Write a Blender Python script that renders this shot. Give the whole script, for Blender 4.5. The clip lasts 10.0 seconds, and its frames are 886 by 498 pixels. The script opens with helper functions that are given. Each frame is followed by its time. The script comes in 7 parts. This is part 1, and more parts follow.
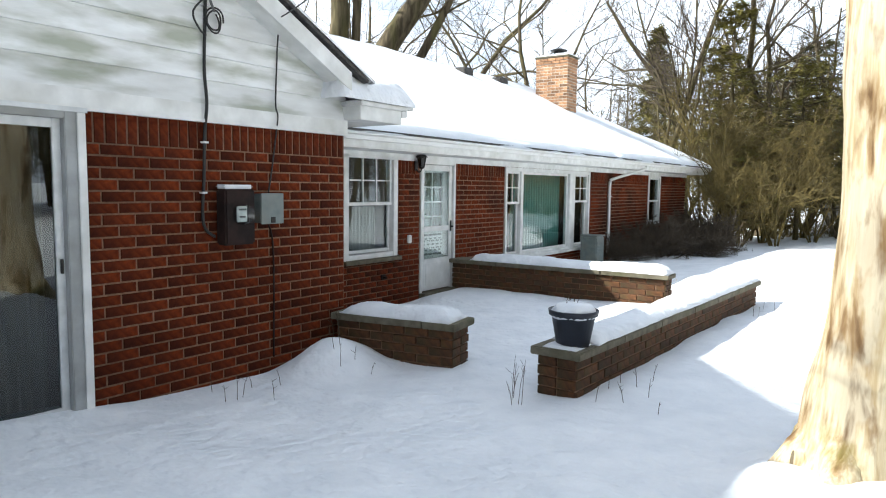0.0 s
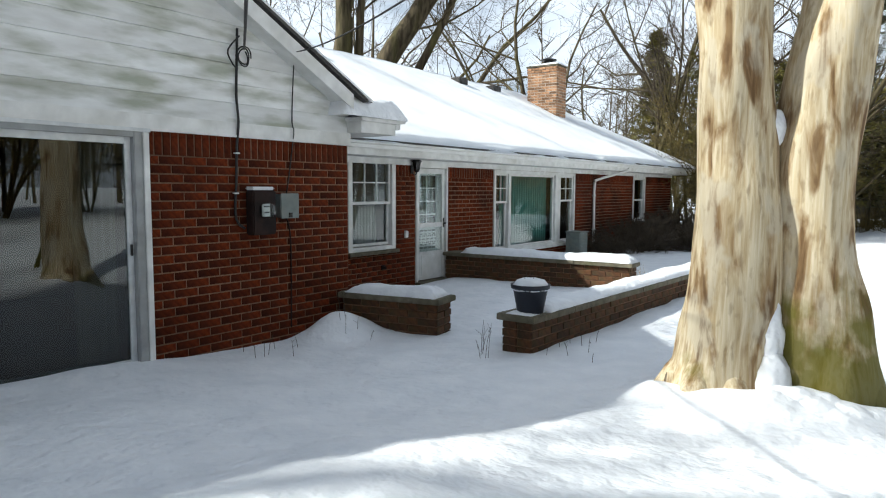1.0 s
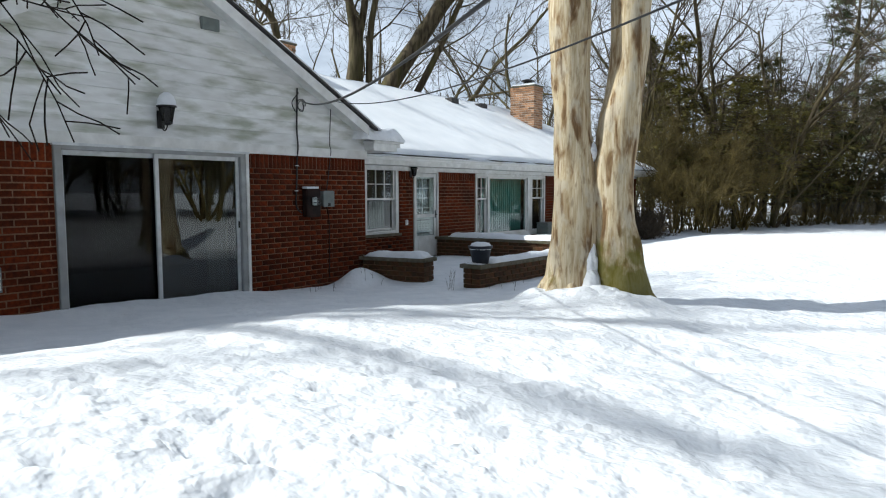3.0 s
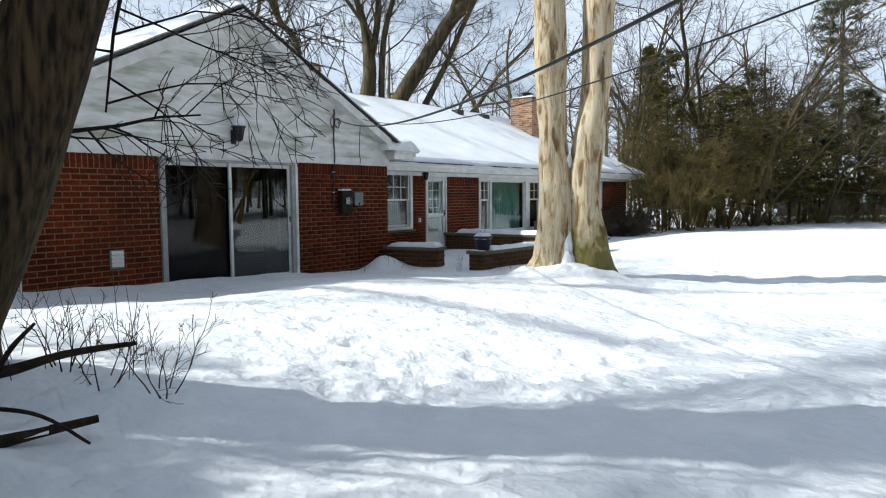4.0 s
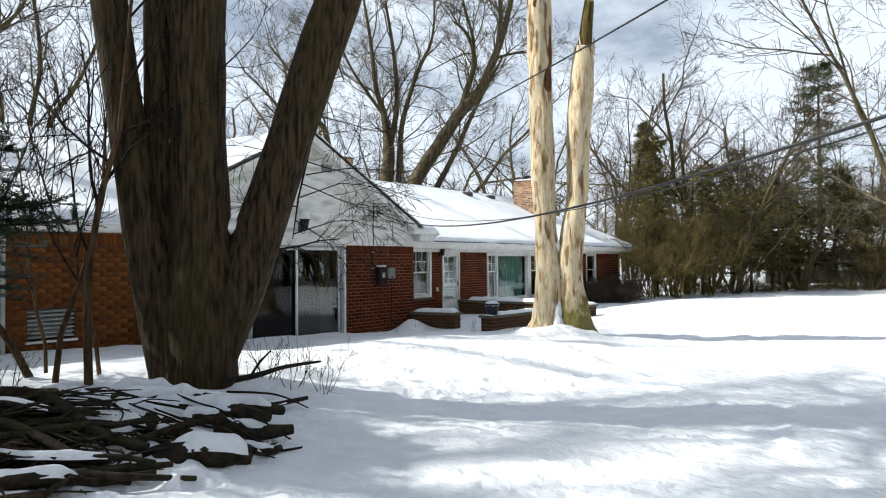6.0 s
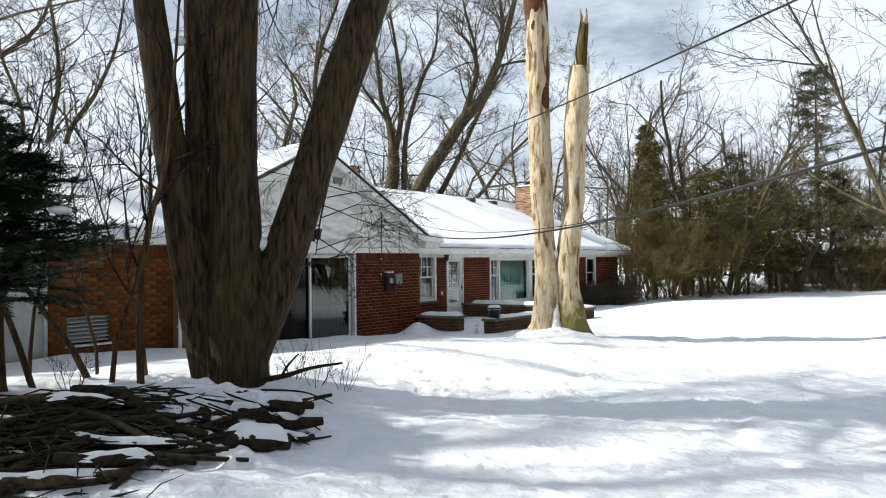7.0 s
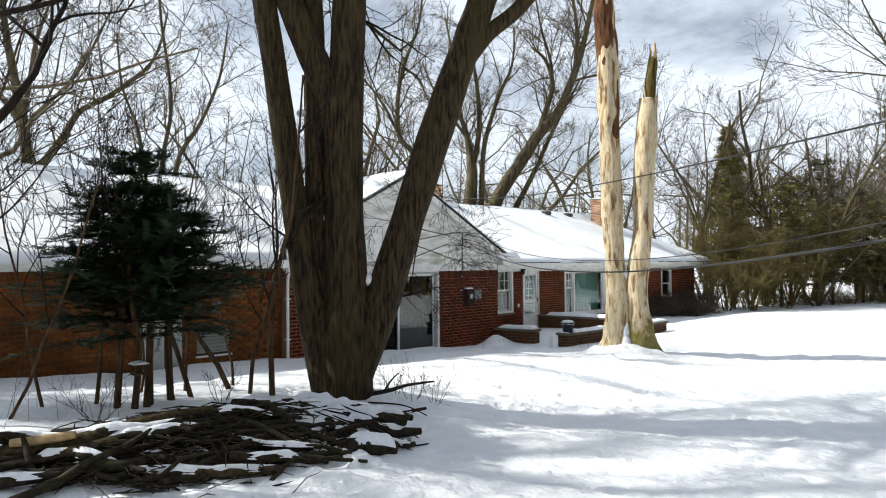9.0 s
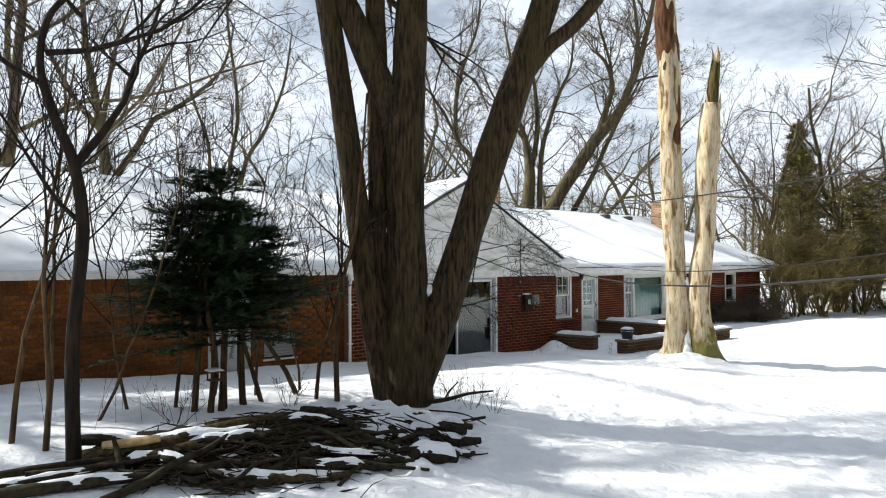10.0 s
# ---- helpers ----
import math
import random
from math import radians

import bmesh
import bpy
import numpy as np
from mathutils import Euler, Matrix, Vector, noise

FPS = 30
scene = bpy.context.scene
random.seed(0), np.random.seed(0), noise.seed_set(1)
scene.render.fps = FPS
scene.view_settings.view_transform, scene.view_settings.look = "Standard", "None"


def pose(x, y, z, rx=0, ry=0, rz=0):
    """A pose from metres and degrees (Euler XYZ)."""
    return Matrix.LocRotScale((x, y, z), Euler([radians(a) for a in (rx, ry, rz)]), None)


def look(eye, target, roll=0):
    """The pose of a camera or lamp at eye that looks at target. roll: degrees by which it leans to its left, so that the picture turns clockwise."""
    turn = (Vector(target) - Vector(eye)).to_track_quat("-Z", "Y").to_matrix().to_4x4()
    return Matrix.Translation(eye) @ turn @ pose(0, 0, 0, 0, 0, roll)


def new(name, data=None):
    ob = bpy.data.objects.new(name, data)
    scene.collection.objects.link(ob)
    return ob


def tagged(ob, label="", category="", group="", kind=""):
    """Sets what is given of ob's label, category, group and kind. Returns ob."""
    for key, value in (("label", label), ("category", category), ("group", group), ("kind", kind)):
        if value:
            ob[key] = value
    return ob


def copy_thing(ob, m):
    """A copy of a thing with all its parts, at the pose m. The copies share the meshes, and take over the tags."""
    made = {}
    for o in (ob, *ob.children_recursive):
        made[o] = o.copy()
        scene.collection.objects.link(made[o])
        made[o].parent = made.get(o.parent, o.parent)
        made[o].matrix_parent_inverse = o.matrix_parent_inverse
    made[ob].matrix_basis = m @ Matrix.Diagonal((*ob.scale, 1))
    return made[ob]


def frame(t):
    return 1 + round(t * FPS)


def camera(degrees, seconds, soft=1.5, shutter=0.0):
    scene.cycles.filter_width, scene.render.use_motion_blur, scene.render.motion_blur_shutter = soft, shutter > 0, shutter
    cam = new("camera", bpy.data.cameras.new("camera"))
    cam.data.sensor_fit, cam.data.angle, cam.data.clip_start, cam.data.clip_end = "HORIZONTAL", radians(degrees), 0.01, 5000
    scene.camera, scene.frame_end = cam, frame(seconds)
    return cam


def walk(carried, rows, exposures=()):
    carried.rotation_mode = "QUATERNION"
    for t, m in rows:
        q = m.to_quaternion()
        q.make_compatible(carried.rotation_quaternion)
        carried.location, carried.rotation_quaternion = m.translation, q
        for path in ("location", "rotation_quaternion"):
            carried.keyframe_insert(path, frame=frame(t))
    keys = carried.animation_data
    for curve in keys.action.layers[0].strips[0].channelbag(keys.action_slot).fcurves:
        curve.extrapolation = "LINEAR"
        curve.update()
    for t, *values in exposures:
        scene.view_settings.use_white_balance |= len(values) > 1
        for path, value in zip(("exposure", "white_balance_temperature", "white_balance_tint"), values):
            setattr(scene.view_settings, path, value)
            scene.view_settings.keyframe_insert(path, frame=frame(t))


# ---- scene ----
cam = camera(66.0, 10.0, soft=1.1)
PATH = [
    (0, (4.755, -4.992, 1.699), (3.604, -3.366, 1.517), 0.7),
    (0.5, (5.226, -5.473, 1.697), (4.068, -3.853, 1.518), 0.4),
    (1, (5.737, -5.998, 1.687), (4.572, -4.381, 1.51), 0.3),
    (1.5, (6.382, -6.634, 1.704), (5.21, -5.022, 1.526), 0.3),
    (2, (7.012, -7.306, 1.684), (5.836, -5.699, 1.51), 0.2),
    (2.5, (7.708, -8.126, 1.657), (6.528, -6.52, 1.486), 0.0),
    (4, (9.891, -11.196, 1.546), (8.695, -9.6, 1.39), -0.4),
    (4.5, (10.512, -12.208, 1.647), (9.314, -10.608, 1.57), -0.3),
    (5, (11.059, -12.971, 1.607), (9.852, -11.376, 1.637), -0.2),
    (5.5, (11.369, -13.563, 1.7), (10.163, -11.968, 1.734), -0.3),
    (7, (12.203, -14.832, 1.943), (10.987, -13.245, 1.98), -0.6),
    (7.5, (12.388, -15.131, 2.053), (11.163, -13.55, 2.09), -0.6),
    (8, (12.617, -15.408, 2.171), (11.349, -13.862, 2.21), -0.6),
    (8.5, (12.874, -15.691, 2.291), (11.549, -14.193, 2.331), -0.5),
    (9, (13.075, -15.956, 2.397), (11.689, -14.514, 2.439), -0.5),
    (9.5, (13.221, -16.145, 2.463), (11.778, -14.761, 2.509), -0.4),
    (10, (13.209, -16.134, 2.566), (11.708, -14.813, 2.608), -0.3),
]
walk(cam, [(t, look(eye, target, roll)) for t, eye, target, roll in PATH],
     [(0.0, 1.42, 6100, 5), (0.6, 1.12, 6150, 4), (1.2, 0.62, 6100, 4), (2.5, 0.34, 5950, 5), (4.5, 0.56, 5900, 5), (5.5, 0.70, 6100, 6), (7.5, 0.70, 6250, 6), (10.0, 0.78, 6350, 7)])

# ---- world ----
SUN_EL, SUN_AZ = radians(40), radians(231.5)
world = bpy.data.worlds.new("winter_sky")
scene.world = world
world.use_nodes = True
wn, wl = world.node_tree.nodes, world.node_tree.links
wn.clear()
sky = wn.new("ShaderNodeTexSky")
sky.sky_type, sky.sun_disc = "NISHITA", False
sky.sun_elevation, sky.sun_rotation = SUN_EL, SUN_AZ
sky.air_density, sky.dust_density, sky.ozone_density = 1.0, 0.6, 1.2
geo = wn.new("ShaderNodeTexCoord")
squash = wn.new("ShaderNodeMapping")
squash.inputs["Scale"].default_value = (1.0, 1.0, 2.6)
wl.new(geo.outputs["Generated"], squash.inputs["Vector"])
puffs = wn.new("ShaderNodeTexNoise")
puffs.inputs["Scale"].default_value, puffs.inputs["Detail"].default_value, puffs.inputs["Roughness"].default_value = 2.2, 7, 0.6
wl.new(squash.outputs[0], puffs.inputs["Vector"])
cover = wn.new("ShaderNodeMapRange")
cover.inputs["From Min"].default_value, cover.inputs["From Max"].default_value, cover.inputs["To Min"].default_value = 0.36, 0.52, 0.36
height = wn.new("ShaderNodeSeparateXYZ")
wl.new(geo.outputs["Generated"], height.inputs[0])
clearing = wn.new("ShaderNodeMapRange")      # broken cloud low down, clearer overhead
clearing.inputs["From Min"].default_value, clearing.inputs["From Max"].default_value, clearing.inputs["To Max"].default_value = 0.35, 0.85, 0.13
wl.new(height.outputs["Z"], clearing.inputs["Value"])
thin = wn.new("ShaderNodeMath")
thin.operation = "SUBTRACT"
wl.new(puffs.outputs["Fac"], thin.inputs[0])
wl.new(clearing.outputs[0], thin.inputs[1])
wl.new(thin.outputs[0], cover.inputs["Value"])
clouds = wn.new("ShaderNodeMix")
clouds.data_type = "RGBA"
clouds.inputs["B"].default_value = (15.0, 15.9, 17.6, 1)
wl.new(cover.outputs[0], clouds.inputs["Factor"])
wl.new(sky.outputs[0], clouds.inputs["A"])
bg = wn.new("ShaderNodeBackground")
bg.inputs["Strength"].default_value = 0.040
wl.new(clouds.outputs["Result"], bg.inputs["Color"])
wl.new(bg.outputs[0], wn.new("ShaderNodeOutputWorld").inputs[0])

sun_data = bpy.data.lights.new("sun", "SUN")
sun_data.energy, sun_data.angle, sun_data.color = 5.0, radians(0.8), (1.0, 0.95, 0.87)
to_sun = Vector((math.sin(SUN_AZ) * math.cos(SUN_EL), math.cos(SUN_AZ) * math.cos(SUN_EL), math.sin(SUN_EL)))
new("sun", sun_data).matrix_world = look(to_sun * 60, (0, 0, 0))

# ---- materials ----


def material(name, dark, light, scale=8.0, rough=0.7, bump=0.2, detail=6.0, stretch=(1, 1, 1), metal=0.0,
             stain=None, stain_scale=0.8, stain_amount=0.5, vary=0.0, bump_scale=None, spec=0.5, lo=0.3, hi=0.7, dist=0.01, stain_lo=0.45, stain_hi=0.7):
    """A surface with grain at one scale, stains at a larger one, and a bump."""
    m = bpy.data.materials.new(name)
    m.use_nodes = True
    n, l = m.node_tree.nodes, m.node_tree.links
    b = n["Principled BSDF"]
    tc = n.new("ShaderNodeTexCoord")
    mp = n.new("ShaderNodeMapping")
    mp.inputs["Scale"].default_value = stretch
    l.new(tc.outputs["Object"], mp.inputs["Vector"])
    g = n.new("ShaderNodeTexNoise")
    g.inputs["Scale"].default_value, g.inputs["Detail"].default_value = scale, detail
    l.new(mp.outputs[0], g.inputs["Vector"])
    r = n.new("ShaderNodeValToRGB")
    r.color_ramp.elements[0].position, r.color_ramp.elements[1].position = lo, hi
    r.color_ramp.elements[0].color, r.color_ramp.elements[1].color = (*dark, 1), (*light, 1)
    l.new(g.outputs["Fac"], r.inputs["Fac"])
    colour = r.outputs["Color"]
    if stain:
        s = n.new("ShaderNodeTexNoise")
        s.inputs["Scale"].default_value, s.inputs["Detail"].default_value = stain_scale, 5
        l.new(mp.outputs[0], s.inputs["Vector"])
        k = n.new("ShaderNodeMapRange")
        k.inputs["From Min"].default_value, k.inputs["From Max"].default_value, k.inputs["To Max"].default_value = stain_lo, stain_hi, stain_amount
        l.new(s.outputs["Fac"], k.inputs["Value"])
        x = n.new("ShaderNodeMix")
        x.data_type = "RGBA"
        x.inputs["B"].default_value = (*stain, 1)
        l.new(k.outputs[0], x.inputs["Factor"])
        l.new(colour, x.inputs["A"])
        colour = x.outputs["Result"]
    if vary:
        oi, ge = n.new("ShaderNodeObjectInfo"), n.new("ShaderNodeNewGeometry")
        ad, fr, mr = n.new("ShaderNodeMath"), n.new("ShaderNodeMath"), n.new("ShaderNodeMapRange")
        fr.operation = "FRACT"
        l.new(oi.outputs["Random"], ad.inputs[0])
        l.new(ge.outputs["Random Per Island"], ad.inputs[1])
        l.new(ad.outputs[0], fr.inputs[0])
        l.new(fr.outputs[0], mr.inputs["Value"])
        mr.inputs["To Min"].default_value, mr.inputs["To Max"].default_value = 1 - vary, 1 + vary * 0.6
        hs = n.new("ShaderNodeHueSaturation")
        l.new(mr.outputs[0], hs.inputs["Value"])
        l.new(colour, hs.inputs["Color"])
        colour = hs.outputs["Color"]
    l.new(colour, b.inputs["Base Color"])
    b.inputs["Roughness"].default_value, b.inputs["Metallic"].default_value = rough, metal
    b.inputs["Specular IOR Level"].default_value = spec
    if bump:
        h = n.new("ShaderNodeTexNoise")
        h.inputs["Scale"].default_value, h.inputs["Detail"].default_value = bump_scale or scale * 2, 2.5
        l.new(mp.outputs[0], h.inputs["Vector"])
        u = n.new("ShaderNodeBump")
        u.inputs["Strength"].default_value, u.inputs["Distance"].default_value = bump, dist
        l.new(h.outputs["Fac"], u.inputs["Height"])
        l.new(u.outputs[0], b.inputs["Normal"])
    return m


def bark(name, dark, light, moss=None, moss_amount=0.6, ridges=14.0, depth=0.03, stretch=(1, 1, 0.16), rough=0.9, patch=(0.45, 0.70)):
    """Bark with long upright ridges and mossy stains."""
    m = material(name, dark, light, ridges, rough, 0, 8, stretch, stain=moss, stain_scale=2.5, stain_amount=moss_amount, lo=0.35, hi=0.65, spec=0.2, stain_lo=patch[0], stain_hi=patch[1])
    n, l = m.node_tree.nodes, m.node_tree.links
    mp = next(x for x in n if x.type == "MAPPING")
    v = n.new("ShaderNodeTexVoronoi")
    v.feature = "DISTANCE_TO_EDGE"
    v.inputs["Scale"].default_value = ridges * 0.9
    l.new(mp.outputs[0], v.inputs["Vector"])
    f = n.new("ShaderNodeTexNoise")
    f.inputs["Scale"].default_value, f.inputs["Detail"].default_value = ridges * 2.2, 2
    l.new(mp.outputs[0], f.inputs["Vector"])
    a = n.new("ShaderNodeMath")
    a.operation, a.inputs[1].default_value = "MULTIPLY_ADD", 0.3
    l.new(f.outputs["Fac"], a.inputs[0])
    l.new(v.outputs["Distance"], a.inputs[2])
    u = n.new("ShaderNodeBump")
    u.inputs["Strength"].default_value, u.inputs["Distance"].default_value = 0.9, depth
    l.new(a.outputs[0], u.inputs["Height"])
    l.new(u.outputs[0], n["Principled BSDF"].inputs["Normal"])
    return m


def glass_material(name, tint=(0.9, 0.95, 0.95), gloss=0.02, least=0.030, most=0.85):
    m = bpy.data.materials.new(name)
    m.use_nodes = True
    n, l = m.node_tree.nodes, m.node_tree.links
    n.clear()
    t, g, f, x = n.new("ShaderNodeBsdfTransparent"), n.new("ShaderNodeBsdfGlossy"), n.new("ShaderNodeLayerWeight"), n.new("ShaderNodeMixShader")
    t.inputs["Color"].default_value, g.inputs["Roughness"].default_value = (*tint, 1), gloss
    f.inputs["Blend"].default_value = 0.5
    p, a = n.new("ShaderNodeMath"), n.new("ShaderNodeMath")
    p.operation, a.operation = "POWER", "MULTIPLY_ADD"
    p.inputs[1].default_value, a.inputs[1].default_value, a.inputs[2].default_value = 4.0, most, least
    l.new(f.outputs["Facing"], p.inputs[0])
    l.new(p.outputs[0], a.inputs[0])
    l.new(a.outputs[0], x.inputs[0])
    l.new(t.outputs[0], x.inputs[1])
    l.new(g.outputs[0], x.inputs[2])
    l.new(x.outputs[0], n.new("ShaderNodeOutputMaterial").inputs[0])
    return m


SNOW = material("snow", (0.73, 0.75, 0.78), (0.84, 0.85, 0.87), 3.0, 0.55, 0.9, bump_scale=8.0, dist=0.05, spec=0.3)
ROOF_SNOW = material("roof_snow", (0.82, 0.84, 0.86), (0.90, 0.91, 0.92), 2.0, 0.55, 0.4, bump_scale=5.0, dist=0.02, spec=0.3)
BRICK = material("red_brick", (0.066, 0.0104, 0.0030), (0.165, 0.031, 0.0076), 22, 0.9, 0.5, stain=(0.020, 0.007, 0.004), stain_scale=1.3, stain_amount=0.8, stain_lo=0.42, stain_hi=0.66, vary=0.36, dist=0.004, spec=0.12)
WING_BRICK = material("brown_red_brick", (0.11, 0.036, 0.008), (0.22, 0.078, 0.017), 22, 0.9, 0.5, stain=(0.030, 0.014, 0.005), stain_scale=1.1, stain_amount=0.7, vary=0.35, dist=0.004, spec=0.12)
OLD_BRICK = material("weathered_brick", (0.042, 0.016, 0.0045), (0.110, 0.042, 0.011), 18, 0.9, 0.5, stain=(0.045, 0.034, 0.010), stain_scale=2.0, stain_amount=0.8, vary=0.35, dist=0.004)
TAN_BRICK = material("chimney_brick", (0.26, 0.12, 0.055), (0.50, 0.29, 0.16), 14, 0.9, 0.4, vary=0.6, dist=0.004)
MORTAR = material("mortar", (0.150, 0.078, 0.044), (0.270, 0.155, 0.092), 30, 0.95, 0.4, stain=(0.055, 0.032, 0.02), stain_amount=0.75, dist=0.004)
PALE_MORTAR = material("pale_mortar", (0.40, 0.34, 0.27), (0.58, 0.52, 0.44), 30, 0.95, 0.4, dist=0.004)
WING_MORTAR = material("brown_mortar", (0.05, 0.022, 0.009), (0.10, 0.045, 0.02), 30, 0.95, 0.4, stain=(0.05, 0.03, 0.02), stain_amount=0.6, dist=0.004)
SIDING = material("weathered_white_siding", (0.66, 0.66, 0.64), (0.82, 0.83, 0.82), 7, 0.6, 0.15, stretch=(1, 0.4, 1.6), stain=(0.23, 0.25, 0.15), stain_scale=3.4, stain_amount=0.7, stain_lo=0.47, stain_hi=0.68, vary=0.08, dist=0.003)
WHITE = material("white_trim_paint", (0.62, 0.62, 0.60), (0.80, 0.80, 0.78), 6, 0.5, 0.12, stain=(0.45, 0.44, 0.38), stain_scale=2.2, stain_amount=0.4, dist=0.002)
GREY_TRIM = material("grey_weathered_trim", (0.26, 0.27, 0.27), (0.38, 0.39, 0.39), 6, 0.5, 0.12, stain=(0.22, 0.21, 0.18), stain_scale=2.2, stain_amount=0.5, dist=0.002)
GUTTER = material("white_gutter_metal", (0.66, 0.66, 0.64), (0.80, 0.80, 0.79), 3, 0.4, 0.05, stain=(0.40, 0.38, 0.32), stain_scale=3, stain_amount=0.5, dist=0.002)
ALUMINIUM = material("pale_aluminium_frame", (0.52, 0.54, 0.55), (0.70, 0.72, 0.73), 9, 0.4, 0.05, metal=0.3, dist=0.002)
SHINGLE = material("dark_shingles", (0.035, 0.032, 0.03), (0.09, 0.085, 0.08), 25, 0.95, 0.6)
STONE = material("grey_cap_stone", (0.085, 0.072, 0.048), (0.17, 0.15, 0.105), 12, 0.9, 0.5, stain=(0.07, 0.07, 0.025), stain_scale=3, stain_amount=0.6)
# indoors this near-black colour stands in for room shade; also the neighbour's wall
NEAR_BLACK = material("near_black", (0.012, 0.011, 0.010), (0.022, 0.020, 0.018), 4, 0.9, 0)
CURTAIN = material("cream_curtain", (0.30, 0.27, 0.20), (0.46, 0.42, 0.32), 9, 0.9, 0, stretch=(1, 6, 0.4))
SHEER = material("grey_sheer_curtain", (0.11, 0.12, 0.11), (0.23, 0.24, 0.22), 7, 0.9, 0.2, stretch=(1, 6, 0.4))
TEAL = material("teal_curtain", (0.06, 0.20, 0.17), (0.12, 0.33, 0.28), 7, 0.85, 0.2, stretch=(1, 6, 0.4))
GLASS = glass_material("window_glass", least=0.05)
DOOR_GLASS = glass_material("coated_door_glass", (0.40, 0.45, 0.45), 0.004, 0.075)
SMOKED_GLASS = glass_material("smoked_lantern_glass", (0.10, 0.09, 0.07), 0.1, 0.03)
SCREEN_GLASS = glass_material("screened_door_glass", (0.30, 0.32, 0.32), 0.02, 0.022, 0.25)
BLACK_METAL = material("black_metal", (0.012, 0.012, 0.012), (0.03, 0.028, 0.026), 20, 0.45, 0.1, metal=0.4)
CABLE = material("black_cable", (0.01, 0.01, 0.01), (0.025, 0.024, 0.022), 30, 0.6, 0.1)
METER = material("dark_meter_housing", (0.010, 0.006, 0.0055), (0.024, 0.014, 0.012), 12, 0.7, 0.1, spec=0.2, stain=(0.035, 0.016, 0.011), stain_scale=6)
BOX_GREY = material("grey_painted_steel", (0.13, 0.155, 0.15), (0.20, 0.23, 0.22), 10, 0.5, 0.1, stain=(0.16, 0.14, 0.11), stain_scale=5)
DIAL = material("pale_dial", (0.42, 0.42, 0.40), (0.60, 0.60, 0.57), 20, 0.4, 0)
POT = material("dark_blue_plastic", (0.006, 0.009, 0.016), (0.014, 0.018, 0.030), 8, 0.45, 0.05)
DOOR_PAINT = material("pale_grey_door_paint", (0.36, 0.38, 0.36), (0.48, 0.50, 0.48), 5, 0.5, 0.1, stain=(0.28, 0.28, 0.24), stain_scale=2)


def dead_wood(name, moss_top):
    """Barkless weathered wood: long pale fibres, brown rot in upright streaks, dark cracks, and moss that climbs from the foot."""
    m = bpy.data.materials.new(name)
    m.use_nodes = True
    n, l = m.node_tree.nodes, m.node_tree.links
    b = n["Principled BSDF"]
    b.inputs["Roughness"].default_value, b.inputs["Specular IOR Level"].default_value = 0.85, 0.2
    tc = n.new("ShaderNodeTexCoord")

    def grain(scale, stretch, detail, twist=0.0):
        st, w = n.new("ShaderNodeMapping"), n.new("ShaderNodeTexNoise")
        st.inputs["Scale"].default_value = (1, 1, stretch)
        l.new(tc.outputs["Object"], st.inputs["Vector"])
        l.new(st.outputs[0], w.inputs["Vector"])
        w.inputs["Scale"].default_value, w.inputs["Detail"].default_value, w.inputs["Distortion"].default_value = scale, detail, twist
        return w.outputs["Fac"]

    def over(below, colour, mask, lo, hi, most):
        k, x = n.new("ShaderNodeMapRange"), n.new("ShaderNodeMix")
        k.inputs["From Min"].default_value, k.inputs["From Max"].default_value, k.inputs["To Max"].default_value = lo, hi, most
        x.data_type = "RGBA"
        x.inputs["B"].default_value = (*colour, 1)
        l.new(mask, k.inputs["Value"])
        l.new(k.outputs[0], x.inputs["Factor"])
        l.new(below, x.inputs["A"])
        return x.outputs["Result"]

    r = n.new("ShaderNodeValToRGB")
    r.color_ramp.elements[0].position, r.color_ramp.elements[1].position = 0.32, 0.66
    r.color_ramp.elements[0].color, r.color_ramp.elements[1].color = (0.40, 0.30, 0.165, 1), (0.60, 0.52, 0.37, 1)
    fibres = grain(42, 0.06, 5, 0.5)
    l.new(fibres, r.inputs["Fac"])
    colour = over(r.outputs["Color"], (0.23, 0.135, 0.055), grain(8, 0.22, 9, 0.5), 0.49, 0.60, 0.80)
    colour = over(colour, (0.50, 0.44, 0.33), grain(5, 0.5, 4), 0.54, 0.60, 0.7)
    colour = over(colour, (0.10, 0.052, 0.020), grain(8, 0.22, 9, 0.6), 0.57, 0.66, 0.85)
    colour = over(colour, (0.17, 0.105, 0.05), grain(22, 0.28, 10, 0.3), 0.55, 0.68, 0.5)
    cracks = grain(16, 0.05, 3, 1.0)
    colour = over(colour, (0.045, 0.026, 0.012), cracks, 0.69, 0.73, 0.8)
    sp, g, a, neg = n.new("ShaderNodeSeparateXYZ"), grain(4.5, 1.0, 7), n.new("ShaderNodeMath"), n.new("ShaderNodeMath")
    l.new(tc.outputs["Object"], sp.inputs[0])
    a.operation, neg.operation = "MULTIPLY_ADD", "MULTIPLY"
    a.inputs[1].default_value, neg.inputs[1].default_value = 1.6, -1.0
    l.new(g, a.inputs[0])
    l.new(sp.outputs["Z"], neg.inputs[0])
    l.new(neg.outputs[0], a.inputs[2])
    colour = over(colour, (0.125, 0.115, 0.014), a.outputs[0], 0.8 - moss_top, 1.2 - moss_top, 0.85)
    l.new(colour, b.inputs["Base Color"])
    h = n.new("ShaderNodeMath")
    h.operation, h.inputs[1].default_value = "MULTIPLY_ADD", 0.35
    l.new(fibres, h.inputs[0])
    l.new(grain(9, 0.3, 7, 0.3), h.inputs[2])
    u = n.new("ShaderNodeBump")
    u.inputs["Strength"].default_value, u.inputs["Distance"].default_value = 0.8, 0.014
    l.new(h.outputs[0], u.inputs["Height"])
    l.new(u.outputs[0], b.inputs["Normal"])
    return m


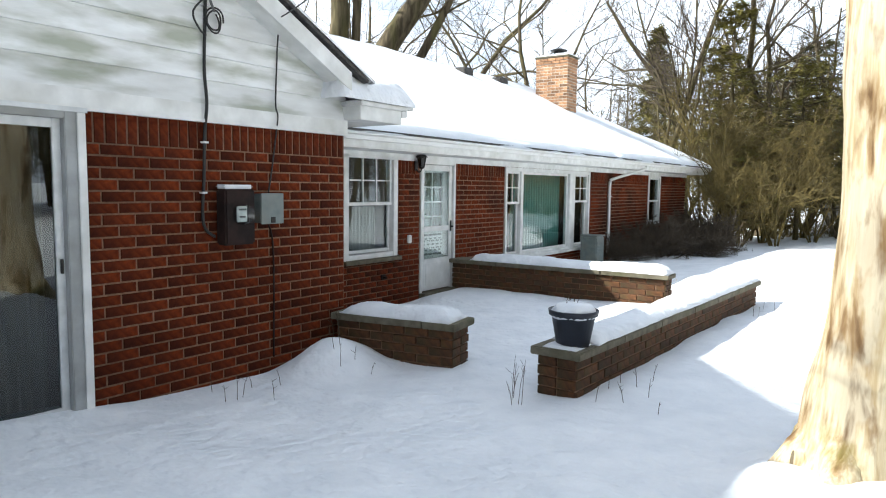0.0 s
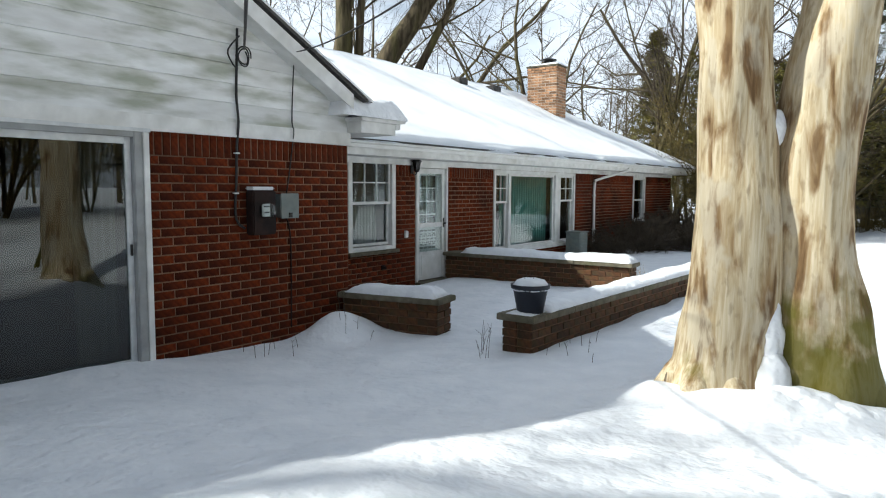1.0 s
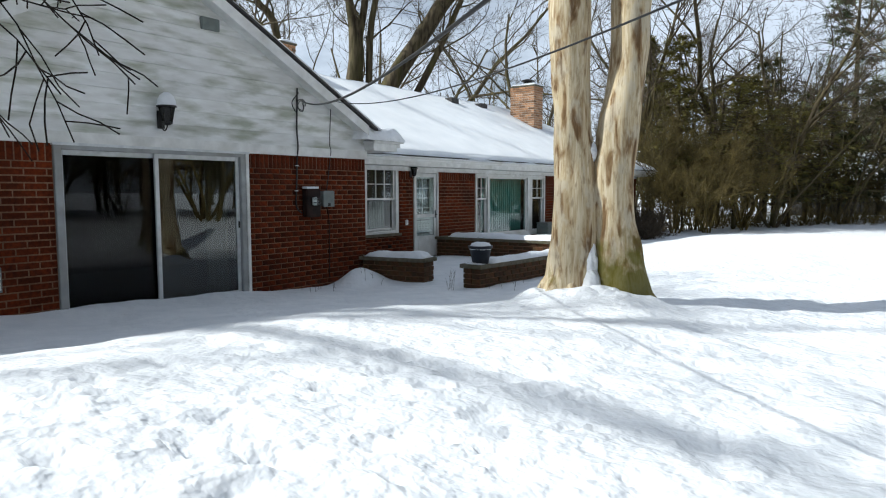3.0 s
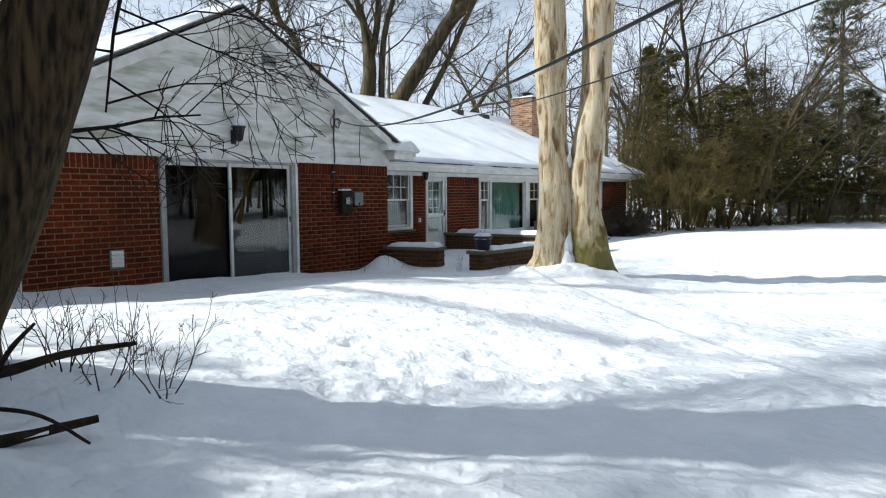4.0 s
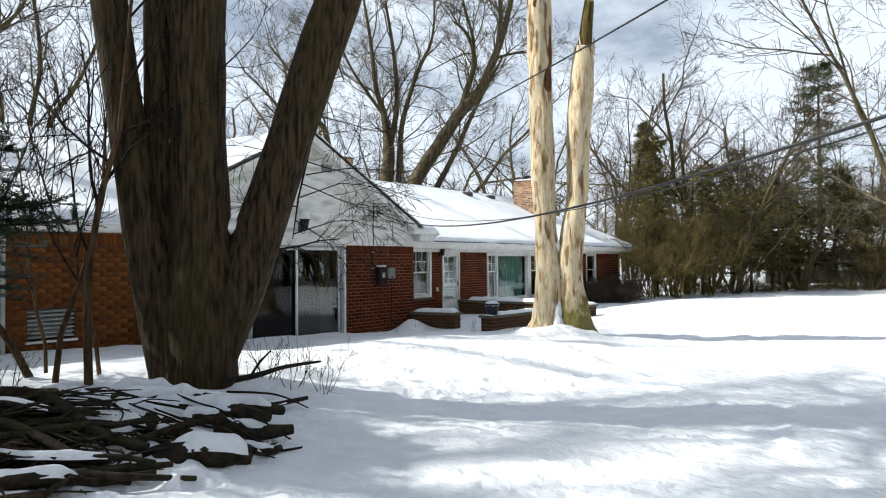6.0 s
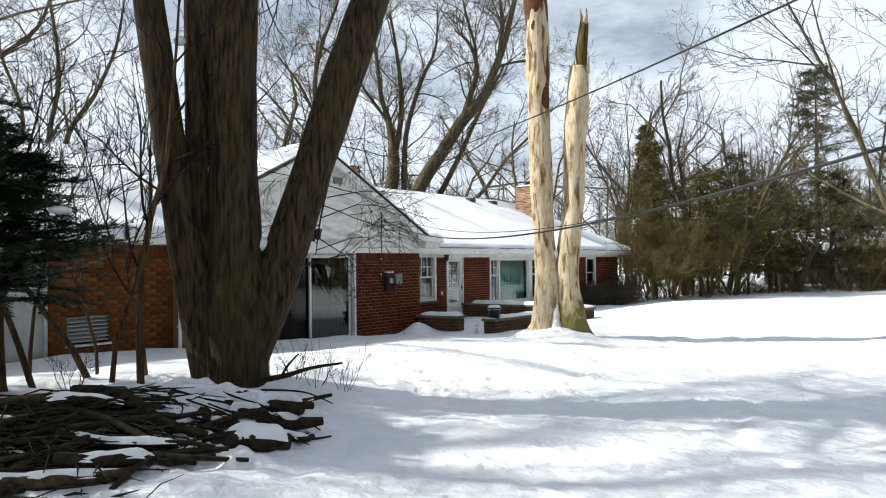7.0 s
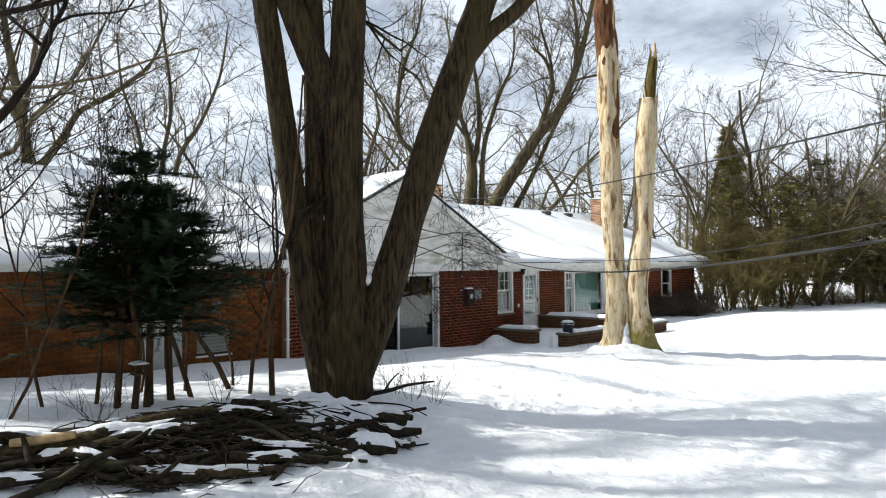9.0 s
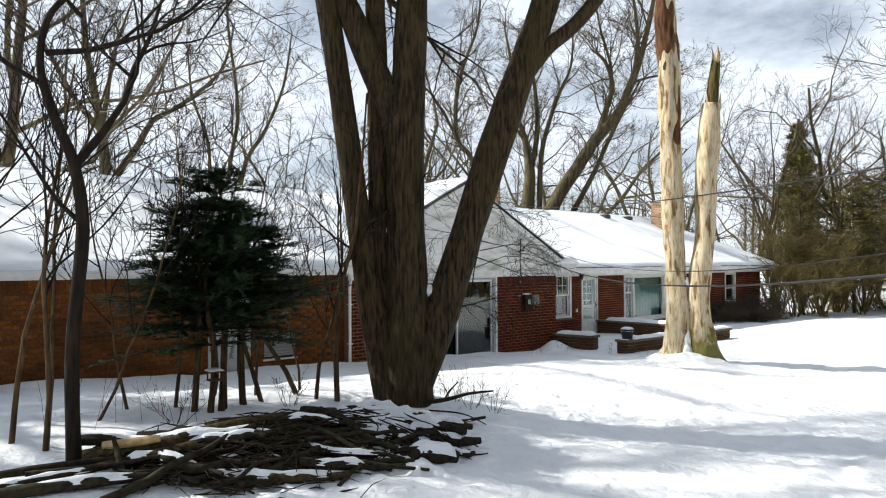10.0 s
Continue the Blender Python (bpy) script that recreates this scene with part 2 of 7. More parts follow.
DEAD_WOOD = dead_wood("barkless_pale_wood", 0.2)
MOSSY_WOOD = dead_wood("barkless_mossy_wood", 0.9)
MAPLE_BARK = bark("maple_bark", (0.005, 0.003, 0.0015), (0.060, 0.040, 0.019), moss=(0.050, 0.040, 0.012), moss_amount=0.5, ridges=26, depth=0.011, stretch=(1, 1, 0.14))
SNAG_BARK = bark("mossy_olive_bark", (0.035, 0.028, 0.006), (0.13, 0.105, 0.024), moss=(0.09, 0.05, 0.02), ridges=20, depth=0.02)
RED_BARK = bark("reddish_brown_bark", (0.040, 0.016, 0.007), (0.15, 0.070, 0.030), moss=(0.30, 0.23, 0.13), moss_amount=0.8, ridges=16, depth=0.015, patch=(0.58, 0.66))
GREY_BARK = bark("grey_brown_bark", (0.034, 0.026, 0.015), (0.12, 0.095, 0.058), moss=(0.10, 0.092, 0.032), moss_amount=0.7, ridges=9, depth=0.014)
SAPLING_BARK = bark("brown_sapling_bark", (0.030, 0.017, 0.008), (0.10, 0.062, 0.030), ridges=24, depth=0.004)
LOG_BROWN = bark("brown_log_bark", (0.018, 0.011, 0.006), (0.085, 0.058, 0.028), moss=(0.045, 0.045, 0.012), moss_amount=0.6, ridges=18, depth=0.01, stretch=(1, 1, 1))
DARK_BARK = bark("dark_bark", (0.006, 0.004, 0.003), (0.024, 0.016, 0.010), ridges=24, depth=0.004)
LOG_BARK = bark("wet_log_bark", (0.008, 0.006, 0.004), (0.036, 0.026, 0.017), moss=(0.030, 0.033, 0.009), moss_amount=0.6, ridges=18, depth=0.007, stretch=(1, 1, 1))
CUT_WOOD = material("pale_split_wood", (0.30, 0.20, 0.09), (0.50, 0.36, 0.18), 14, 0.8, 0.3)
TWIG = material("thin_brown_twigs", (0.030, 0.022, 0.014), (0.085, 0.062, 0.038), 6, 0.9, 0)
OLIVE_TWIG = material("olive_shrub_twigs", (0.050, 0.038, 0.009), (0.16, 0.115, 0.028), 3, 0.9, 0)
TAN_TWIG = material("straw_twigs", (0.22, 0.15, 0.06), (0.40, 0.29, 0.12), 3, 0.9, 0)
NEEDLE = material("dark_green_needles", (0.008, 0.020, 0.008), (0.024, 0.048, 0.016), 7, 0.7, 0, spec=0.3)
OLIVE_NEEDLE = material("olive_green_needles", (0.065, 0.062, 0.011), (0.19, 0.158, 0.034), 3, 0.8, 0, spec=0.3)
DARK_NEEDLE = material("deep_olive_needles", (0.026, 0.032, 0.009), (0.075, 0.074, 0.020), 3, 0.8, 0, spec=0.3)
PINE_NEEDLE = material("grey_green_needles", (0.05, 0.065, 0.03), (0.13, 0.15, 0.07), 3, 0.8, 0, spec=0.3)

# ---- building helpers ----


def mesh_object(name, verts, faces, mat=None, parent=None, smooth=False, label=""):
    me = bpy.data.meshes.new(name)
    me.from_pydata([tuple(v) for v in verts], [], faces)
    me.validate()
    if smooth:
        me.polygons.foreach_set("use_smooth", [True] * len(me.polygons))
    if mat:
        me.materials.append(mat)
    ob = new(name, me)
    if parent:
        ob.parent = parent
    if label:
        ob["label"] = label
    return ob


def part(name, bm, mat, parent=None, label="", smooth=False):
    """Links a bmesh as one mesh object under a thing or a part."""
    me = bpy.data.meshes.new(name)
    bmesh.ops.recalc_face_normals(bm, faces=bm.faces)
    bm.to_mesh(me)
    bm.free()
    if smooth:
        me.polygons.foreach_set("use_smooth", [True] * len(me.polygons))
    if mat:
        me.materials.append(mat)
    ob = new(name, me)
    if parent:
        ob.parent = parent
    if label:
        ob["label"] = label
    return ob


def thing(name, label, category, group="", kind="", at=(0, 0, 0)):
    """An empty at a thing's base; parts are given in world places and carried by it."""
    e = new(name)
    e.empty_display_size = 0.1
    e.location = at
    return tagged(e, label, category, group, kind)


def box(bm, lo, hi, bevel=0.0):
    v = bmesh.ops.create_cube(bm, size=1, matrix=Matrix.LocRotScale(
        [(a + b) / 2 for a, b in zip(lo, hi)], None, [max(b - a, 1e-4) for a, b in zip(lo, hi)]))["verts"]
    if bevel:
        es = list({e for x in v for e in x.link_edges})
        bmesh.ops.bevel(bm, geom=es, offset=bevel, segments=2, affect="EDGES")
    return v


def boxes(name, items, mat, parent=None, label="", bevel=0.0):
    bm = bmesh.new()
    for lo, hi in items:
        box(bm, lo, hi, bevel)
    return part(name, bm, mat, parent, label)


def tube_data(points, radii, sides=8, verts=None, faces=None, wobble=0.0, cap=True):
    """Adds a bent tapering tube to lists of vertices and faces."""
    verts = [] if verts is None else verts
    faces = [] if faces is None else faces
    base = len(verts)
    pts = [Vector(p) for p in points]
    up = Vector((0.31, 0.17, 0.93))
    for i, (p, r) in enumerate(zip(pts, radii)):
        d = (pts[min(i + 1, len(pts) - 1)] - pts[max(i - 1, 0)])
        if d.length < 1e-9:
            d = Vector((0, 0, 1))
        d.normalize()
        if abs(d.dot(up)) > 0.97:
            up = Vector((0.9, 0.1, 0.2))
        a = d.cross(up).normalized()
        b = d.cross(a)
        for k in range(sides):
            w = 2 * math.pi * k / sides
            q = p + (a * math.cos(w) + b * math.sin(w)) * r
            if wobble:
                q += (q - p) * wobble * noise.noise(Vector((q.x * 3, q.y * 3, q.z * 1.1)))
            verts.append(q)
    n = len(pts)
    for i in range(n - 1):
        for k in range(sides):
            k2 = (k + 1) % sides
            faces.append((base + i * sides + k, base + i * sides + k2, base + (i + 1) * sides + k2, base + (i + 1) * sides + k))
    if cap:
        faces.append(tuple(base + k for k in reversed(range(sides))))
        faces.append(tuple(base + (n - 1) * sides + k for k in range(sides)))
    return verts, faces


def tube(name, points, radii, mat, parent=None, sides=8, label="", wobble=0.0):
    if not isinstance(radii, (list, tuple)):
        radii = [radii] * len(points)
    v, f = tube_data(points, radii, sides, wobble=wobble)
    return mesh_object(name, v, f, mat, parent, True, label)


def smooth_line(points, radii, steps=6):
    """Catmull-Rom through points with radii."""
    P = [Vector(p) for p in points]
    out, rad = [], []
    for i in range(len(P) - 1):
        p0, p1, p2, p3 = P[max(i - 1, 0)], P[i], P[i + 1], P[min(i + 2, len(P) - 1)]
        for s in range(steps):
            t = s / steps
            out.append(0.5 * ((2 * p1) + (p2 - p0) * t + (2 * p0 - 5 * p1 + 4 * p2 - p3) * t * t + (3 * p1 - p0 - 3 * p2 + p3) * t ** 3))
            rad.append(radii[i] * (1 - t) + radii[i + 1] * t)
    return out + [P[-1]], rad + [radii[-1]]


def lathe(bm, profile, centre, sides=20):
    """Turns (radius, height) pairs about an upright axis."""
    rings = []
    for r, z in profile:
        rings.append([bm.verts.new((centre[0] + r * math.cos(2 * math.pi * k / sides), centre[1] + r * math.sin(2 * math.pi * k / sides), centre[2] + z)) for k in range(sides)])
    for a, b in zip(rings, rings[1:]):
        for k in range(sides):
            bm.faces.new((a[k], a[(k + 1) % sides], b[(k + 1) % sides], b[k]))
    bm.faces.new(list(reversed(rings[0])))
    bm.faces.new(rings[-1])


def smoothstep(a, b, x):
    t = max(0.0, min(1.0, (x - a) / (b - a)))
    return t * t * (3 - 2 * t)


def nz(x, y, s, seed=0.0):
    return noise.noise(Vector((x * s + seed, y * s - seed, seed * 0.7)))

# ---- ground ----
BUMPS = []
rng = random.Random(5)
for _ in range(130):     # trodden snow in front of the sliding door
    BUMPS.append((rng.uniform(4.2, 7.6), rng.uniform(-8.3, -5.0), rng.uniform(0.06, 0.13), rng.uniform(0.03, 0.07)))
for _ in range(170):      # old footprints across the yard
    BUMPS.append((rng.uniform(3.0, 13.5), rng.uniform(-17, -3.0), rng.uniform(0.06, 0.12), rng.uniform(0.02, 0.05)))
for _ in range(90):      # trampled snow behind the saplings
    BUMPS.append((rng.uniform(0.6, 5.0), rng.uniform(-17, -9.5), rng.uniform(0.10, 0.22), rng.uniform(0.03, 0.08)))
for i in range(26):      # a line of footprints past the sliding door
    BUMPS.append((3.6 + 0.16 * i + rng.uniform(-0.1, 0.1), -5.6 - 0.33 * i + (0.16 if i % 2 else -0.16), 0.12, 0.06))
for _ in range(150):     # scuffs in the open snow
    BUMPS.append((rng.uniform(5.5, 13.0), rng.uniform(-13, -2.5), rng.uniform(0.09, 0.17), rng.uniform(0.02, 0.045)))
CELLS = {}
for q in BUMPS:
    for cx in range(int(q[0]) - 1, int(q[0]) + 2):
        for cy in range(math.floor(q[1]) - 1, math.floor(q[1]) + 2):
            CELLS.setdefault((cx, cy), []).append(q)


def along(x, table):
    for (a, va), (b, vb) in zip(table, table[1:]):
        if x <= b:
            return va + (vb - va) * smoothstep(a, b, x)
    return table[-1][1]


def ground_z(x, y):
    if -9.3 < x < -0.28 and -16.9 < y < -0.1 or -9.3 < x < -1.80 and -0.2 < y < 17.7:
        return -0.5          # under the house
    z = along(-y, [(-30, -0.12), (-8, 0.02), (-5, 0.02), (0, 0.0), (5, 0.19), (10, 0.40), (14, 0.55), (24, 0.62)]) * (1 - 0.75 * smoothstep(4.2, 9.6, x))
    z += 0.20 * smoothstep(0.6, 4.5, x) * (1 - 0.5 * smoothstep(5.5, 7.5, x)) * (1 - 0.5 * smoothstep(4, 12, y))
    near = 1 - smoothstep(20, 60, math.hypot(x - 4, y + 4))
    z += near * (0.06 * nz(x, y, 0.33) + 0.035 * nz(x, y, 1.0, 3.1) + 0.022 * nz(x, y, 2.4, 1.7)) + ((0.016 * nz(x, y, 4.6, 4.4) + 0.010 * nz(x, y, 7.5, 9.1)) * smoothstep(2.2, 4.0, x) if 2.0 < x < 14 and -18 < y < 6 else 0.0)
    z += 0.26 * math.exp(-(((x - 0.36) / 0.30) ** 2 + ((y + 0.62) / 0.30) ** 2)) + 0.16 * math.exp(-(((x - 0.35) / 0.4) ** 2 + ((y + 0.25) / 0.3) ** 2))           # drift at the corner
    z += 0.16 * math.exp(-(((x - 4.9) / 0.9) ** 2 + ((y + 1.35) / 0.55) ** 2))             # drift round the bare trunk
    for bx, by, r, d in ((4.22, -1.42, 0.16, 0.09), (4.62, -1.58, 0.20, 0.07), (4.95, -1.50, 0.16, 0.10), (5.35, -1.32, 0.22, 0.08), (5.62, -1.05, 0.18, 0.08), (4.12, -1.10, 0.15, 0.07)):
        z += d * math.exp(-((x - bx) ** 2 + (y - by) ** 2) / (r * r)) if abs(x - bx) + abs(y - by) < 1.2 else 0.0
    z += 0.06 * math.exp(-(((x - 5.6) / 1.1) ** 2 + ((y + 11.2) / 1.5) ** 2))              # heap under the log pile
    z += 0.06 * (1 - smoothstep(0, 0.35, abs(x - 0.1))) * smoothstep(-1.5, -3, y) * 0.5
    for bx, by, r, d in CELLS.get((int(x), math.floor(y)), ()):
        q = ((x - bx) ** 2 + (y - by) ** 2) / (r * r)
        if q < 4:
            z += d * (-math.exp(-q * 1.6) + 0.35 * math.exp(-(q - 1.6) ** 2 * 2))
    return z


def steps(a, b, fine, far, grow=1.25):
    mid = list(np.arange(a, b, fine))
    lo, hi, d = [], [], fine
    x = a
    while x > -far:
        d *= grow
        x -= d
        lo.append(x)
    x, d = mid[-1], fine
    while x < far:
        d *= grow
        x += d
        hi.append(x)
    return lo[::-1] + mid + hi


gx, gy = steps(0.0, 14.0, 0.075, 900), steps(-18.0, 7.0, 0.075, 900)
gv = [(x, y, ground_z(x, y)) for y in gy for x in gx]
nx = len(gx)
gf = [(j * nx + i, j * nx + i + 1, (j + 1) * nx + i + 1, (j + 1) * nx + i) for j in range(len(gy) - 1) for i in range(nx - 1)]
tagged(mesh_object("ground", gv, gf, SNOW, smooth=True), "snow-covered lawn with drifts and old footprints", "ground", kind="structure")

# ---- walls ----
COURSE, BRICK_LEN, JOINT = 0.083, 0.25, 0.014
G_L, G_R = -7.40, 0.0            # gable wall, on x = 0
MAIN_X, MAIN_END = -1.73, 17.8   # recessed main wall
WING_X, WING_END = -0.20, -17.0


def wall_pieces(a0, a1, z0, z1, holes):
    """Rectangles of a wall that leave its openings free."""
    out, a = [], a0
    for h0, h1, b, t in sorted(holes):
        out.append((a, h0, z0, z1))
        if b > z0:
            out.append((h0, h1, z0, b))
        if t < z1:
            out.append((h0, h1, t, z1))
        a = h1
    out.append((a, a1, z0, z1))
    return [p for p in out if p[1] - p[0] > 1e-3 and p[3] - p[2] > 1e-3]


def layout(a0, a1, z0, rows, holes, soldier_at=None, soldier_top=None):
    """Running-bond bricks as (start, end, bottom, top), with a soldier course on top if wanted."""
    out = []
    for r in range(rows):
        z = z0 + r * COURSE
        if soldier_at and z + COURSE > soldier_at + 0.02:
            break
        a = a0 - (BRICK_LEN / 2 if r % 2 else 0)
        while a < a1:
            s, e = max(a, a0), min(a + BRICK_LEN, a1)
            for h0, h1, b, t in holes:
                if z + COURSE * 0.5 > b and z + COURSE * 0.5 < t:
                    if s >= h0 and e <= h1:
                        s = e
                    elif s < h0 < e and e <= h1:
                        e = h0
                    elif h0 <= s < h1 < e:
                        s = h1
                    elif s < h0 and e > h1:
                        e = h0
            if e - s > 0.035:
                out.append((s + JOINT / 2, e - JOINT / 2, z + JOINT / 2, z + COURSE - JOINT / 2))
            a += BRICK_LEN
    if soldier_at:
        a = a0
        w = COURSE
        while a < a1 - 0.02:
            e = min(a + w, a1)
            if not any(h0 - 0.01 < (a + e) / 2 < h1 + 0.01 and t > soldier_at + 0.05 for h0, h1, b, t in holes):
                out.append((a + JOINT / 2, e - JOINT / 2, soldier_at + JOINT / 2, soldier_top))
            a += w
    return out


def brick_mesh(bricks, face, seed, name, mat, parent, depth=0.03):
    """Joined bricks on a face x = const that looks to +x; edges drawn in a little."""
    rg = random.Random(seed)
    v, f = [], []
    for s, e, b, t in bricks:
        o = face + rg.uniform(0.002, 0.007)
        c = 0.002
        k = len(v)
        v += [(face - depth, s, b), (face - depth, e, b), (face - depth, e, t), (face - depth, s, t),
              (o, s + c, b + c), (o, e - c, b + c), (o, e - c, t - c), (o, s + c, t - c)]
        f += [(k + 4, k + 5, k + 6, k + 7), (k, k + 1, k + 5, k + 4), (k + 1, k + 2, k + 6, k + 5), (k + 2, k + 3, k + 7, k + 6), (k + 3, k, k + 4, k + 7)]
    ob = mesh_object(name, v, f, mat, parent)
    return tagged(ob, kind="stuff")


SLIDE = (-5.33, -2.58, 0.02, 2.18)
WIN1 = (1.79, 2.95, 0.66, 2.18)
DOOR = (3.52, 4.48, 0.0, 2.10)
BIGWIN = (6.14, 10.05, 0.36, 2.08)
WIN3 = (14.17, 15.20, 0.70, 2.04)
WING_DOOR = (-10.62, -9.72, 0.20, 2.25)
WING_VENT = (-9.40, -8.66, 0.55, 1.08)

wall_gable = thing("wall_gable", "red brick gable wall with a soldier course", "wall", kind="structure")
boxes("mortar_wall", [((-0.20, a, b), (0.0, c, d)) for a, c, b, d in wall_pieces(G_L, G_R, -0.5, 2.26, [SLIDE])], MORTAR, wall_gable)
wall_main = thing("wall_main", "long recessed red brick house wall in shade", "wall", kind="structure")
boxes("mortar_wall", [((MAIN_X - 0.20, a, b), (MAIN_X, c, d)) for a, c, b, d in wall_pieces(0.0, MAIN_END, -0.5, 2.26, [WIN1, DOOR, BIGWIN, WIN3])], MORTAR, wall_main)
wall_wing = thing("wall_wing", "brick wall of the garage wing", "wall", kind="structure")
boxes("mortar_wall", [((WING_X - 0.20, a, b), (WING_X, c, d)) for a, c, b, d in wall_pieces(WING_END, G_L, -0.5, 2.40, [WING_DOOR, WING_VENT])], WING_MORTAR, wall_wing)
# walls that close the house
wall_back = thing("wall_back", "plain brick walls closing the house behind", "wall", kind="structure")
boxes("mortar_wall", [((-9.6, -17.0, -0.5), (-9.4, MAIN_END, 2.26)), ((-9.4, MAIN_END - 0.2, -0.5), (MAIN_X - 0.2, MAIN_END, 2.26)),
                      ((-9.4, -17.0, -0.5), (WING_X - 0.2, -16.8, 2.26)), ((MAIN_X, -0.2, -0.5), (-0.2, 0.0, 2.40)),
                      ((WING_X - 0.2, G_L, -0.5), (-0.2, G_L + 0.004, 2.26))], BRICK, wall_back)
tagged(boxes("house_floor", [((-9.4, -16.8, -0.1), (-0.2, -0.2, 0.0)), ((-9.4, -0.2, -0.1), (MAIN_X - 0.2, MAIN_END - 0.2, 0.0))], NEAR_BLACK), "house floor coloured near black to stand for room shade", "floor", kind="structure")
tagged(boxes("ceiling", [((-9.4, -16.8, 2.40), (-0.2, -0.2, 2.45)), ((-9.4, -0.2, 2.40), (MAIN_X - 0.2, MAIN_END - 0.2, 2.45))], NEAR_BLACK), "house ceiling coloured near black to stand for room shade", "ceiling", kind="structure")
tagged(boxes("wall_inside", [((-5.4, -16.8, 0.0), (-5.3, MAIN_END - 0.2, 2.40))], NEAR_BLACK), "inner wall coloured near black to stand for room shade", "wall", kind="structure")

# ---- gable siding, trim ----
APEX_Y, APEX_Z, PITCH = -3.87, 4.74, 0.52
siding = thing("wall_siding", "weathered white clapboard gable with greenish stains", "wall", kind="structure")
bm = bmesh.new()
vs = [bm.verts.new(p) for p in ((-0.02, G_L, 2.26), (-0.02, G_R, 2.26), (-0.02, G_R, 2.66), (-0.02, APEX_Y, APEX_Z - 0.08), (-0.02, G_L, 2.82))]
top = bmesh.ops.extrude_face_region(bm, geom=[bm.faces.new(vs)])
bmesh.ops.translate(bm, verts=[g for g in top["geom"] if isinstance(g, bmesh.types.BMVert)], vec=(-0.12, 0, 0))
part("backing", bm, SIDING, siding)
z, lap = 2.33, 0.19
while z < APEX_Z - 0.18:
    y1 = min(G_R + 0.01, APEX_Y + (APEX_Z - 0.06 - z) / PITCH)
    y0 = max(G_L - 0.01, APEX_Y - (APEX_Z - 0.06 - z) / PITCH)
    z2 = z + lap + 0.015
    y1t = min(G_R + 0.01, APEX_Y + (APEX_Z - 0.05 - z2) / PITCH)
    y0t = max(G_L - 0.01, APEX_Y - (APEX_Z - 0.05 - z2) / PITCH)
    if y1t - y0t < 0.05:
        y1t = y0t = APEX_Y
        y1t += 0.03
    v = [(0.0, y0, z), (0.034, y0, z), (0.006, y0t, z2), (-0.01, y0t, z2), (0.0, y1, z), (0.034, y1, z), (0.006, y1t, z2), (-0.01, y1t, z2)]
    mesh_object("siding_board", v, [(1, 5, 6, 2), (0, 4, 5, 1), (2, 6, 7, 3), (0, 1, 2, 3), (4, 7, 6, 5)], SIDING, siding)
    z += lap
boxes("frieze_board", [((-0.01, G_L - 0.02, 2.205), (0.035, G_R + 0.02, 2.33)), ((-0.01, G_L - 0.02, 2.185), (0.05, G_R + 0.03, 2.21))], WHITE, siding)


def slab(name, corners, thick, mat, parent=None, label=""):
    """A sloping slab under four or three top corners."""
    n = (Vector(corners[1]) - Vector(corners[0])).cross(Vector(corners[2]) - Vector(corners[0])).normalized()
    if n.z < 0:
        n.negate()
    v = [Vector(c) for c in corners] + [Vector(c) - n * thick for c in corners]
    k = len(corners)
    f = [tuple(range(k)), tuple(reversed(range(k, 2 * k)))] + [(i, (i + 1) % k, k + (i + 1) % k, k + i) for i in range(k)]
    return mesh_object(name, v, f, mat, parent, label=label)


# ---- roofs ----
RX0, RX1 = 0.30, -8.0            # gable roof runs back in x
roof_gable = thing("roof_gable", "shingled gable roof with white rake boards", "roof", kind="structure")
E_Y = 0.04
E_Z = APEX_Z - PITCH * (E_Y - APEX_Y)
W_Y = -7.25
W_Z = APEX_Z - PITCH * (APEX_Y - W_Y)
slab("roof_deck", [(RX0, APEX_Y, APEX_Z), (RX0, E_Y, E_Z), (RX1, E_Y, E_Z), (RX1, APEX_Y, APEX_Z)], 0.03, SHINGLE, roof_gable)
slab("roof_deck", [(RX0, W_Y, W_Z), (RX0, APEX_Y, APEX_Z), (RX1, APEX_Y, APEX_Z), (RX1, W_Y, W_Z)], 0.03, SHINGLE, roof_gable)
for side, (ya, za) in ((1, (E_Y - 0.22, E_Z + 0.22 * PITCH)), (-1, (W_Y, W_Z))):
    for x, deep, off in ((RX0 - 0.02, 0.17, 0.07), (0.06, 0.10, 0.07)):
        v = []
        for y, zt in ((APEX_Y, APEX_Z), (ya, za)):
            for xx in (x - 0.022, x):
                v += [(xx, y, zt - off), (xx, y, zt - off - deep)]
        mesh_object("rake_board", v, [(0, 1, 3, 2), (4, 6, 7, 5), (0, 2, 6, 4), (1, 5, 7, 3), (2, 3, 7, 6), (0, 4, 5, 1)], WHITE, roof_gable)
    v = []
    for y, zt in ((APEX_Y, APEX_Z - 0.20), (ya, za - 0.20)):
        v += [(0.0, y, zt), (RX0 - 0.04, y, zt), (0.0, y, zt + 0.02), (RX0 - 0.04, y, zt + 0.02)]
    mesh_object("rake_soffit", v, [(0, 1, 5, 4), (2, 6, 7, 3), (0, 4, 6, 2), (1, 3, 7, 5)], WHITE, roof_gable)
# boxed cornice return at the corner, and the side eave behind it
bm = bmesh.new()
box(bm, (-1.9, -0.03, 2.335), (0.25, 0.60, 2.47), 0.006)
box(bm, (-1.9, -0.05, 2.47), (0.285, 0.66, 2.515), 0.006)
part("cornice_return", bm, WHITE, roof_gable)
bm = bmesh.new()
box(bm, (-1.9, 0.60, 2.41), (0.25, 0.70, 2.50), 0.008)
box(bm, (-1.9, 0.66, 2.49), (0.27, 0.78, 2.55), 0.008)
part("gutter", bm, GUTTER, roof_gable)

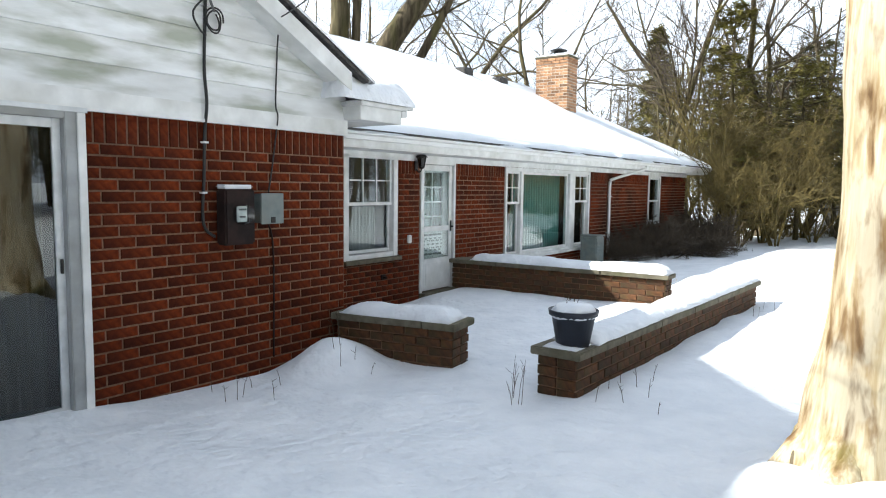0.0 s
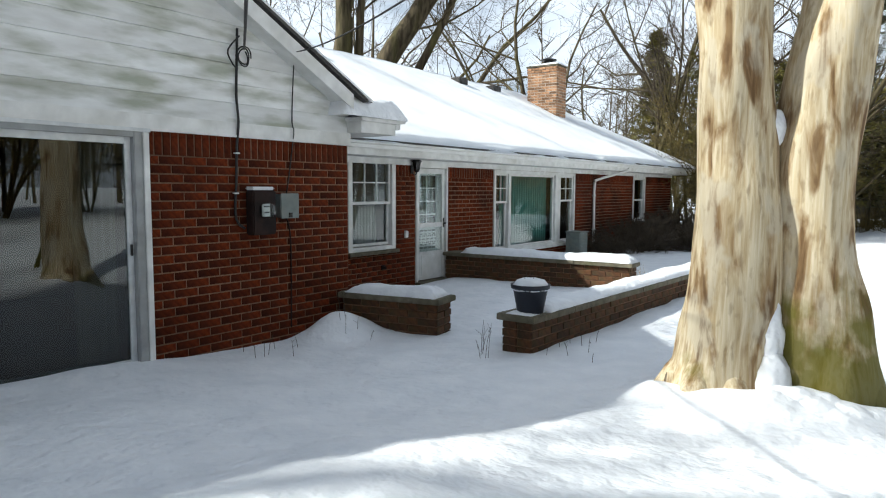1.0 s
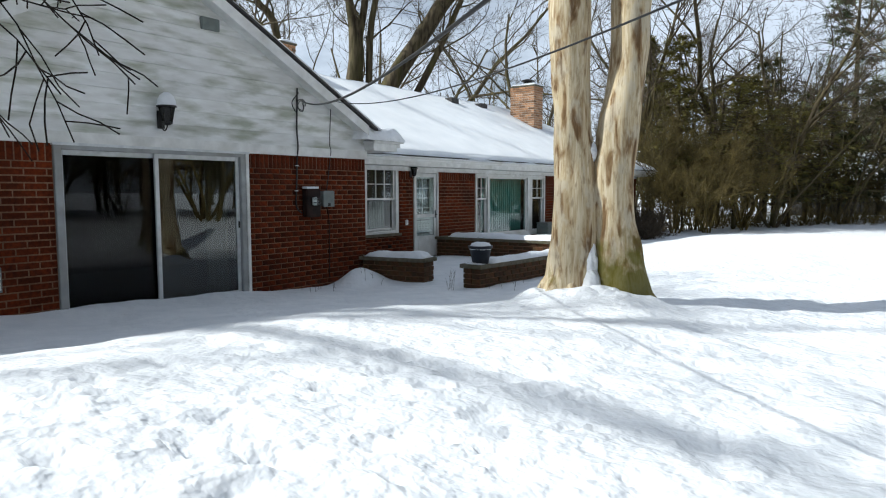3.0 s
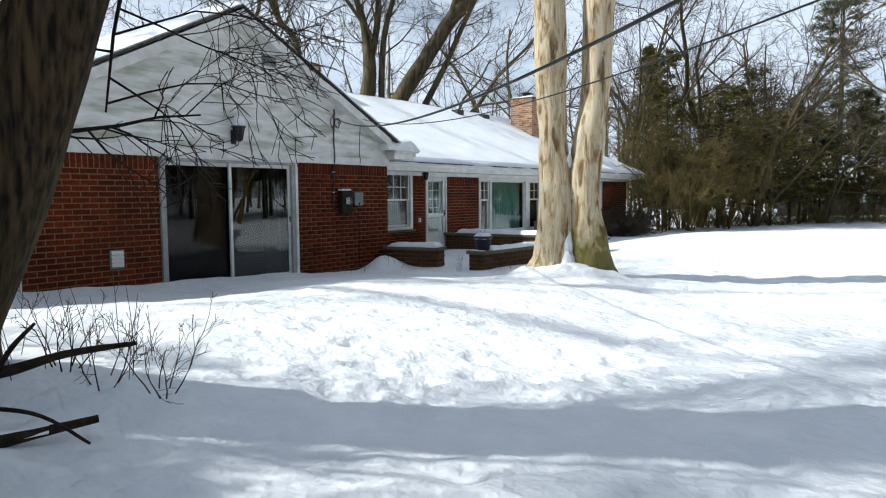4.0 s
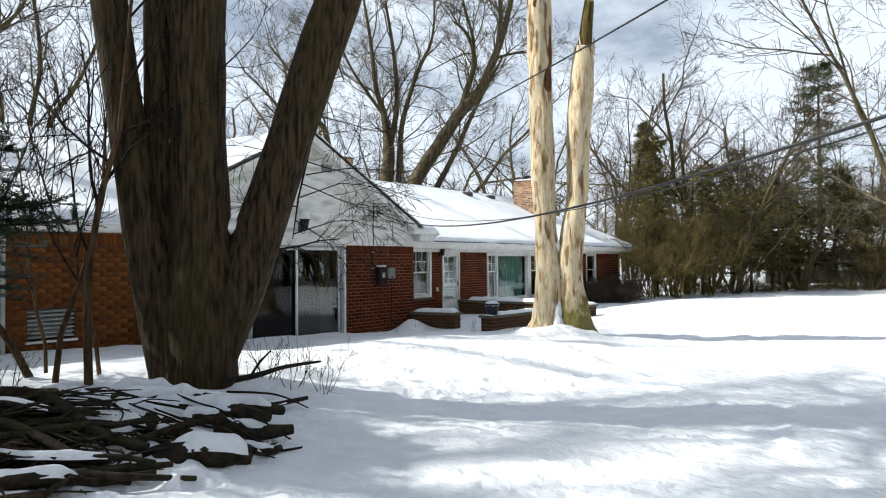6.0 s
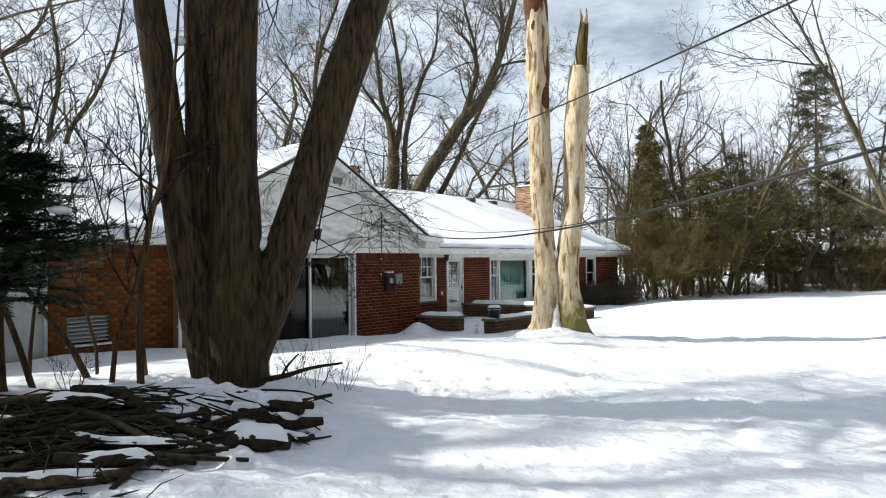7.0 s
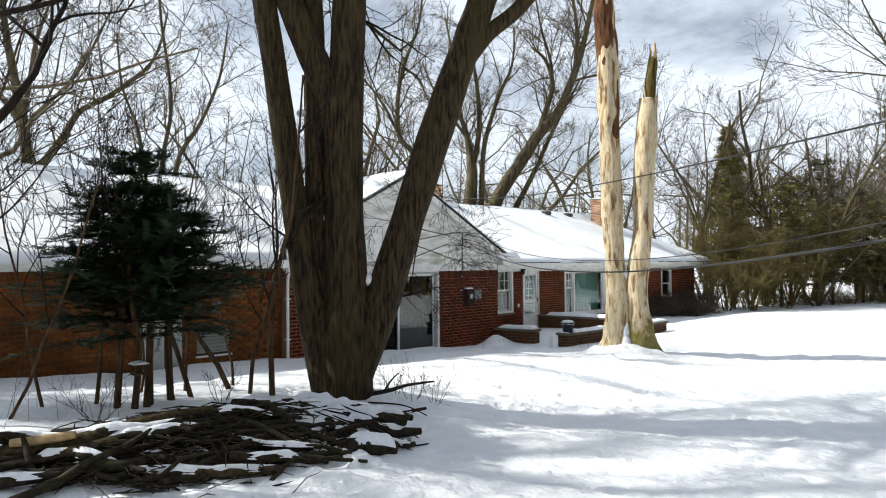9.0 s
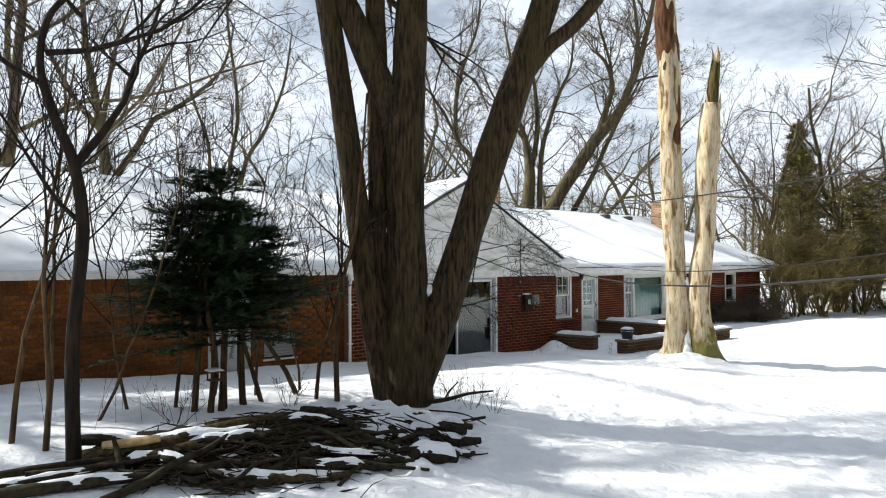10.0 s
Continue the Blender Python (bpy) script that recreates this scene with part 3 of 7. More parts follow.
EAVE_X, EAVE_Z, RIDGE_X = -1.15, 2.40, -5.60
RIDGE_Z = EAVE_Z + PITCH * (EAVE_X - RIDGE_X)
HIP_Y = 18.30
roof_main = thing("roof_main", "long low hipped shingle roof with white eaves", "roof", kind="structure")
slab("roof_deck", [(EAVE_X, APEX_Y, EAVE_Z), (EAVE_X, HIP_Y, EAVE_Z), (RIDGE_X, HIP_Y - 4.45, RIDGE_Z), (RIDGE_X, APEX_Y, RIDGE_Z)], 0.06, SHINGLE, roof_main)
slab("roof_deck", [(EAVE_X, HIP_Y, EAVE_Z), (2 * RIDGE_X - EAVE_X, HIP_Y, EAVE_Z), (RIDGE_X, HIP_Y - 4.45, RIDGE_Z)], 0.06, SHINGLE, roof_main)
slab("roof_deck", [(2 * RIDGE_X - EAVE_X, APEX_Y, EAVE_Z), (2 * RIDGE_X - EAVE_X, HIP_Y, EAVE_Z), (RIDGE_X, HIP_Y - 4.45, RIDGE_Z), (RIDGE_X, APEX_Y, RIDGE_Z)], 0.06, SHINGLE, roof_main)
boxes("fascia", [((EAVE_X - 0.05, 0.75, 2.20), (EAVE_X - 0.02, HIP_Y - 0.02, 2.36)), ((-9.8, HIP_Y - 0.05, 2.20), (EAVE_X - 0.05, HIP_Y - 0.02, 2.36))], WHITE, roof_main)
boxes("soffit", [((MAIN_X, 0.02, 2.18), (EAVE_X - 0.04, HIP_Y - 0.04, 2.205)), ((-9.8, MAIN_END, 2.18), (MAIN_X, HIP_Y - 0.04, 2.205))], WHITE, roof_main)
boxes("frieze_board", [((MAIN_X, 0.02, 2.085), (MAIN_X + 0.03, MAIN_END + 0.03, 2.18)), ((-9.5, MAIN_END, 2.085), (MAIN_X, MAIN_END + 0.03, 2.18))], WHITE, roof_main)
bm = bmesh.new()
prof = [(0, 0.02), (0.07, 0.02), (0.085, 0.07), (0.11, 0.085), (0.115, 0.12), (0.10, 0.12), (0.09, 0.1), (0, 0.1)]
ra = [bm.verts.new((EAVE_X - 0.02 + a, 0.80, 2.26 + b)) for a, b in prof]
rb = [bm.verts.new((EAVE_X - 0.02 + a, HIP_Y - 0.02 + a, 2.26 + b)) for a, b in prof]
rc = [bm.verts.new((-9.9, HIP_Y - 0.02 + a, 2.26 + b)) for a, b in prof]
for p, q in ((ra, rb), (rb, rc)):
    for i in range(len(prof)):
        j = (i + 1) % len(prof)
        bm.faces.new((p[i], p[j], q[j], q[i]))
bm.faces.new(ra)
bm.faces.new(list(reversed(rc)))
part("gutter", bm, GUTTER, roof_main)
boxes("shingle_edge", [((EAVE_X + 0.02, 0.80, 2.378), (EAVE_X + 0.112, HIP_Y - 0.02, 2.408))], SHINGLE, roof_main)

WE_X, WE_Z, WR_X = 0.32, 2.50, -3.5
WR_Z = WE_Z + PITCH * (WE_X - WR_X)
roof_wing = thing("roof_wing", "low shingle roof of the garage wing", "roof", kind="structure")
slab("roof_deck", [(WE_X, -17.4, WE_Z), (WE_X, -7.9, WE_Z), (WR_X, APEX_Y, WR_Z), (WR_X, -17.4, WR_Z)], 0.06, SHINGLE, roof_wing)
slab("roof_deck", [(2 * WR_X - WE_X, -17.4, WE_Z), (2 * WR_X - WE_X, APEX_Y, WE_Z), (WR_X, APEX_Y, WR_Z), (WR_X, -17.4, WR_Z)], 0.06, SHINGLE, roof_wing)
boxes("fascia", [((WE_X - 0.06, -17.3, 2.33), (WE_X - 0.03, -7.5, 2.46))], WHITE, roof_wing)
boxes("gutter", [((WE_X - 0.03, -17.3, 2.38), (WE_X + 0.08, -7.5, 2.48)), ((WE_X + 0.06, -17.3, 2.46), (WE_X + 0.10, -7.5, 2.50))], GUTTER, roof_wing)
boxes("soffit", [((WING_X, -17.3, 2.32), (WE_X - 0.05, -7.4, 2.345))], WHITE, roof_wing)
boxes("end_wall", [((-7.0, -16.9, 2.2), (-0.4, -16.7, 2.6))], WHITE, roof_wing)



def blanket(name, corners, nu, nv, thick, seed, label, edges=(1, 1, 1, 1), ragged=0.05):
    """Snow on a sloping plane: corners a-b along the eave, c-d along the ridge; edges taper where marked (eave, right, ridge, left)."""
    a, b, c, d = [Vector(p) for p in corners]
    n = (b - a).cross(d - a).normalized()
    if n.z < 0:
        n.negate()
    lu, lv = (b - a).length, (d - a).length
    top, bot = [], []
    for j in range(nv + 1):
        for i in range(nu + 1):
            u, v = i / nu, j / nv
            p = a.lerp(b, u).lerp(d.lerp(c, u), v)
            w = 1.0
            for on, dist in zip(edges, (v * lv, (1 - u) * lu, (1 - v) * lv, u * lu)):
                if on:
                    w = min(w, math.sqrt(max(0.0, min(1.0, dist / 0.13))) if dist < 0.13 else 1.0)
            if edges[0] and j == 0:
                p += (a - d).normalized() * (ragged * nz(p.x + p.y, p.z, 1.7, seed) + 0.02)
            h = thick * (0.25 + 0.75 * w) + (0.03 * nz(p.x, p.y, 0.5, seed) + 0.018 * nz(p.x, p.y, 1.6, seed)) * w
            top.append(p + n * h)
            bot.append(p + n * 0.004)
    k = len(top)
    q = nu + 1
    f = [(j * q + i, j * q + i + 1, (j + 1) * q + i + 1, (j + 1) * q + i) for j in range(nv) for i in range(nu)]
    ring = [i for i in range(q)] + [j * q + nu for j in range(1, nv + 1)] + [nv * q + i for i in range(nu - 1, -1, -1)] + [j * q for j in range(nv - 1, 0, -1)]
    f += [(ring[i], ring[(i + 1) % len(ring)], k + ring[(i + 1) % len(ring)], k + ring[i]) for i in range(len(ring))]
    ob = mesh_object(name, top + bot, f, ROOF_SNOW, smooth=True)
    return tagged(ob, label, "snow", kind="stuff")


blanket("roof_snow", [(EAVE_X + 0.08, -1.0, EAVE_Z - 0.04), (EAVE_X + 0.08, HIP_Y + 0.08, EAVE_Z - 0.04), (RIDGE_X, HIP_Y - 4.45, RIDGE_Z), (RIDGE_X, APEX_Y, RIDGE_Z)], 150, 50, 0.13, 2.0, "smooth white snow lying on the long roof", (1, 0, 0, 0))
blanket("roof_snow", [(EAVE_X + 0.08, HIP_Y + 0.08, EAVE_Z - 0.04), (2 * RIDGE_X - EAVE_X, HIP_Y + 0.08, EAVE_Z - 0.04), (RIDGE_X, HIP_Y - 4.44, RIDGE_Z), (RIDGE_X, HIP_Y - 4.45, RIDGE_Z)], 30, 30, 0.13, 3.0, "white snow on the hipped roof end", (1, 0, 0, 0))
blanket("roof_snow", [(RX0 + 0.02, E_Y + 0.04, E_Z - 0.02), (RX1, E_Y + 0.04, E_Z - 0.02), (RX1, APEX_Y, APEX_Z), (RX0 - 0.05, APEX_Y, APEX_Z)], 60, 40, 0.11, 4.0, "thin snow on the gable roof slope", (1, 0, 0, 1))
blanket("roof_snow", [(RX1, W_Y, W_Z), (RX0 - 0.05, W_Y, W_Z), (RX0 - 0.05, APEX_Y, APEX_Z), (RX1, APEX_Y, APEX_Z)], 60, 40, 0.10, 5.0, "thin snow on the far gable roof slope", (1, 1, 0, 0))
blanket("roof_snow", [(WE_X + 0.08, -17.4, WE_Z - 0.04), (WE_X + 0.08, -7.9, WE_Z - 0.04), (WR_X, APEX_Y, WR_Z), (WR_X, -17.4, WR_Z)], 90, 40, 0.14, 6.0, "snow covering the garage wing roof", (1, 0, 0, 0))
blanket("roof_snow", [(2 * WR_X - WE_X, APEX_Y, WE_Z), (2 * WR_X - WE_X, -17.4, WE_Z), (WR_X, -17.4, WR_Z), (WR_X, APEX_Y, WR_Z)], 40, 20, 0.14, 7.0, "snow covering the wing roof behind", (1, 0, 0, 0))

# ---- windows and doors ----


def pane(parent, x, y0, y1, z0, z1, mat=None):
    ob = boxes("pane", [((x - 0.004, y0, z0), (x, y1, z1))], mat or GLASS, parent)
    ob.visible_shadow = False
    return ob


def sash(parent, x, y0, y1, z0, z1, cols=1, rows=1, rail=0.045, mat=None):
    """One sash with rails, muntins and its panes."""
    mat = mat or WHITE
    bm = bmesh.new()
    for lo, hi in (((x - 0.035, y0, z0), (x, y0 + rail, z1)), ((x - 0.035, y1 - rail, z0), (x, y1, z1)),
                   ((x - 0.035, y0 + rail, z0), (x, y1 - rail, z0 + rail)), ((x - 0.035, y0 + rail, z1 - rail), (x, y1 - rail, z1))):
        box(bm, lo, hi, 0.004)
    frame_part = part("sash", bm, mat, parent)
    iy0, iy1, iz0, iz1 = y0 + rail, y1 - rail, z0 + rail, z1 - rail
    bars = []
    for i in range(1, cols):
        y = iy0 + (iy1 - iy0) * i / cols
        bars.append(((x - 0.028, y - 0.009, iz0), (x - 0.004, y + 0.009, iz1)))
    for j in range(1, rows):
        z = iz0 + (iz1 - iz0) * j / rows
        bars.append(((x - 0.026, iy0, z - 0.009), (x - 0.002, iy1, z + 0.009)))
    for b in bars:
        boxes("muntin", [b], mat, frame_part)
    pane(frame_part, x - 0.014, iy0, iy1, iz0, iz1)
    return frame_part


def window_frame(parent, x, y0, y1, z0, z1, w=0.06, mat=None):
    bm = bmesh.new()
    for lo, hi in (((x - 0.12, y0, z0), (x + 0.03, y0 + w, z1)), ((x - 0.12, y1 - w, z0), (x + 0.03, y1, z1)),
                   ((x - 0.12, y0 + w, z1 - w), (x + 0.03, y1 - w, z1)), ((x - 0.12, y0 + w, z0), (x + 0.03, y1 - w, z0 + w * 0.7))):
        box(bm, lo, hi, 0.005)
    return part("window_frame", bm, mat or WHITE, parent)


def double_hung(parent, x, y0, y1, z0, z1, meet, cols=3, rows=2):
    sash(parent, x - 0.01, y0, y1, meet - 0.02, z1, cols, rows)
    sash(parent, x - 0.05, y0, y1, z0, meet + 0.025)


def sill(parent, x, y0, y1, z, out=0.07, mat=None, thick=0.06):
    bm = bmesh.new()
    box(bm, (x - 0.10, y0, z - thick), (x + out, y1, z), 0.008)
    return part("window_sill", bm, mat or STONE, parent)


def drape(name, x, y0, y1, z0, z1, mat, label, folds=8, amp=0.03, group="curtains"):
    """A hanging pleated curtain with real thickness."""
    n = folds * 8
    v, f = [], []
    rg = random.Random(int(abs(y0) * 100) + folds)
    ph = [rg.uniform(0.8, 1.2) for _ in range(n + 1)]
    for i in range(n + 1):
        t = i / n
        y = y0 + (y1 - y0) * t
        o = amp * math.sin(2 * math.pi * folds * t) * ph[i]
        for dx in (0.0, -0.006):
            v += [(x + o * 1.2 + dx, y, z0), (x + o + dx, y, (z0 + z1) / 2), (x + o * 0.6 + dx, y, z1)]
    for i in range(n):
        a, b = i * 6, i * 6 + 6
        f += [(a, b, b + 1, a + 1), (a + 1, b + 1, b + 2, a + 2), (a + 3, a + 4, b + 4, b + 3), (a + 4, a + 5, b + 5, b + 4), (a + 2, b + 2, b + 5, a + 5), (a, a + 3, b + 3, b)]
    f += [(0, 1, 4, 3), (1, 2, 5, 4), (n * 6, n * 6 + 3, n * 6 + 4, n * 6 + 1), (n * 6 + 1, n * 6 + 4, n * 6 + 5, n * 6 + 2)]
    return tagged(mesh_object(name, v, f, mat, smooth=True), label, "curtain", group)


# small double-hung window beside the door
y0, y1, z0, z1 = WIN1
window_1 = thing("window_1", "white double-hung window with six panes above", "window", kind="structure")
window_frame(window_1, MAIN_X, y0, y1, z0, z1 + 0.05, 0.10)
double_hung(window_1, MAIN_X, y0 + 0.10, y1 - 0.10, z0 + 0.08, z1 - 0.05, 1.44)
sill(window_1, MAIN_X, y0 - 0.02, y1 + 0.04, z0, 0.09)
boxes("head_trim", [((MAIN_X, y0 - 0.03, z1 - 0.05), (MAIN_X + 0.045, y1 + 0.03, z1))], WHITE, window_1)
drape("curtain", MAIN_X - 0.24, y0 + 0.20, y1 - 0.22, 0.7, 1.40, SHEER, "grey lace cafe curtain behind the lower sash", 10, 0.02)

# picture window with side sashes
y0, y1, z0, z1 = BIGWIN
window_2 = thing("window_2", "wide white picture window with narrow side sashes", "window", kind="structure")
window_frame(window_2, MAIN_X, y0, y1, z0, z1, 0.07)
for a, b in ((6.74, 6.84), (8.96, 9.24)):
    bm = bmesh.new()
    box(bm, (MAIN_X - 0.12, a, z0 + 0.05), (MAIN_X + 0.025, b, z1 - 0.07), 0.006)
    part("mullion", bm, WHITE, window_2)
double_hung(window_2, MAIN_X, y0 + 0.07, 6.74, z0 + 0.05, z1 - 0.07, 1.40, 2, 2)
double_hung(window_2, MAIN_X, 9.24, y1 - 0.07, z0 + 0.05, z1 - 0.07, 1.40, 2, 2)
sash(window_2, MAIN_X - 0.03, 6.84, 8.96, z0 + 0.05, z1 - 0.07, 1, 1, 0.05)
sill(window_2, MAIN_X, y0 - 0.04, y1 + 0.04, z0, 0.08, WHITE)
drape("curtain", MAIN_X - 0.25, 6.80, 9.0, 0.3, 2.06, TEAL, "closed teal pleated curtain behind the picture window", 20, 0.03)
drape("curtain", MAIN_X - 0.30, 6.16, 6.75, 0.3, 2.06, CURTAIN, "cream curtain behind a narrow side sash", 5, 0.02)

# far window
y0, y1, z0, z1 = WIN3
window_3 = thing("window_3", "small white double-hung window near the far corner", "window", kind="structure")
window_frame(window_3, MAIN_X, y0, y1, z0, z1 + 0.05, 0.07)
double_hung(window_3, MAIN_X, y0 + 0.07, y1 - 0.07, z0 + 0.06, z1 - 0.02, 1.36, 1, 1)
sill(window_3, MAIN_X, y0 - 0.02, y1 + 0.02, z0, 0.07)

# white storm door with the house door behind it
y0, y1, z0, z1 = DOOR
door_1 = thing("door_1", "white storm door with panes and lace behind", "door", kind="structure")
bm = bmesh.new()
for lo, hi in (((MAIN_X - 0.14, y0, z0), (MAIN_X + 0.03, y0 + 0.05, z1)), ((MAIN_X - 0.14, y1 - 0.05, z0), (MAIN_X + 0.03, y1, z1)), ((MAIN_X - 0.14, y0 + 0.05, z1 - 0.05), (MAIN_X + 0.03, y1 - 0.05, z1))):
    box(bm, lo, hi, 0.005)
part("door_frame", bm, WHITE, door_1)
dy0, dy1 = y0 + 0.055, y1 - 0.055
xd = MAIN_X - 0.01
bm = bmesh.new()
for lo, hi in (((xd - 0.035, dy0, 0.03), (xd, dy0 + 0.085, 2.04)), ((xd - 0.035, dy1 - 0.085, 0.03), (xd, dy1, 2.04)), ((xd - 0.035, dy0 + 0.085, 1.95), (xd, dy1 - 0.085, 2.04)),
               ((xd - 0.035, dy0 + 0.085, 0.98), (xd, dy1 - 0.085, 1.06)), ((xd - 0.035, dy0 + 0.085, 0.03), (xd, dy1 - 0.085, 0.54))):
    box(bm, lo, hi, 0.005)
leaf = part("storm_door_leaf", bm, WHITE, door_1)
boxes("kick_panel", [((xd - 0.005, dy0 + 0.13, 0.10), (xd + 0.008, dy1 - 0.13, 0.47))], WHITE, leaf, bevel=0.004)
pane(leaf, xd - 0.015, dy0 + 0.085, dy1 - 0.085, 1.06, 1.95)
pane(leaf, xd - 0.015, dy0 + 0.085, dy1 - 0.085, 0.54, 0.98)
bm = bmesh.new()
box(bm, (xd, dy1 - 0.06, 0.96), (xd + 0.012, dy1 - 0.02, 1.14), 0.004)
box(bm, (xd + 0.012, dy1 - 0.055, 1.03), (xd + 0.06, dy1 - 0.03, 1.055), 0.004)
part("door_handle", bm, BLACK_METAL, leaf, "small black door handle")
xi = MAIN_X - 0.10
bm = bmesh.new()
for lo, hi in (((xi - 0.04, y0 + 0.05, 0.0), (xi, y0 + 0.19, 2.05)), ((xi - 0.04, y1 - 0.19, 0.0), (xi, y1 - 0.05, 2.05)), ((xi - 0.04, y0 + 0.19, 1.92), (xi, y1 - 0.19, 2.05)), ((xi - 0.04, y0 + 0.19, 0.0), (xi, y1 - 0.19, 0.98))):
    box(bm, lo, hi, 0.004)
inner = part("inner_door_leaf", bm, WHITE, door_1)
iy0, iy1 = y0 + 0.19, y1 - 0.19
boxes("muntin", [((xi - 0.03, (iy0 + iy1) / 2 - 0.011, 0.98), (xi - 0.006, (iy0 + iy1) / 2 + 0.011, 1.92))], WHITE, inner)
for zz in (1.21, 1.45, 1.69):
    boxes("muntin", [((xi - 0.03, iy0, zz - 0.011), (xi - 0.004, iy1, zz + 0.011))], WHITE, inner)
pane(inner, xi - 0.02, iy0, iy1, 0.98, 1.92)
rg = random.Random(8)
bm = bmesh.new()
for i in range(5):     # openwork lace strip behind the lower light
    yy = dy0 + 0.12 + i * 0.125
    for k in range(10):
        a = 2 * math.pi * k / 10
        box(bm, (xi + 0.004, yy + 0.045 * math.cos(a) - 0.012, 0.76 + 0.10 * math.sin(a) - 0.012), (xi + 0.012, yy + 0.045 * math.cos(a) + 0.012, 0.76 + 0.10 * math.sin(a) + 0.012))
    box(bm, (xi + 0.004, yy - 0.05, 0.585), (xi + 0.010, yy + 0.05, 0.62))
    box(bm, (xi + 0.004, yy - 0.05, 0.90), (xi + 0.010, yy + 0.05, 0.93))
part("lace_panel", bm, SHEER, inner)
drape("curtain", MAIN_X - 0.19, iy0 - 0.02, iy1 + 0.02, 1.0, 1.93, SHEER, "grey sheer curtain on the house door", 7, 0.012)
boxes("threshold", [((MAIN_X - 0.15, y0, -0.06), (MAIN_X + 0.12, y1, 0.012))], STONE, door_1)

# sliding glass door in the gable
y0, y1, z0, z1 = SLIDE
door_2 = thing("door_2", "pale aluminium sliding glass door, closed", "door", kind="structure")
bm = bmesh.new()
for lo, hi in (((-0.15, y0, z0), (0.045, y0 + 0.09, z1)), ((-0.15, y1 - 0.13, z0), (0.045, y1, z1)), ((-0.15, y0 + 0.09, z1 - 0.06), (0.045, y1 - 0.13, z1)), ((-0.15, y0 + 0.09, z0), (0.03, y1 - 0.13, z0 + 0.05))):
    box(bm, lo, hi, 0.006)
part("door_frame", bm, GREY_TRIM, door_2)
boxes("head_rail", [((0.0, y0 - 0.02, z1 - 0.012), (0.06, y1 + 0.02, z1 + 0.02))], ALUMINIUM, door_2)
boxes("jamb_trim", [((0.045, y1 - 0.05, z0), (0.062, y1 + 0.005, z1 - 0.014))], WHITE, door_2, bevel=0.003)
for a, b, x in ((y0 + 0.09, -3.96, -0.065), (-4.04, y1 - 0.13, -0.01)):
    bm = bmesh.new()
    for lo, hi in (((x - 0.04, a, z0 + 0.05), (x, a + 0.055, z1 - 0.06)), ((x - 0.04, b - 0.055, z0 + 0.05), (x, b, z1 - 0.06)), ((x - 0.04, a + 0.055, z0 + 0.05), (x, b - 0.055, z0 + 0.13)), ((x - 0.04, a + 0.055, z1 - 0.12), (x, b - 0.055, z1 - 0.06))):
        box(bm, lo, hi, 0.004)
    panel = part("sliding_panel", bm, ALUMINIUM, door_2)
    pane(panel, x - 0.018, a + 0.055, b - 0.055, z0 + 0.13, z1 - 0.12, DOOR_GLASS if a > -4.5 else SCREEN_GLASS)
bm = bmesh.new()
box(bm, (-0.01, y1 - 0.165, 1.08), (0.015, y1 - 0.15, 1.18), 0.003)
part("door_handle", bm, BLACK_METAL, door_2, "black pull handle")
drape("curtain", -0.30, -3.10, -2.72, 0.05, 2.1, CURTAIN, "cream pleated curtain gathered inside the sliding door", 5, 0.035)
drape("curtain", -0.30, -5.28, -5.05, 0.05, 2.1, CURTAIN, "narrow gathered cream curtain inside the sliding door", 3, 0.035)

# service door and louvre in the wing
y0, y1, z0, z1 = WING_DOOR
door_3 = thing("door_3", "pale grey painted service door, closed", "door", kind="structure")
boxes("door_frame", [((WING_X - 0.15, y0, z0), (WING_X + 0.02, y0 + 0.05, z1)), ((WING_X - 0.15, y1 - 0.05, z0), (WING_X + 0.02, y1, z1)), ((WING_X - 0.15, y0 + 0.05, z1 - 0.05), (WING_X + 0.02, y1 - 0.05, z1))], DOOR_PAINT, door_3)
leaf = boxes("door_leaf", [((WING_X - 0.09, y0 + 0.05, z0), (WING_X - 0.04, y1 - 0.05, z1 - 0.05))], DOOR_PAINT, door_3)
for j in range(2):
    boxes("door_panel", [((WING_X - 0.045, y0 + 0.15, z0 + 0.18 + j * 0.95), (WING_X - 0.03, y1 - 0.15, z0 + 0.95 + j * 0.92))], DOOR_PAINT, leaf, bevel=0.005)
bm = bmesh.new()
bmesh.ops.create_uvsphere(bm, u_segments=12, v_segments=8, radius=0.03, matrix=Matrix.Translation((WING_X - 0.005, y1 - 0.11, 1.15)))
part("door_knob", bm, BLACK_METAL, leaf, "dark round knob", True)
y0, y1, z0, z1 = WING_VENT
window_4 = thing("window_4", "low louvred opening with a pale sill", "vent", kind="structure")
boxes("backing", [((WING_X - 0.18, y0, z0), (WING_X - 0.14, y1, z1))], BLACK_METAL, window_4)
for j in range(7):
    zz = z0 + 0.05 + j * 0.07
    mesh_object("slat", [(WING_X - 0.13, y0, zz + 0.05), (WING_X - 0.13, y1, zz + 0.05), (WING_X - 0.02, y1, zz), (WING_X - 0.02, y0, zz), (WING_X - 0.13, y0, zz + 0.04), (WING_X - 0.13, y1, zz + 0.04), (WING_X - 0.02, y1, zz - 0.01), (WING_X - 0.02, y0, zz - 0.01)],
                [(0, 1, 2, 3), (4, 7, 6, 5), (3, 2, 6, 7), (0, 4, 5, 1), (0, 3, 7, 4), (1, 5, 6, 2)], DOOR_PAINT, window_4)
sill(window_4, WING_X, y0 - 0.03, y1 + 0.03, z0, 0.05, WHITE, 0.04)

# ---- fixtures on the walls ----


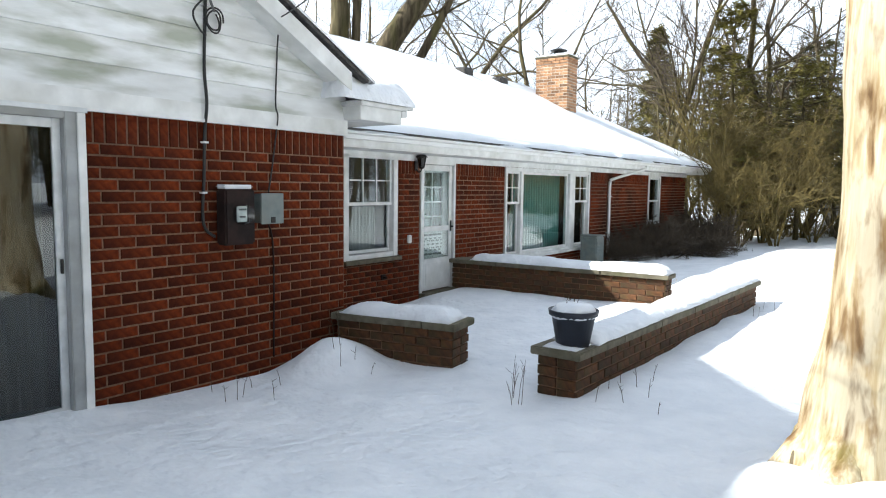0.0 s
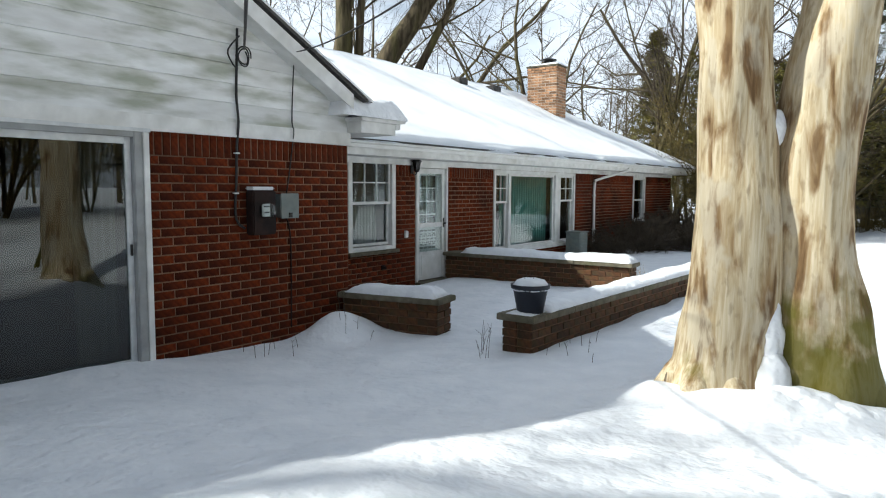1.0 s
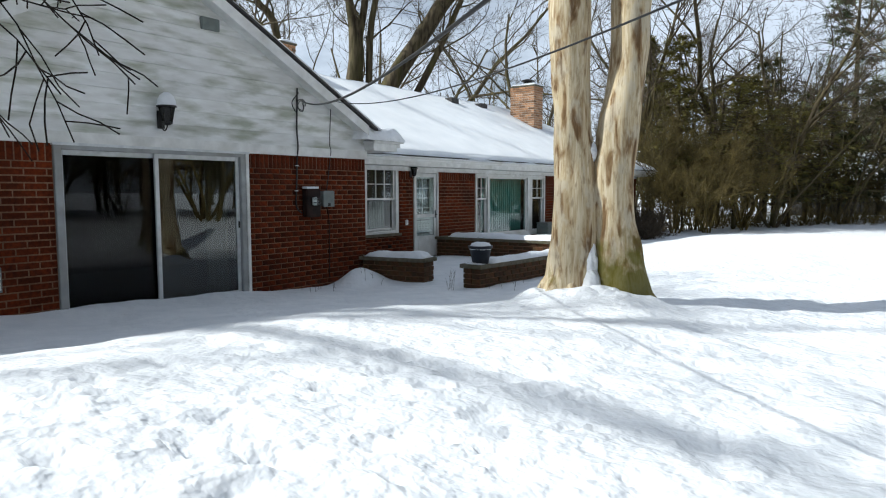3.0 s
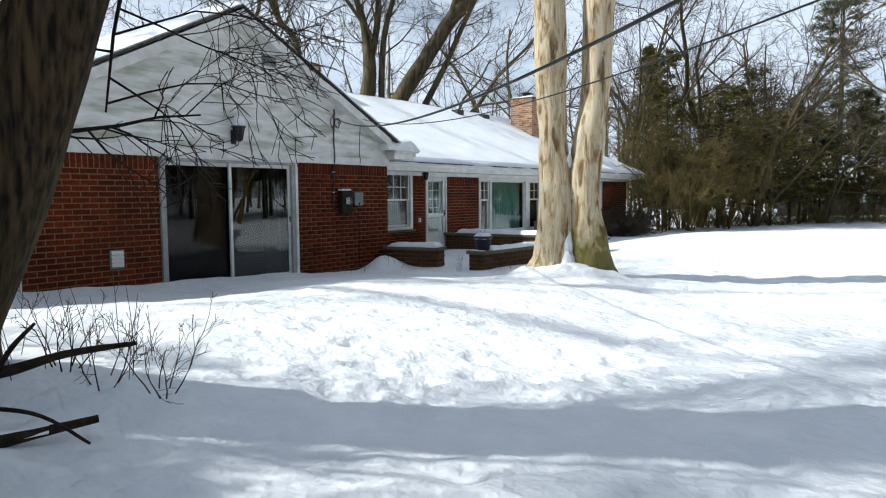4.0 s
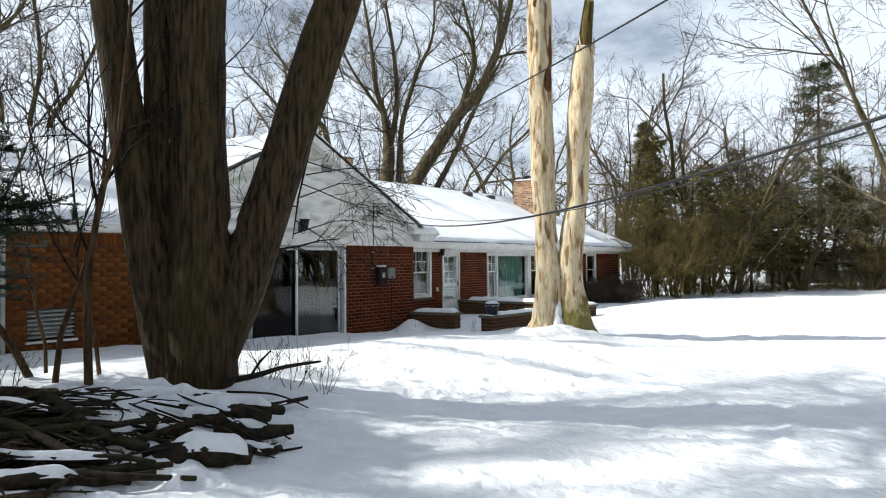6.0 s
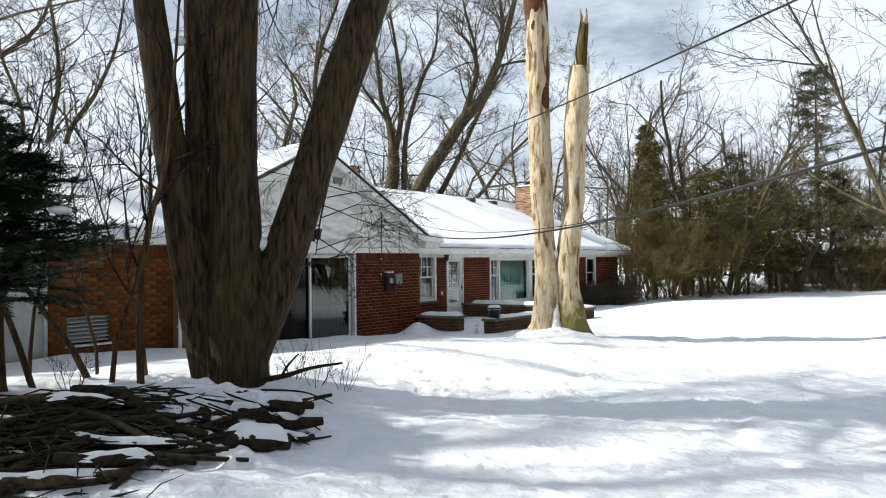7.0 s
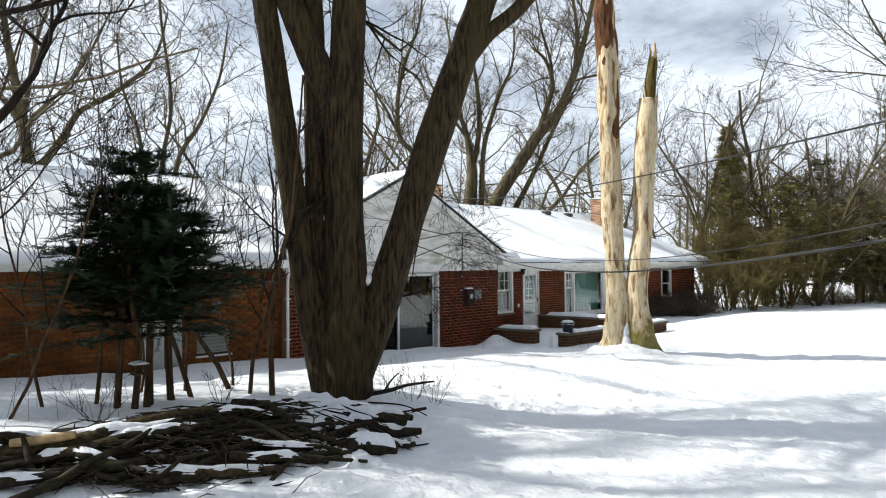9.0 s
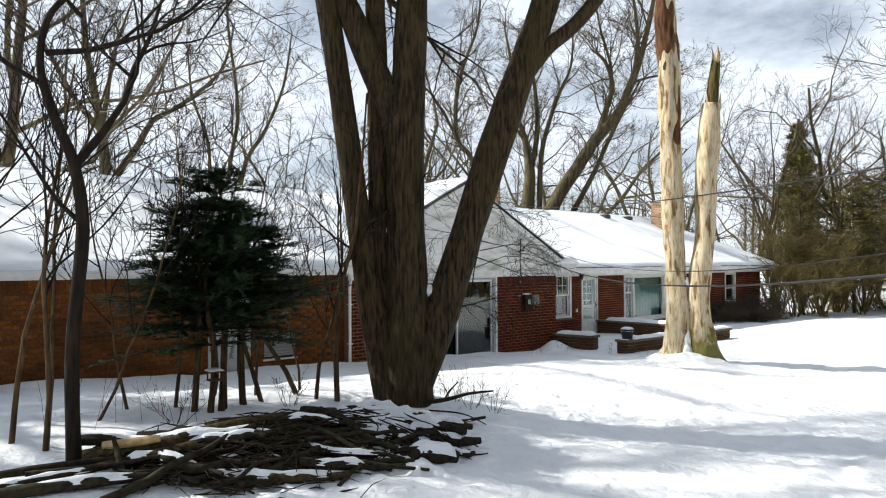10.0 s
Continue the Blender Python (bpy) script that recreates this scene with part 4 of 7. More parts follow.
def lantern(name, base, label, size=1.0, snow=False):
    """A black coach lantern on a wall that looks to +x."""
    x, y, z = base
    e = thing(name, label, "lantern", "wall lanterns", at=base)
    s = size
    bm = bmesh.new()
    box(bm, (0.0, -0.04 * s, 0.02 * s), (0.02, 0.04 * s, 0.20 * s), 0.004)
    part("back_plate", bm, BLACK_METAL, e)
    pts, rad = smooth_line([(0.01, 0, 0.06 * s), (0.06 * s, 0, 0.0), (0.11 * s, 0, 0.02 * s), (0.12 * s, 0, 0.06 * s)], [0.009] * 4)
    tube("arm", pts, rad, BLACK_METAL, e, 6)
    c = (0.12 * s, 0, 0.05 * s)
    bm = bmesh.new()
    lathe(bm, [(0.03 * s, 0), (0.055 * s, 0.02 * s), (0.055 * s, 0.03 * s), (0.05 * s, 0.035 * s)], c, 6)
    part("base_ring", bm, BLACK_METAL, e)
    bm = bmesh.new()
    lathe(bm, [(0.046 * s, 0.032 * s), (0.075 * s, 0.18 * s)], c, 6)
    g = part("lantern_glass", bm, SMOKED_GLASS, e)
    g.visible_shadow = False
    for k in range(6):
        a = 2 * math.pi * k / 6
        tube("glazing_bar", [(c[0] + 0.049 * s * math.cos(a), 0.049 * s * math.sin(a), c[2] + 0.03 * s), (c[0] + 0.078 * s * math.cos(a), 0.078 * s * math.sin(a), c[2] + 0.185 * s)], 0.005, BLACK_METAL, e, 5)
    bm = bmesh.new()
    lathe(bm, [(0.098 * s, 0.18 * s), (0.098 * s, 0.19 * s), (0.06 * s, 0.23 * s), (0.035 * s, 0.27 * s), (0.03 * s, 0.285 * s), (0.012 * s, 0.29 * s), (0.010 * s, 0.32 * s)], c, 12)
    part("lantern_roof", bm, BLACK_METAL, e)
    if snow:
        bm = bmesh.new()
        lathe(bm, [(0.095 * s, 0.192 * s), (0.085 * s, 0.25 * s), (0.06 * s, 0.30 * s), (0.025 * s, 0.325 * s)], c, 12)
        part("snow_cap", bm, SNOW, e, "lump of snow", True)
    return e


lantern("wall_lantern", (0.03, -3.96, 2.42), "black coach lantern on white siding capped with snow", 1.3, True)
lantern("wall_lantern", (MAIN_X + 0.01, 3.40, 1.92), "black coach lantern on brick beside the white door", 0.95)

meter = thing("electric_meter", "rusty dark meter housing on brick, snow on top", "meter", at=(0.02, -1.37, 1.20))
bm = bmesh.new()
box(bm, (0.0, -0.15, 0.0), (0.13, 0.15, 0.46), 0.015)
part("housing", bm, METER, meter)
bm = bmesh.new()
lathe(bm, [(0.085, 0), (0.085, 0.05), (0.075, 0.09), (0.05, 0.11)], (0, 0, 0), 20)
bmesh.ops.transform(bm, matrix=Matrix.Translation((0.13, 0.0, 0.25)) @ Matrix.Rotation(radians(90), 4, "Y"), verts=bm.verts)
part("meter_glass", bm, GLASS, meter, smooth=True)
bm = bmesh.new()
box(bm, (0.131, -0.05, 0.19), (0.150, 0.05, 0.32), 0.006)
dial = part("dial_plate", bm, DIAL, meter, "pale dial plate")
for k in range(4):
    boxes("mark", [((0.150, -0.035 + k * 0.019, 0.285), (0.153, -0.022 + k * 0.019, 0.30))], BLACK_METAL, dial)
boxes("mark", [((0.150, -0.03, 0.225), (0.153, 0.03, 0.24))], BLACK_METAL, dial)
bm = bmesh.new()
box(bm, (-0.01, -0.15, 0.46), (0.125, 0.14, 0.495), 0.016)
part("snow_cap", bm, SNOW, meter, "strip of snow")
cut = thing("switch_box", "grey steel switch box on brick beside the meter", "electrical box", at=(0.02, -1.02, 1.37))
bm = bmesh.new()
box(bm, (0.0, -0.12, 0.0), (0.10, 0.12, 0.25), 0.010)
part("box_body", bm, BOX_GREY, cut)
bm = bmesh.new()
box(bm, (0.10, -0.125, -0.01), (0.112, 0.125, 0.255), 0.004)
part("cover", bm, BOX_GREY, cut)
boxes("hasp", [((0.112, -0.02, 0.0), (0.125, 0.02, 0.05))], BLACK_METAL, cut)


def cable(name, pts, r, label, mat=CABLE, category="cable", group=""):
    p, rad = smooth_line(pts, [r] * len(pts), 5)
    return tagged(tube(name, p, rad, mat, None, 7), label, category, group)


cable("service_cable", [(0.05, -1.60, 3.25), (0.04, -1.60, 3.0), (0.045, -1.62, 2.6), (0.055, -1.61, 2.33), (0.035, -1.62, 2.1), (0.03, -1.63, 1.75), (0.03, -1.65, 1.45), (0.03, -1.62, 1.33), (0.05, -1.55, 1.27)], 0.013, "thick black service cable running down to the meter")
pts = []
for k in range(26):
    a = k * 0.55
    pts.append((0.06 + 0.012 * math.sin(k), -1.53 + (0.085 - 0.0015 * k) * math.cos(a), 2.98 + (0.11 - 0.002 * k) * math.sin(a)))
cable("cable_coil", pts, 0.007, "loose coil of black cable hanging on the siding")
cable("drop_cable", [(0.06, -1.58, 3.18), (0.06, -1.72, 3.02), (0.05, -1.66, 2.9), (0.05, -1.60, 2.86)], 0.008, "short twisted black cable tail on the siding")
cable("telephone_cable", [(0.10, -0.90, 3.16), (0.04, -0.88, 2.75), (0.045, -0.90, 2.40), (0.06, -0.89, 2.30), (0.025, -0.88, 2.15), (0.025, -0.93, 1.85), (0.03, -0.98, 1.62)], 0.007, "thin black cable running down the siding to the box")
cable("ground_wire", [(0.03, -0.99, 1.37), (0.02, -0.93, 1.2), (0.02, -0.92, 0.8), (0.02, -0.93, 0.15)], 0.008, "thin rusty wire running down the brick", METER)
for zz, yy in ((2.02, -1.62), (1.62, -1.64)):
    bm = bmesh.new()
    box(bm, (0.0, yy - 0.025, zz), (0.052, yy + 0.025, zz + 0.015), 0.003)
    tagged(part("cable_clamp", bm, GUTTER), "small pale metal clamp holding a cable", "clamp", "cable clamps")

bm = bmesh.new()
box(bm, (0.0, -3.31, 3.86), (0.07, -3.02, 4.03), 0.01)
gv1 = tagged(part("gable_vent", bm, BOX_GREY), "small grey metal vent hood on the siding", "vent")
bm = bmesh.new()
lathe(bm, [(0.17, 0), (0.17, 0.03), (0.13, 0.035), (0.12, 0.02)], (0, 0, 0), 24)
bmesh.ops.transform(bm, matrix=Matrix.Translation((0.02, -3.92, 4.37)) @ Matrix.Rotation(radians(90), 4, "Y"), verts=bm.verts)
round_vent = tagged(part("round_vent", bm, SIDING), "round white louvred vent near the gable peak", "vent")
for k in range(5):
    w = 0.11 * math.cos((k - 2) * 0.5)
    boxes("slat", [((0.03, -3.92 - w, 4.29 + k * 0.04), (0.052, -3.92 + w, 4.31 + k * 0.04))], SIDING, round_vent)

hood = thing("dryer_vent", "white exhaust hood low on the brick wall", "vent", at=(0.01, -6.05, 0.5))
boxes("plate", [((0, -0.11, 0), (0.02, 0.11, 0.28))], BOX_GREY, hood, bevel=0.004)
for k in range(4):
    mesh_object("flap", [(0.02, -0.09, 0.04 + k * 0.06), (0.02, 0.09, 0.04 + k * 0.06), (0.045, 0.09, 0.03 + k * 0.06), (0.045, -0.09, 0.03 + k * 0.06), (0.02, -0.09, 0.085 + k * 0.06), (0.02, 0.09, 0.085 + k * 0.06)], [(4, 5, 2, 3), (0, 3, 2, 1), (0, 4, 3), (1, 2, 5)], GUTTER, hood)

bm = bmesh.new()
box(bm, (MAIN_X, 3.20, 0.83), (MAIN_X + 0.045, 3.28, 0.95), 0.008)
tagged(part("outlet_cover", bm, GUTTER), "small white weatherproof outlet cover on brick", "outlet")
bm = bmesh.new()
box(bm, (MAIN_X, 2.58, 0.33), (MAIN_X + 0.03, 2.68, 0.40), 0.006)
box(bm, (MAIN_X + 0.03, 2.615, 0.35), (MAIN_X + 0.09, 2.645, 0.375), 0.004)
tagged(part("hose_tap", bm, METER), "small rusty hose tap low on the brick", "tap")


def downspout(name, pts, label, size=0.036):
    e = thing(name, label, "downspout", "downspouts", at=pts[-1])
    base = Vector(pts[-1])
    p, rad = smooth_line([Vector(q) - base for q in pts], [size] * len(pts), 4)
    tube("pipe", p, rad, GUTTER, e, 8)
    for zz in (0.5, 1.4):
        boxes("strap", [((-0.045, -0.05, zz), (0.04, 0.05, zz + 0.025))], GUTTER, e)
    return e


downspout("downspout", [(-1.08, 12.05, 2.28), (-1.12, 12.0, 2.18), (-1.60, 11.30, 1.95), (-1.68, 11.20, 1.80), (-1.68, 11.20, 1.0), (-1.68, 11.20, 0.10)], "white downspout with an elbow on the brick wall")
downspout("downspout", [(0.30, -7.55, 2.40), (0.25, -7.50, 2.32), (0.10, -7.42, 2.12), (0.045, -7.40, 2.0), (0.045, -7.40, 1.2), (0.045, -7.40, 0.22)], "white downspout at the corner of the gable wall")

ac = thing("utility_cabinet", "small grey metal cabinet standing below the picture window", "cabinet", at=(-1.30, 9.35, 0.02))
bm = bmesh.new()
box(bm, (-0.20, -0.22, 0.0), (0.18, 0.22, 0.62), 0.02)
part("cabinet_body", bm, BOX_GREY, ac)
boxes("cabinet_lid", [((-0.22, -0.24, 0.62), (0.20, 0.24, 0.65))], BOX_GREY, ac, bevel=0.008)
for k in range(6):
    boxes("louvre", [((0.18, -0.18, 0.12 + k * 0.07), (0.192, 0.18, 0.15 + k * 0.07))], BOX_GREY, ac)

# ---- planter walls by the terrace ----


def brick_block(length, height, depth, name="brick"):
    """A brick with drawn-in edges, lying along local y, its outer face on +x."""
    bm = bmesh.new()
    box(bm, (-depth, -length / 2, -height / 2), (0, length / 2, height / 2), 0)
    es = [e for e in bm.edges if all(v.co.x > -1e-6 for v in e.verts)]
    bmesh.ops.bevel(bm, geom=es, offset=0.004, segments=1, affect="EDGES")
    me = bpy.data.meshes.new(name)
    bmesh.ops.recalc_face_normals(bm, faces=bm.faces)
    bm.to_mesh(me)
    bm.free()
    return me


def lay(me, parent, m, mat_name="brick"):
    ob = new(mat_name, me)
    ob.parent = parent
    ob.matrix_local = m
    return ob


def snow_heap(name, parent, x0, x1, y0, y1, z, thick, seed, label=""):
    """A rounded cover of snow over a rectangle, in the parent's own axes."""
    nx_, ny_ = max(6, int((x1 - x0) / 0.05)), max(6, int((y1 - y0) / 0.07))
    v, f = [], []
    for j in range(ny_ + 1):
        for i in range(nx_ + 1):
            u, w = i / nx_, j / ny_
            x, y = x0 + (x1 - x0) * u, y0 + (y1 - y0) * w
            e = min(u * (x1 - x0), (1 - u) * (x1 - x0), w * (y1 - y0), (1 - w) * (y1 - y0))
            h = thick * math.sqrt(min(1.0, e / 0.11 + 0.02)) * (1 + 0.35 * nz(x, y, 2.0, seed) + 0.15 * nz(x, y, 7, seed))
            if e < 1e-6:
                x += 0.02 * nz(x, y, 5, seed + 2)
            v.append((x, y, z + max(0.004, h)))
    k = nx_ + 1
    for j in range(ny_):
        for i in range(nx_):
            f.append((j * k + i, j * k + i + 1, (j + 1) * k + i + 1, (j + 1) * k + i))
    ring = [i for i in range(k)] + [j * k + nx_ for j in range(1, ny_ + 1)] + [ny_ * k + i for i in range(nx_ - 1, -1, -1)] + [j * k for j in range(ny_ - 1, 0, -1)]
    n0 = len(v)
    v += [(v[i][0], v[i][1], z) for i in ring]
    f += [(ring[(i + 1) % len(ring)], ring[i], n0 + i, n0 + (i + 1) % len(ring)) for i in range(len(ring))]
    return mesh_object(name, v, f, SNOW, parent, True, label)


STRETCHER = brick_block(BRICK_LEN - JOINT, COURSE - JOINT, 0.09)
HALF = brick_block(BRICK_LEN / 2 - JOINT, COURSE - JOINT, 0.09)
STRETCHER.materials.append(OLD_BRICK)
HALF.materials.append(OLD_BRICK)


def planter_wall(origin, turn, length, width, top, courses, label, snow, seed, snow_from=0.0, snow_to=None):
    """A low brick wall with a stone coping; it runs along its own y from origin."""
    e = thing("planter_wall", label, "garden wall", "terrace walls", at=(origin[0], origin[1], 0))
    e.rotation_euler = (0, 0, radians(turn))
    rg = random.Random(seed)
    ztop = top - 0.065
    zbase = ztop - courses * COURSE
    boxes("core", [((0.012, 0.012, zbase - 0.1), (width - 0.012, length - 0.012, ztop))], MORTAR, e)
    for r in range(courses):
        z = zbase + (r + 0.5) * COURSE
        for side in (0, 1):
            y = 0.0
            if r % 2:
                y = -BRICK_LEN / 2
            while y < length - 0.03:
                s, t = max(y, 0), min(y + BRICK_LEN, length)
                me, c = (STRETCHER, (s + t) / 2) if t - s > 0.2 else (HALF, (s + t) / 2)
                if t - s > 0.08:
                    o = rg.uniform(-0.003, 0.006)
                    m = Matrix.Translation((width + o if side else -o, c, z)) @ (Matrix.Identity(4) if side else Matrix.Rotation(math.pi, 4, "Z"))
                    if t - s < 0.235 and me is STRETCHER:
                        m = m @ Matrix.Diagonal((1, (t - s - JOINT) / (BRICK_LEN - JOINT), 1, 1))
                    lay(me, e, m)
                y += BRICK_LEN
        for end in (0, 1):
            for k in range(2):
                if width < 0.3 and k:
                    continue
                ln = width / (2 if width >= 0.3 else 1)
                m = Matrix.Translation((ln * (k + 0.5), length + rg.uniform(0, 0.012) if end else -rg.uniform(0, 0.012), z)) @ Matrix.Rotation(radians(90 if end else -90), 4, "Z")
                m = m @ Matrix.Diagonal((1, (ln - JOINT) / (BRICK_LEN - JOINT), 1, 1))
                lay(STRETCHER, e, m)
    y = -0.05
    while y < length + 0.02:
        ln = min(rg.uniform(0.75, 1.0), length + 0.05 - y)
        if length + 0.05 - y - ln < 0.2:
            ln = length + 0.05 - y
        bm = bmesh.new()
        box(bm, (-0.045, y + 0.004, ztop), (width + 0.045, y + ln - 0.004, top), 0.008)
        for v in bm.verts:
            v.co += Vector((nz(v.co.x * 9, v.co.y * 9, 1.0, seed), 0, nz(v.co.y * 7, v.co.x * 5, 1.0, seed + 1))) * 0.004
        part("coping_stone", bm, STONE, e)
        y += ln
    tail = snow_to if snow_to is not None else length + 0.03
    snow_heap("snow_cover", e, -0.03, width + 0.03, snow_from, tail, top, snow, seed, "thick layer of snow on the coping")
    return e


planter_wall((0.06, 0.13), -80, 1.24, 0.36, 0.47, 5, "low brick terrace wall beside the gable corner, snow on top", 0.10, 1, 0.05, 1.22)
planter_wall((2.33, -0.26), -2.6, 5.35, 0.34, 0.47, 5, "long low brick terrace wall carrying a pot and snow", 0.07, 2, 0.28)
planter_wall((-1.70, 4.72), -87.5, 3.52, 0.33, 0.50, 5, "low brick terrace wall running out from the house", 0.11, 3, 0.35)

# pot on the wall end
POT_S = 1.14
pot = thing("flower_pot", "dark blue plastic flower pot full of snow", "plant pot", at=(2.55, -0.10, 0.472))
bm = bmesh.new()
lathe(bm, [(r * POT_S, z * POT_S) for r, z in ((0.10, 0), (0.112, 0.004), (0.15, 0.21), (0.168, 0.215), (0.172, 0.25), (0.160, 0.25), (0.150, 0.22), (0.145, 0.19))], (0, 0, 0), 28)
part("pot_body", bm, POT, pot, smooth=True)
bm = bmesh.new()
lathe(bm, [(r * POT_S, z * POT_S) for r, z in ((0.150, 0.20), (0.152, 0.245), (0.12, 0.285), (0.06, 0.30), (0.01, 0.30))], (0, 0, 0), 20)
for v in bm.verts:
    v.co.z += 0.012 * nz(v.co.x * 12, v.co.y * 12, 1.0, 4)
part("snow_cap", bm, SNOW, pot, "mound of snow", True)
rg = random.Random(3)
for k in range(5):
    x, y = rg.uniform(-0.07, 0.07), rg.uniform(-0.07, 0.07)
    h = rg.uniform(0.06, 0.16)
    tube("dead_stem", [(x, y, 0.27), (x + rg.uniform(-0.02, 0.02), y, 0.29 + h * 0.5), (x + rg.uniform(-0.05, 0.05), y + rg.uniform(-0.05, 0.05), 0.29 + h)], [0.004, 0.003, 0.002], TWIG, pot, 4)
snow_bit = snow_heap("snow_lump", None, 2.38, 2.66, -0.29, 0.0, 0.472, 0.03, 9)
tagged(snow_bit, "thin crust of snow round the pot", "snow")

# ---- bare double trunk ----
dead = thing("dead_tree", "tall barkless double-trunked dead tree, sunlit and mossy", "tree", at=(4.85, -1.0, 0.2))
o = Vector((4.85, -1.0, 0.2))


def trunk(name, pts, radii, mat, parent, origin, sides=20, wobble=0.12, flare=0.0, seed=0.0, steps=7, label=""):
    p, r = smooth_line([Vector(q) - origin for q in pts], radii, steps)
    v, f = tube_data(p, r, sides)
    out = []
    for i, q in enumerate(v):
        k = i // sides
        c = p[k]
        d = q - c
        a = math.atan2(d.y, d.x)
        w = q + origin
        s = 1 + wobble * noise.noise(Vector((w.x * 1.6 + seed, w.y * 1.6, w.z * 0.55))) + 0.35 * wobble * noise.noise(Vector((w.x * 7, w.y * 7 + seed, w.z * 1.2))) + 0.4 * wobble * noise.noise(Vector((w.x * 3.4, w.y * 3.4 - seed, w.z * 2.1)))
        if flare:
            s += flare * math.exp(-max(0.0, k / steps) * 2.2) * (0.55 + 0.45 * math.sin(a * 5 + seed * 3))
        out.append(c + d * s)
    return mesh_object(name, out, f, mat, parent, True, label)


trunk("trunk", [(4.52, -1.17, 0.0), (4.60, -1.14, 0.55), (4.66, -1.12, 1.2), (4.63, -1.13, 2.0), (4.55, -1.15, 3.2), (4.58, -1.16, 4.3), (4.55, -1.19, 5.5), (4.52, -1.20, 7.2), (4.49, -1.23, 9.0), (4.42, -1.26, 11.5), (4.40, -1.3, 13.2)],
      [0.34, 0.285, 0.26, 0.245, 0.25, 0.26, 0.25, 0.235, 0.21, 0.17, 0.13], DEAD_WOOD, dead, o, 44, 0.26, 0.34, 1.0, 14, label="pale left stem with brown rotten streaks")
trunk("trunk", [(5.20, -0.88, 0.0), (5.16, -0.90, 0.55), (5.08, -0.92, 1.2), (5.09, -0.92, 2.0), (5.20, -0.86, 3.2), (5.22, -0.83, 4.2), (5.30, -0.78, 5.4), (5.37, -0.74, 6.3)],
      [0.37, 0.30, 0.25, 0.24, 0.235, 0.25, 0.24, 0.19], MOSSY_WOOD, dead, o, 44, 0.26, 0.34, 2.3, 14, label="pale right stem, snapped at the top")
trunk("snag", [(5.36, -0.75, 6.1), (5.42, -0.71, 6.9), (5.46, -0.69, 7.3)], [0.15, 0.125, 0.09], SNAG_BARK, dead, o, 20, 0.25, 0, 4.0, label="mossy olive broken tip")
trunk("bark_sleeve", [(4.545, -1.185, 5.3), (4.55, -1.185, 6.0), (4.54, -1.20, 6.9), (4.54, -1.20, 7.6), (4.50, -1.23, 9.0), (4.43, -1.26, 11.5), (4.41, -1.3, 13.2)], [0.19, 0.225, 0.243, 0.252, 0.228, 0.185, 0.14], RED_BARK, dead, o, 40, 0.42, 0, 6.0, 14, label="reddish-brown bark left on the upper stem")
# roots that spread into the snow
for bx, by, a, reach, thick, mat_ in ((4.50, -1.20, 195, 0.42, 0.13, DEAD_WOOD), (4.54, -1.22, 262, 0.45, 0.14, DEAD_WOOD), (4.62, -1.18, 305, 0.42, 0.13, DEAD_WOOD), (4.45, -1.08, 130, 0.4, 0.12, DEAD_WOOD),
                                      (5.20, -0.92, 290, 0.42, 0.14, MOSSY_WOOD), (5.28, -0.88, 340, 0.44, 0.14, MOSSY_WOOD), (5.25, -0.78, 50, 0.42, 0.13, MOSSY_WOOD)):
    w = Vector((math.cos(radians(a)), math.sin(radians(a)), 0))
    c = Vector((bx, by, 0))
    trunk("root", [c + w * 0.06 + Vector((0, 0, 0.62)), c + w * 0.16 + Vector((0, 0, 0.40)), c + w * (reach * 0.72) + Vector((0, 0, 0.22)), c + w * (reach * 1.15) + Vector((0, 0, 0.04))], [thick * 0.6, thick * 0.9, thick * 0.75, thick * 0.5], mat_, dead, o, 16, 0.25, 0, a * 0.1, 6)
rg = random.Random(11)
for k in range(6):
    a = k * 1.05 + 0.3
    r = 0.07 if k % 2 else 0.17
    b = Vector((5.46, -0.69, 7.25)) if k % 2 else Vector((5.37, -0.74, 6.15))
    q = b + Vector((math.cos(a) * r, math.sin(a) * r, 0)) - o
    tube("splinter", [q, q + Vector((0.01, 0.01, 0.2)), q + Vector((0.02 * math.cos(a), 0.02 * math.sin(a), rg.uniform(0.3, 0.5)))], [0.045, 0.03, 0.004], CUT_WOOD if k % 2 else DEAD_WOOD, dead, 6)
# snow in the crotch
for cx, cy, cz, sx, sy, sz in ((4.89, -1.14, 1.24, 0.045, 0.06, 0.09), (4.94, -1.22, 0.42, 0.11, 0.12, 0.24), (4.92, -1.18, 0.68, 0.065, 0.09, 0.28), (4.90, -1.17, 0.92, 0.04, 0.07, 0.20), (5.12, -1.34, 0.32, 0.30, 0.20, 0.15), (4.87, -1.09, 2.08, 0.06, 0.08, 0.13)):
    bm = bmesh.new()
    bmesh.ops.create_icosphere(bm, subdivisions=4, radius=1.0, matrix=Matrix.LocRotScale(Vector((cx, cy, cz)) - o, None, (sx, sy, sz)))
    for v in bm.verts:
        v.co += noise.noise_vector(v.co * 8) * 0.022 + noise.noise_vector(v.co * 26) * 0.010
    part("snow_plug", bm, SNOW, dead, "snow caught between the stems", True)

# ---- trees ----


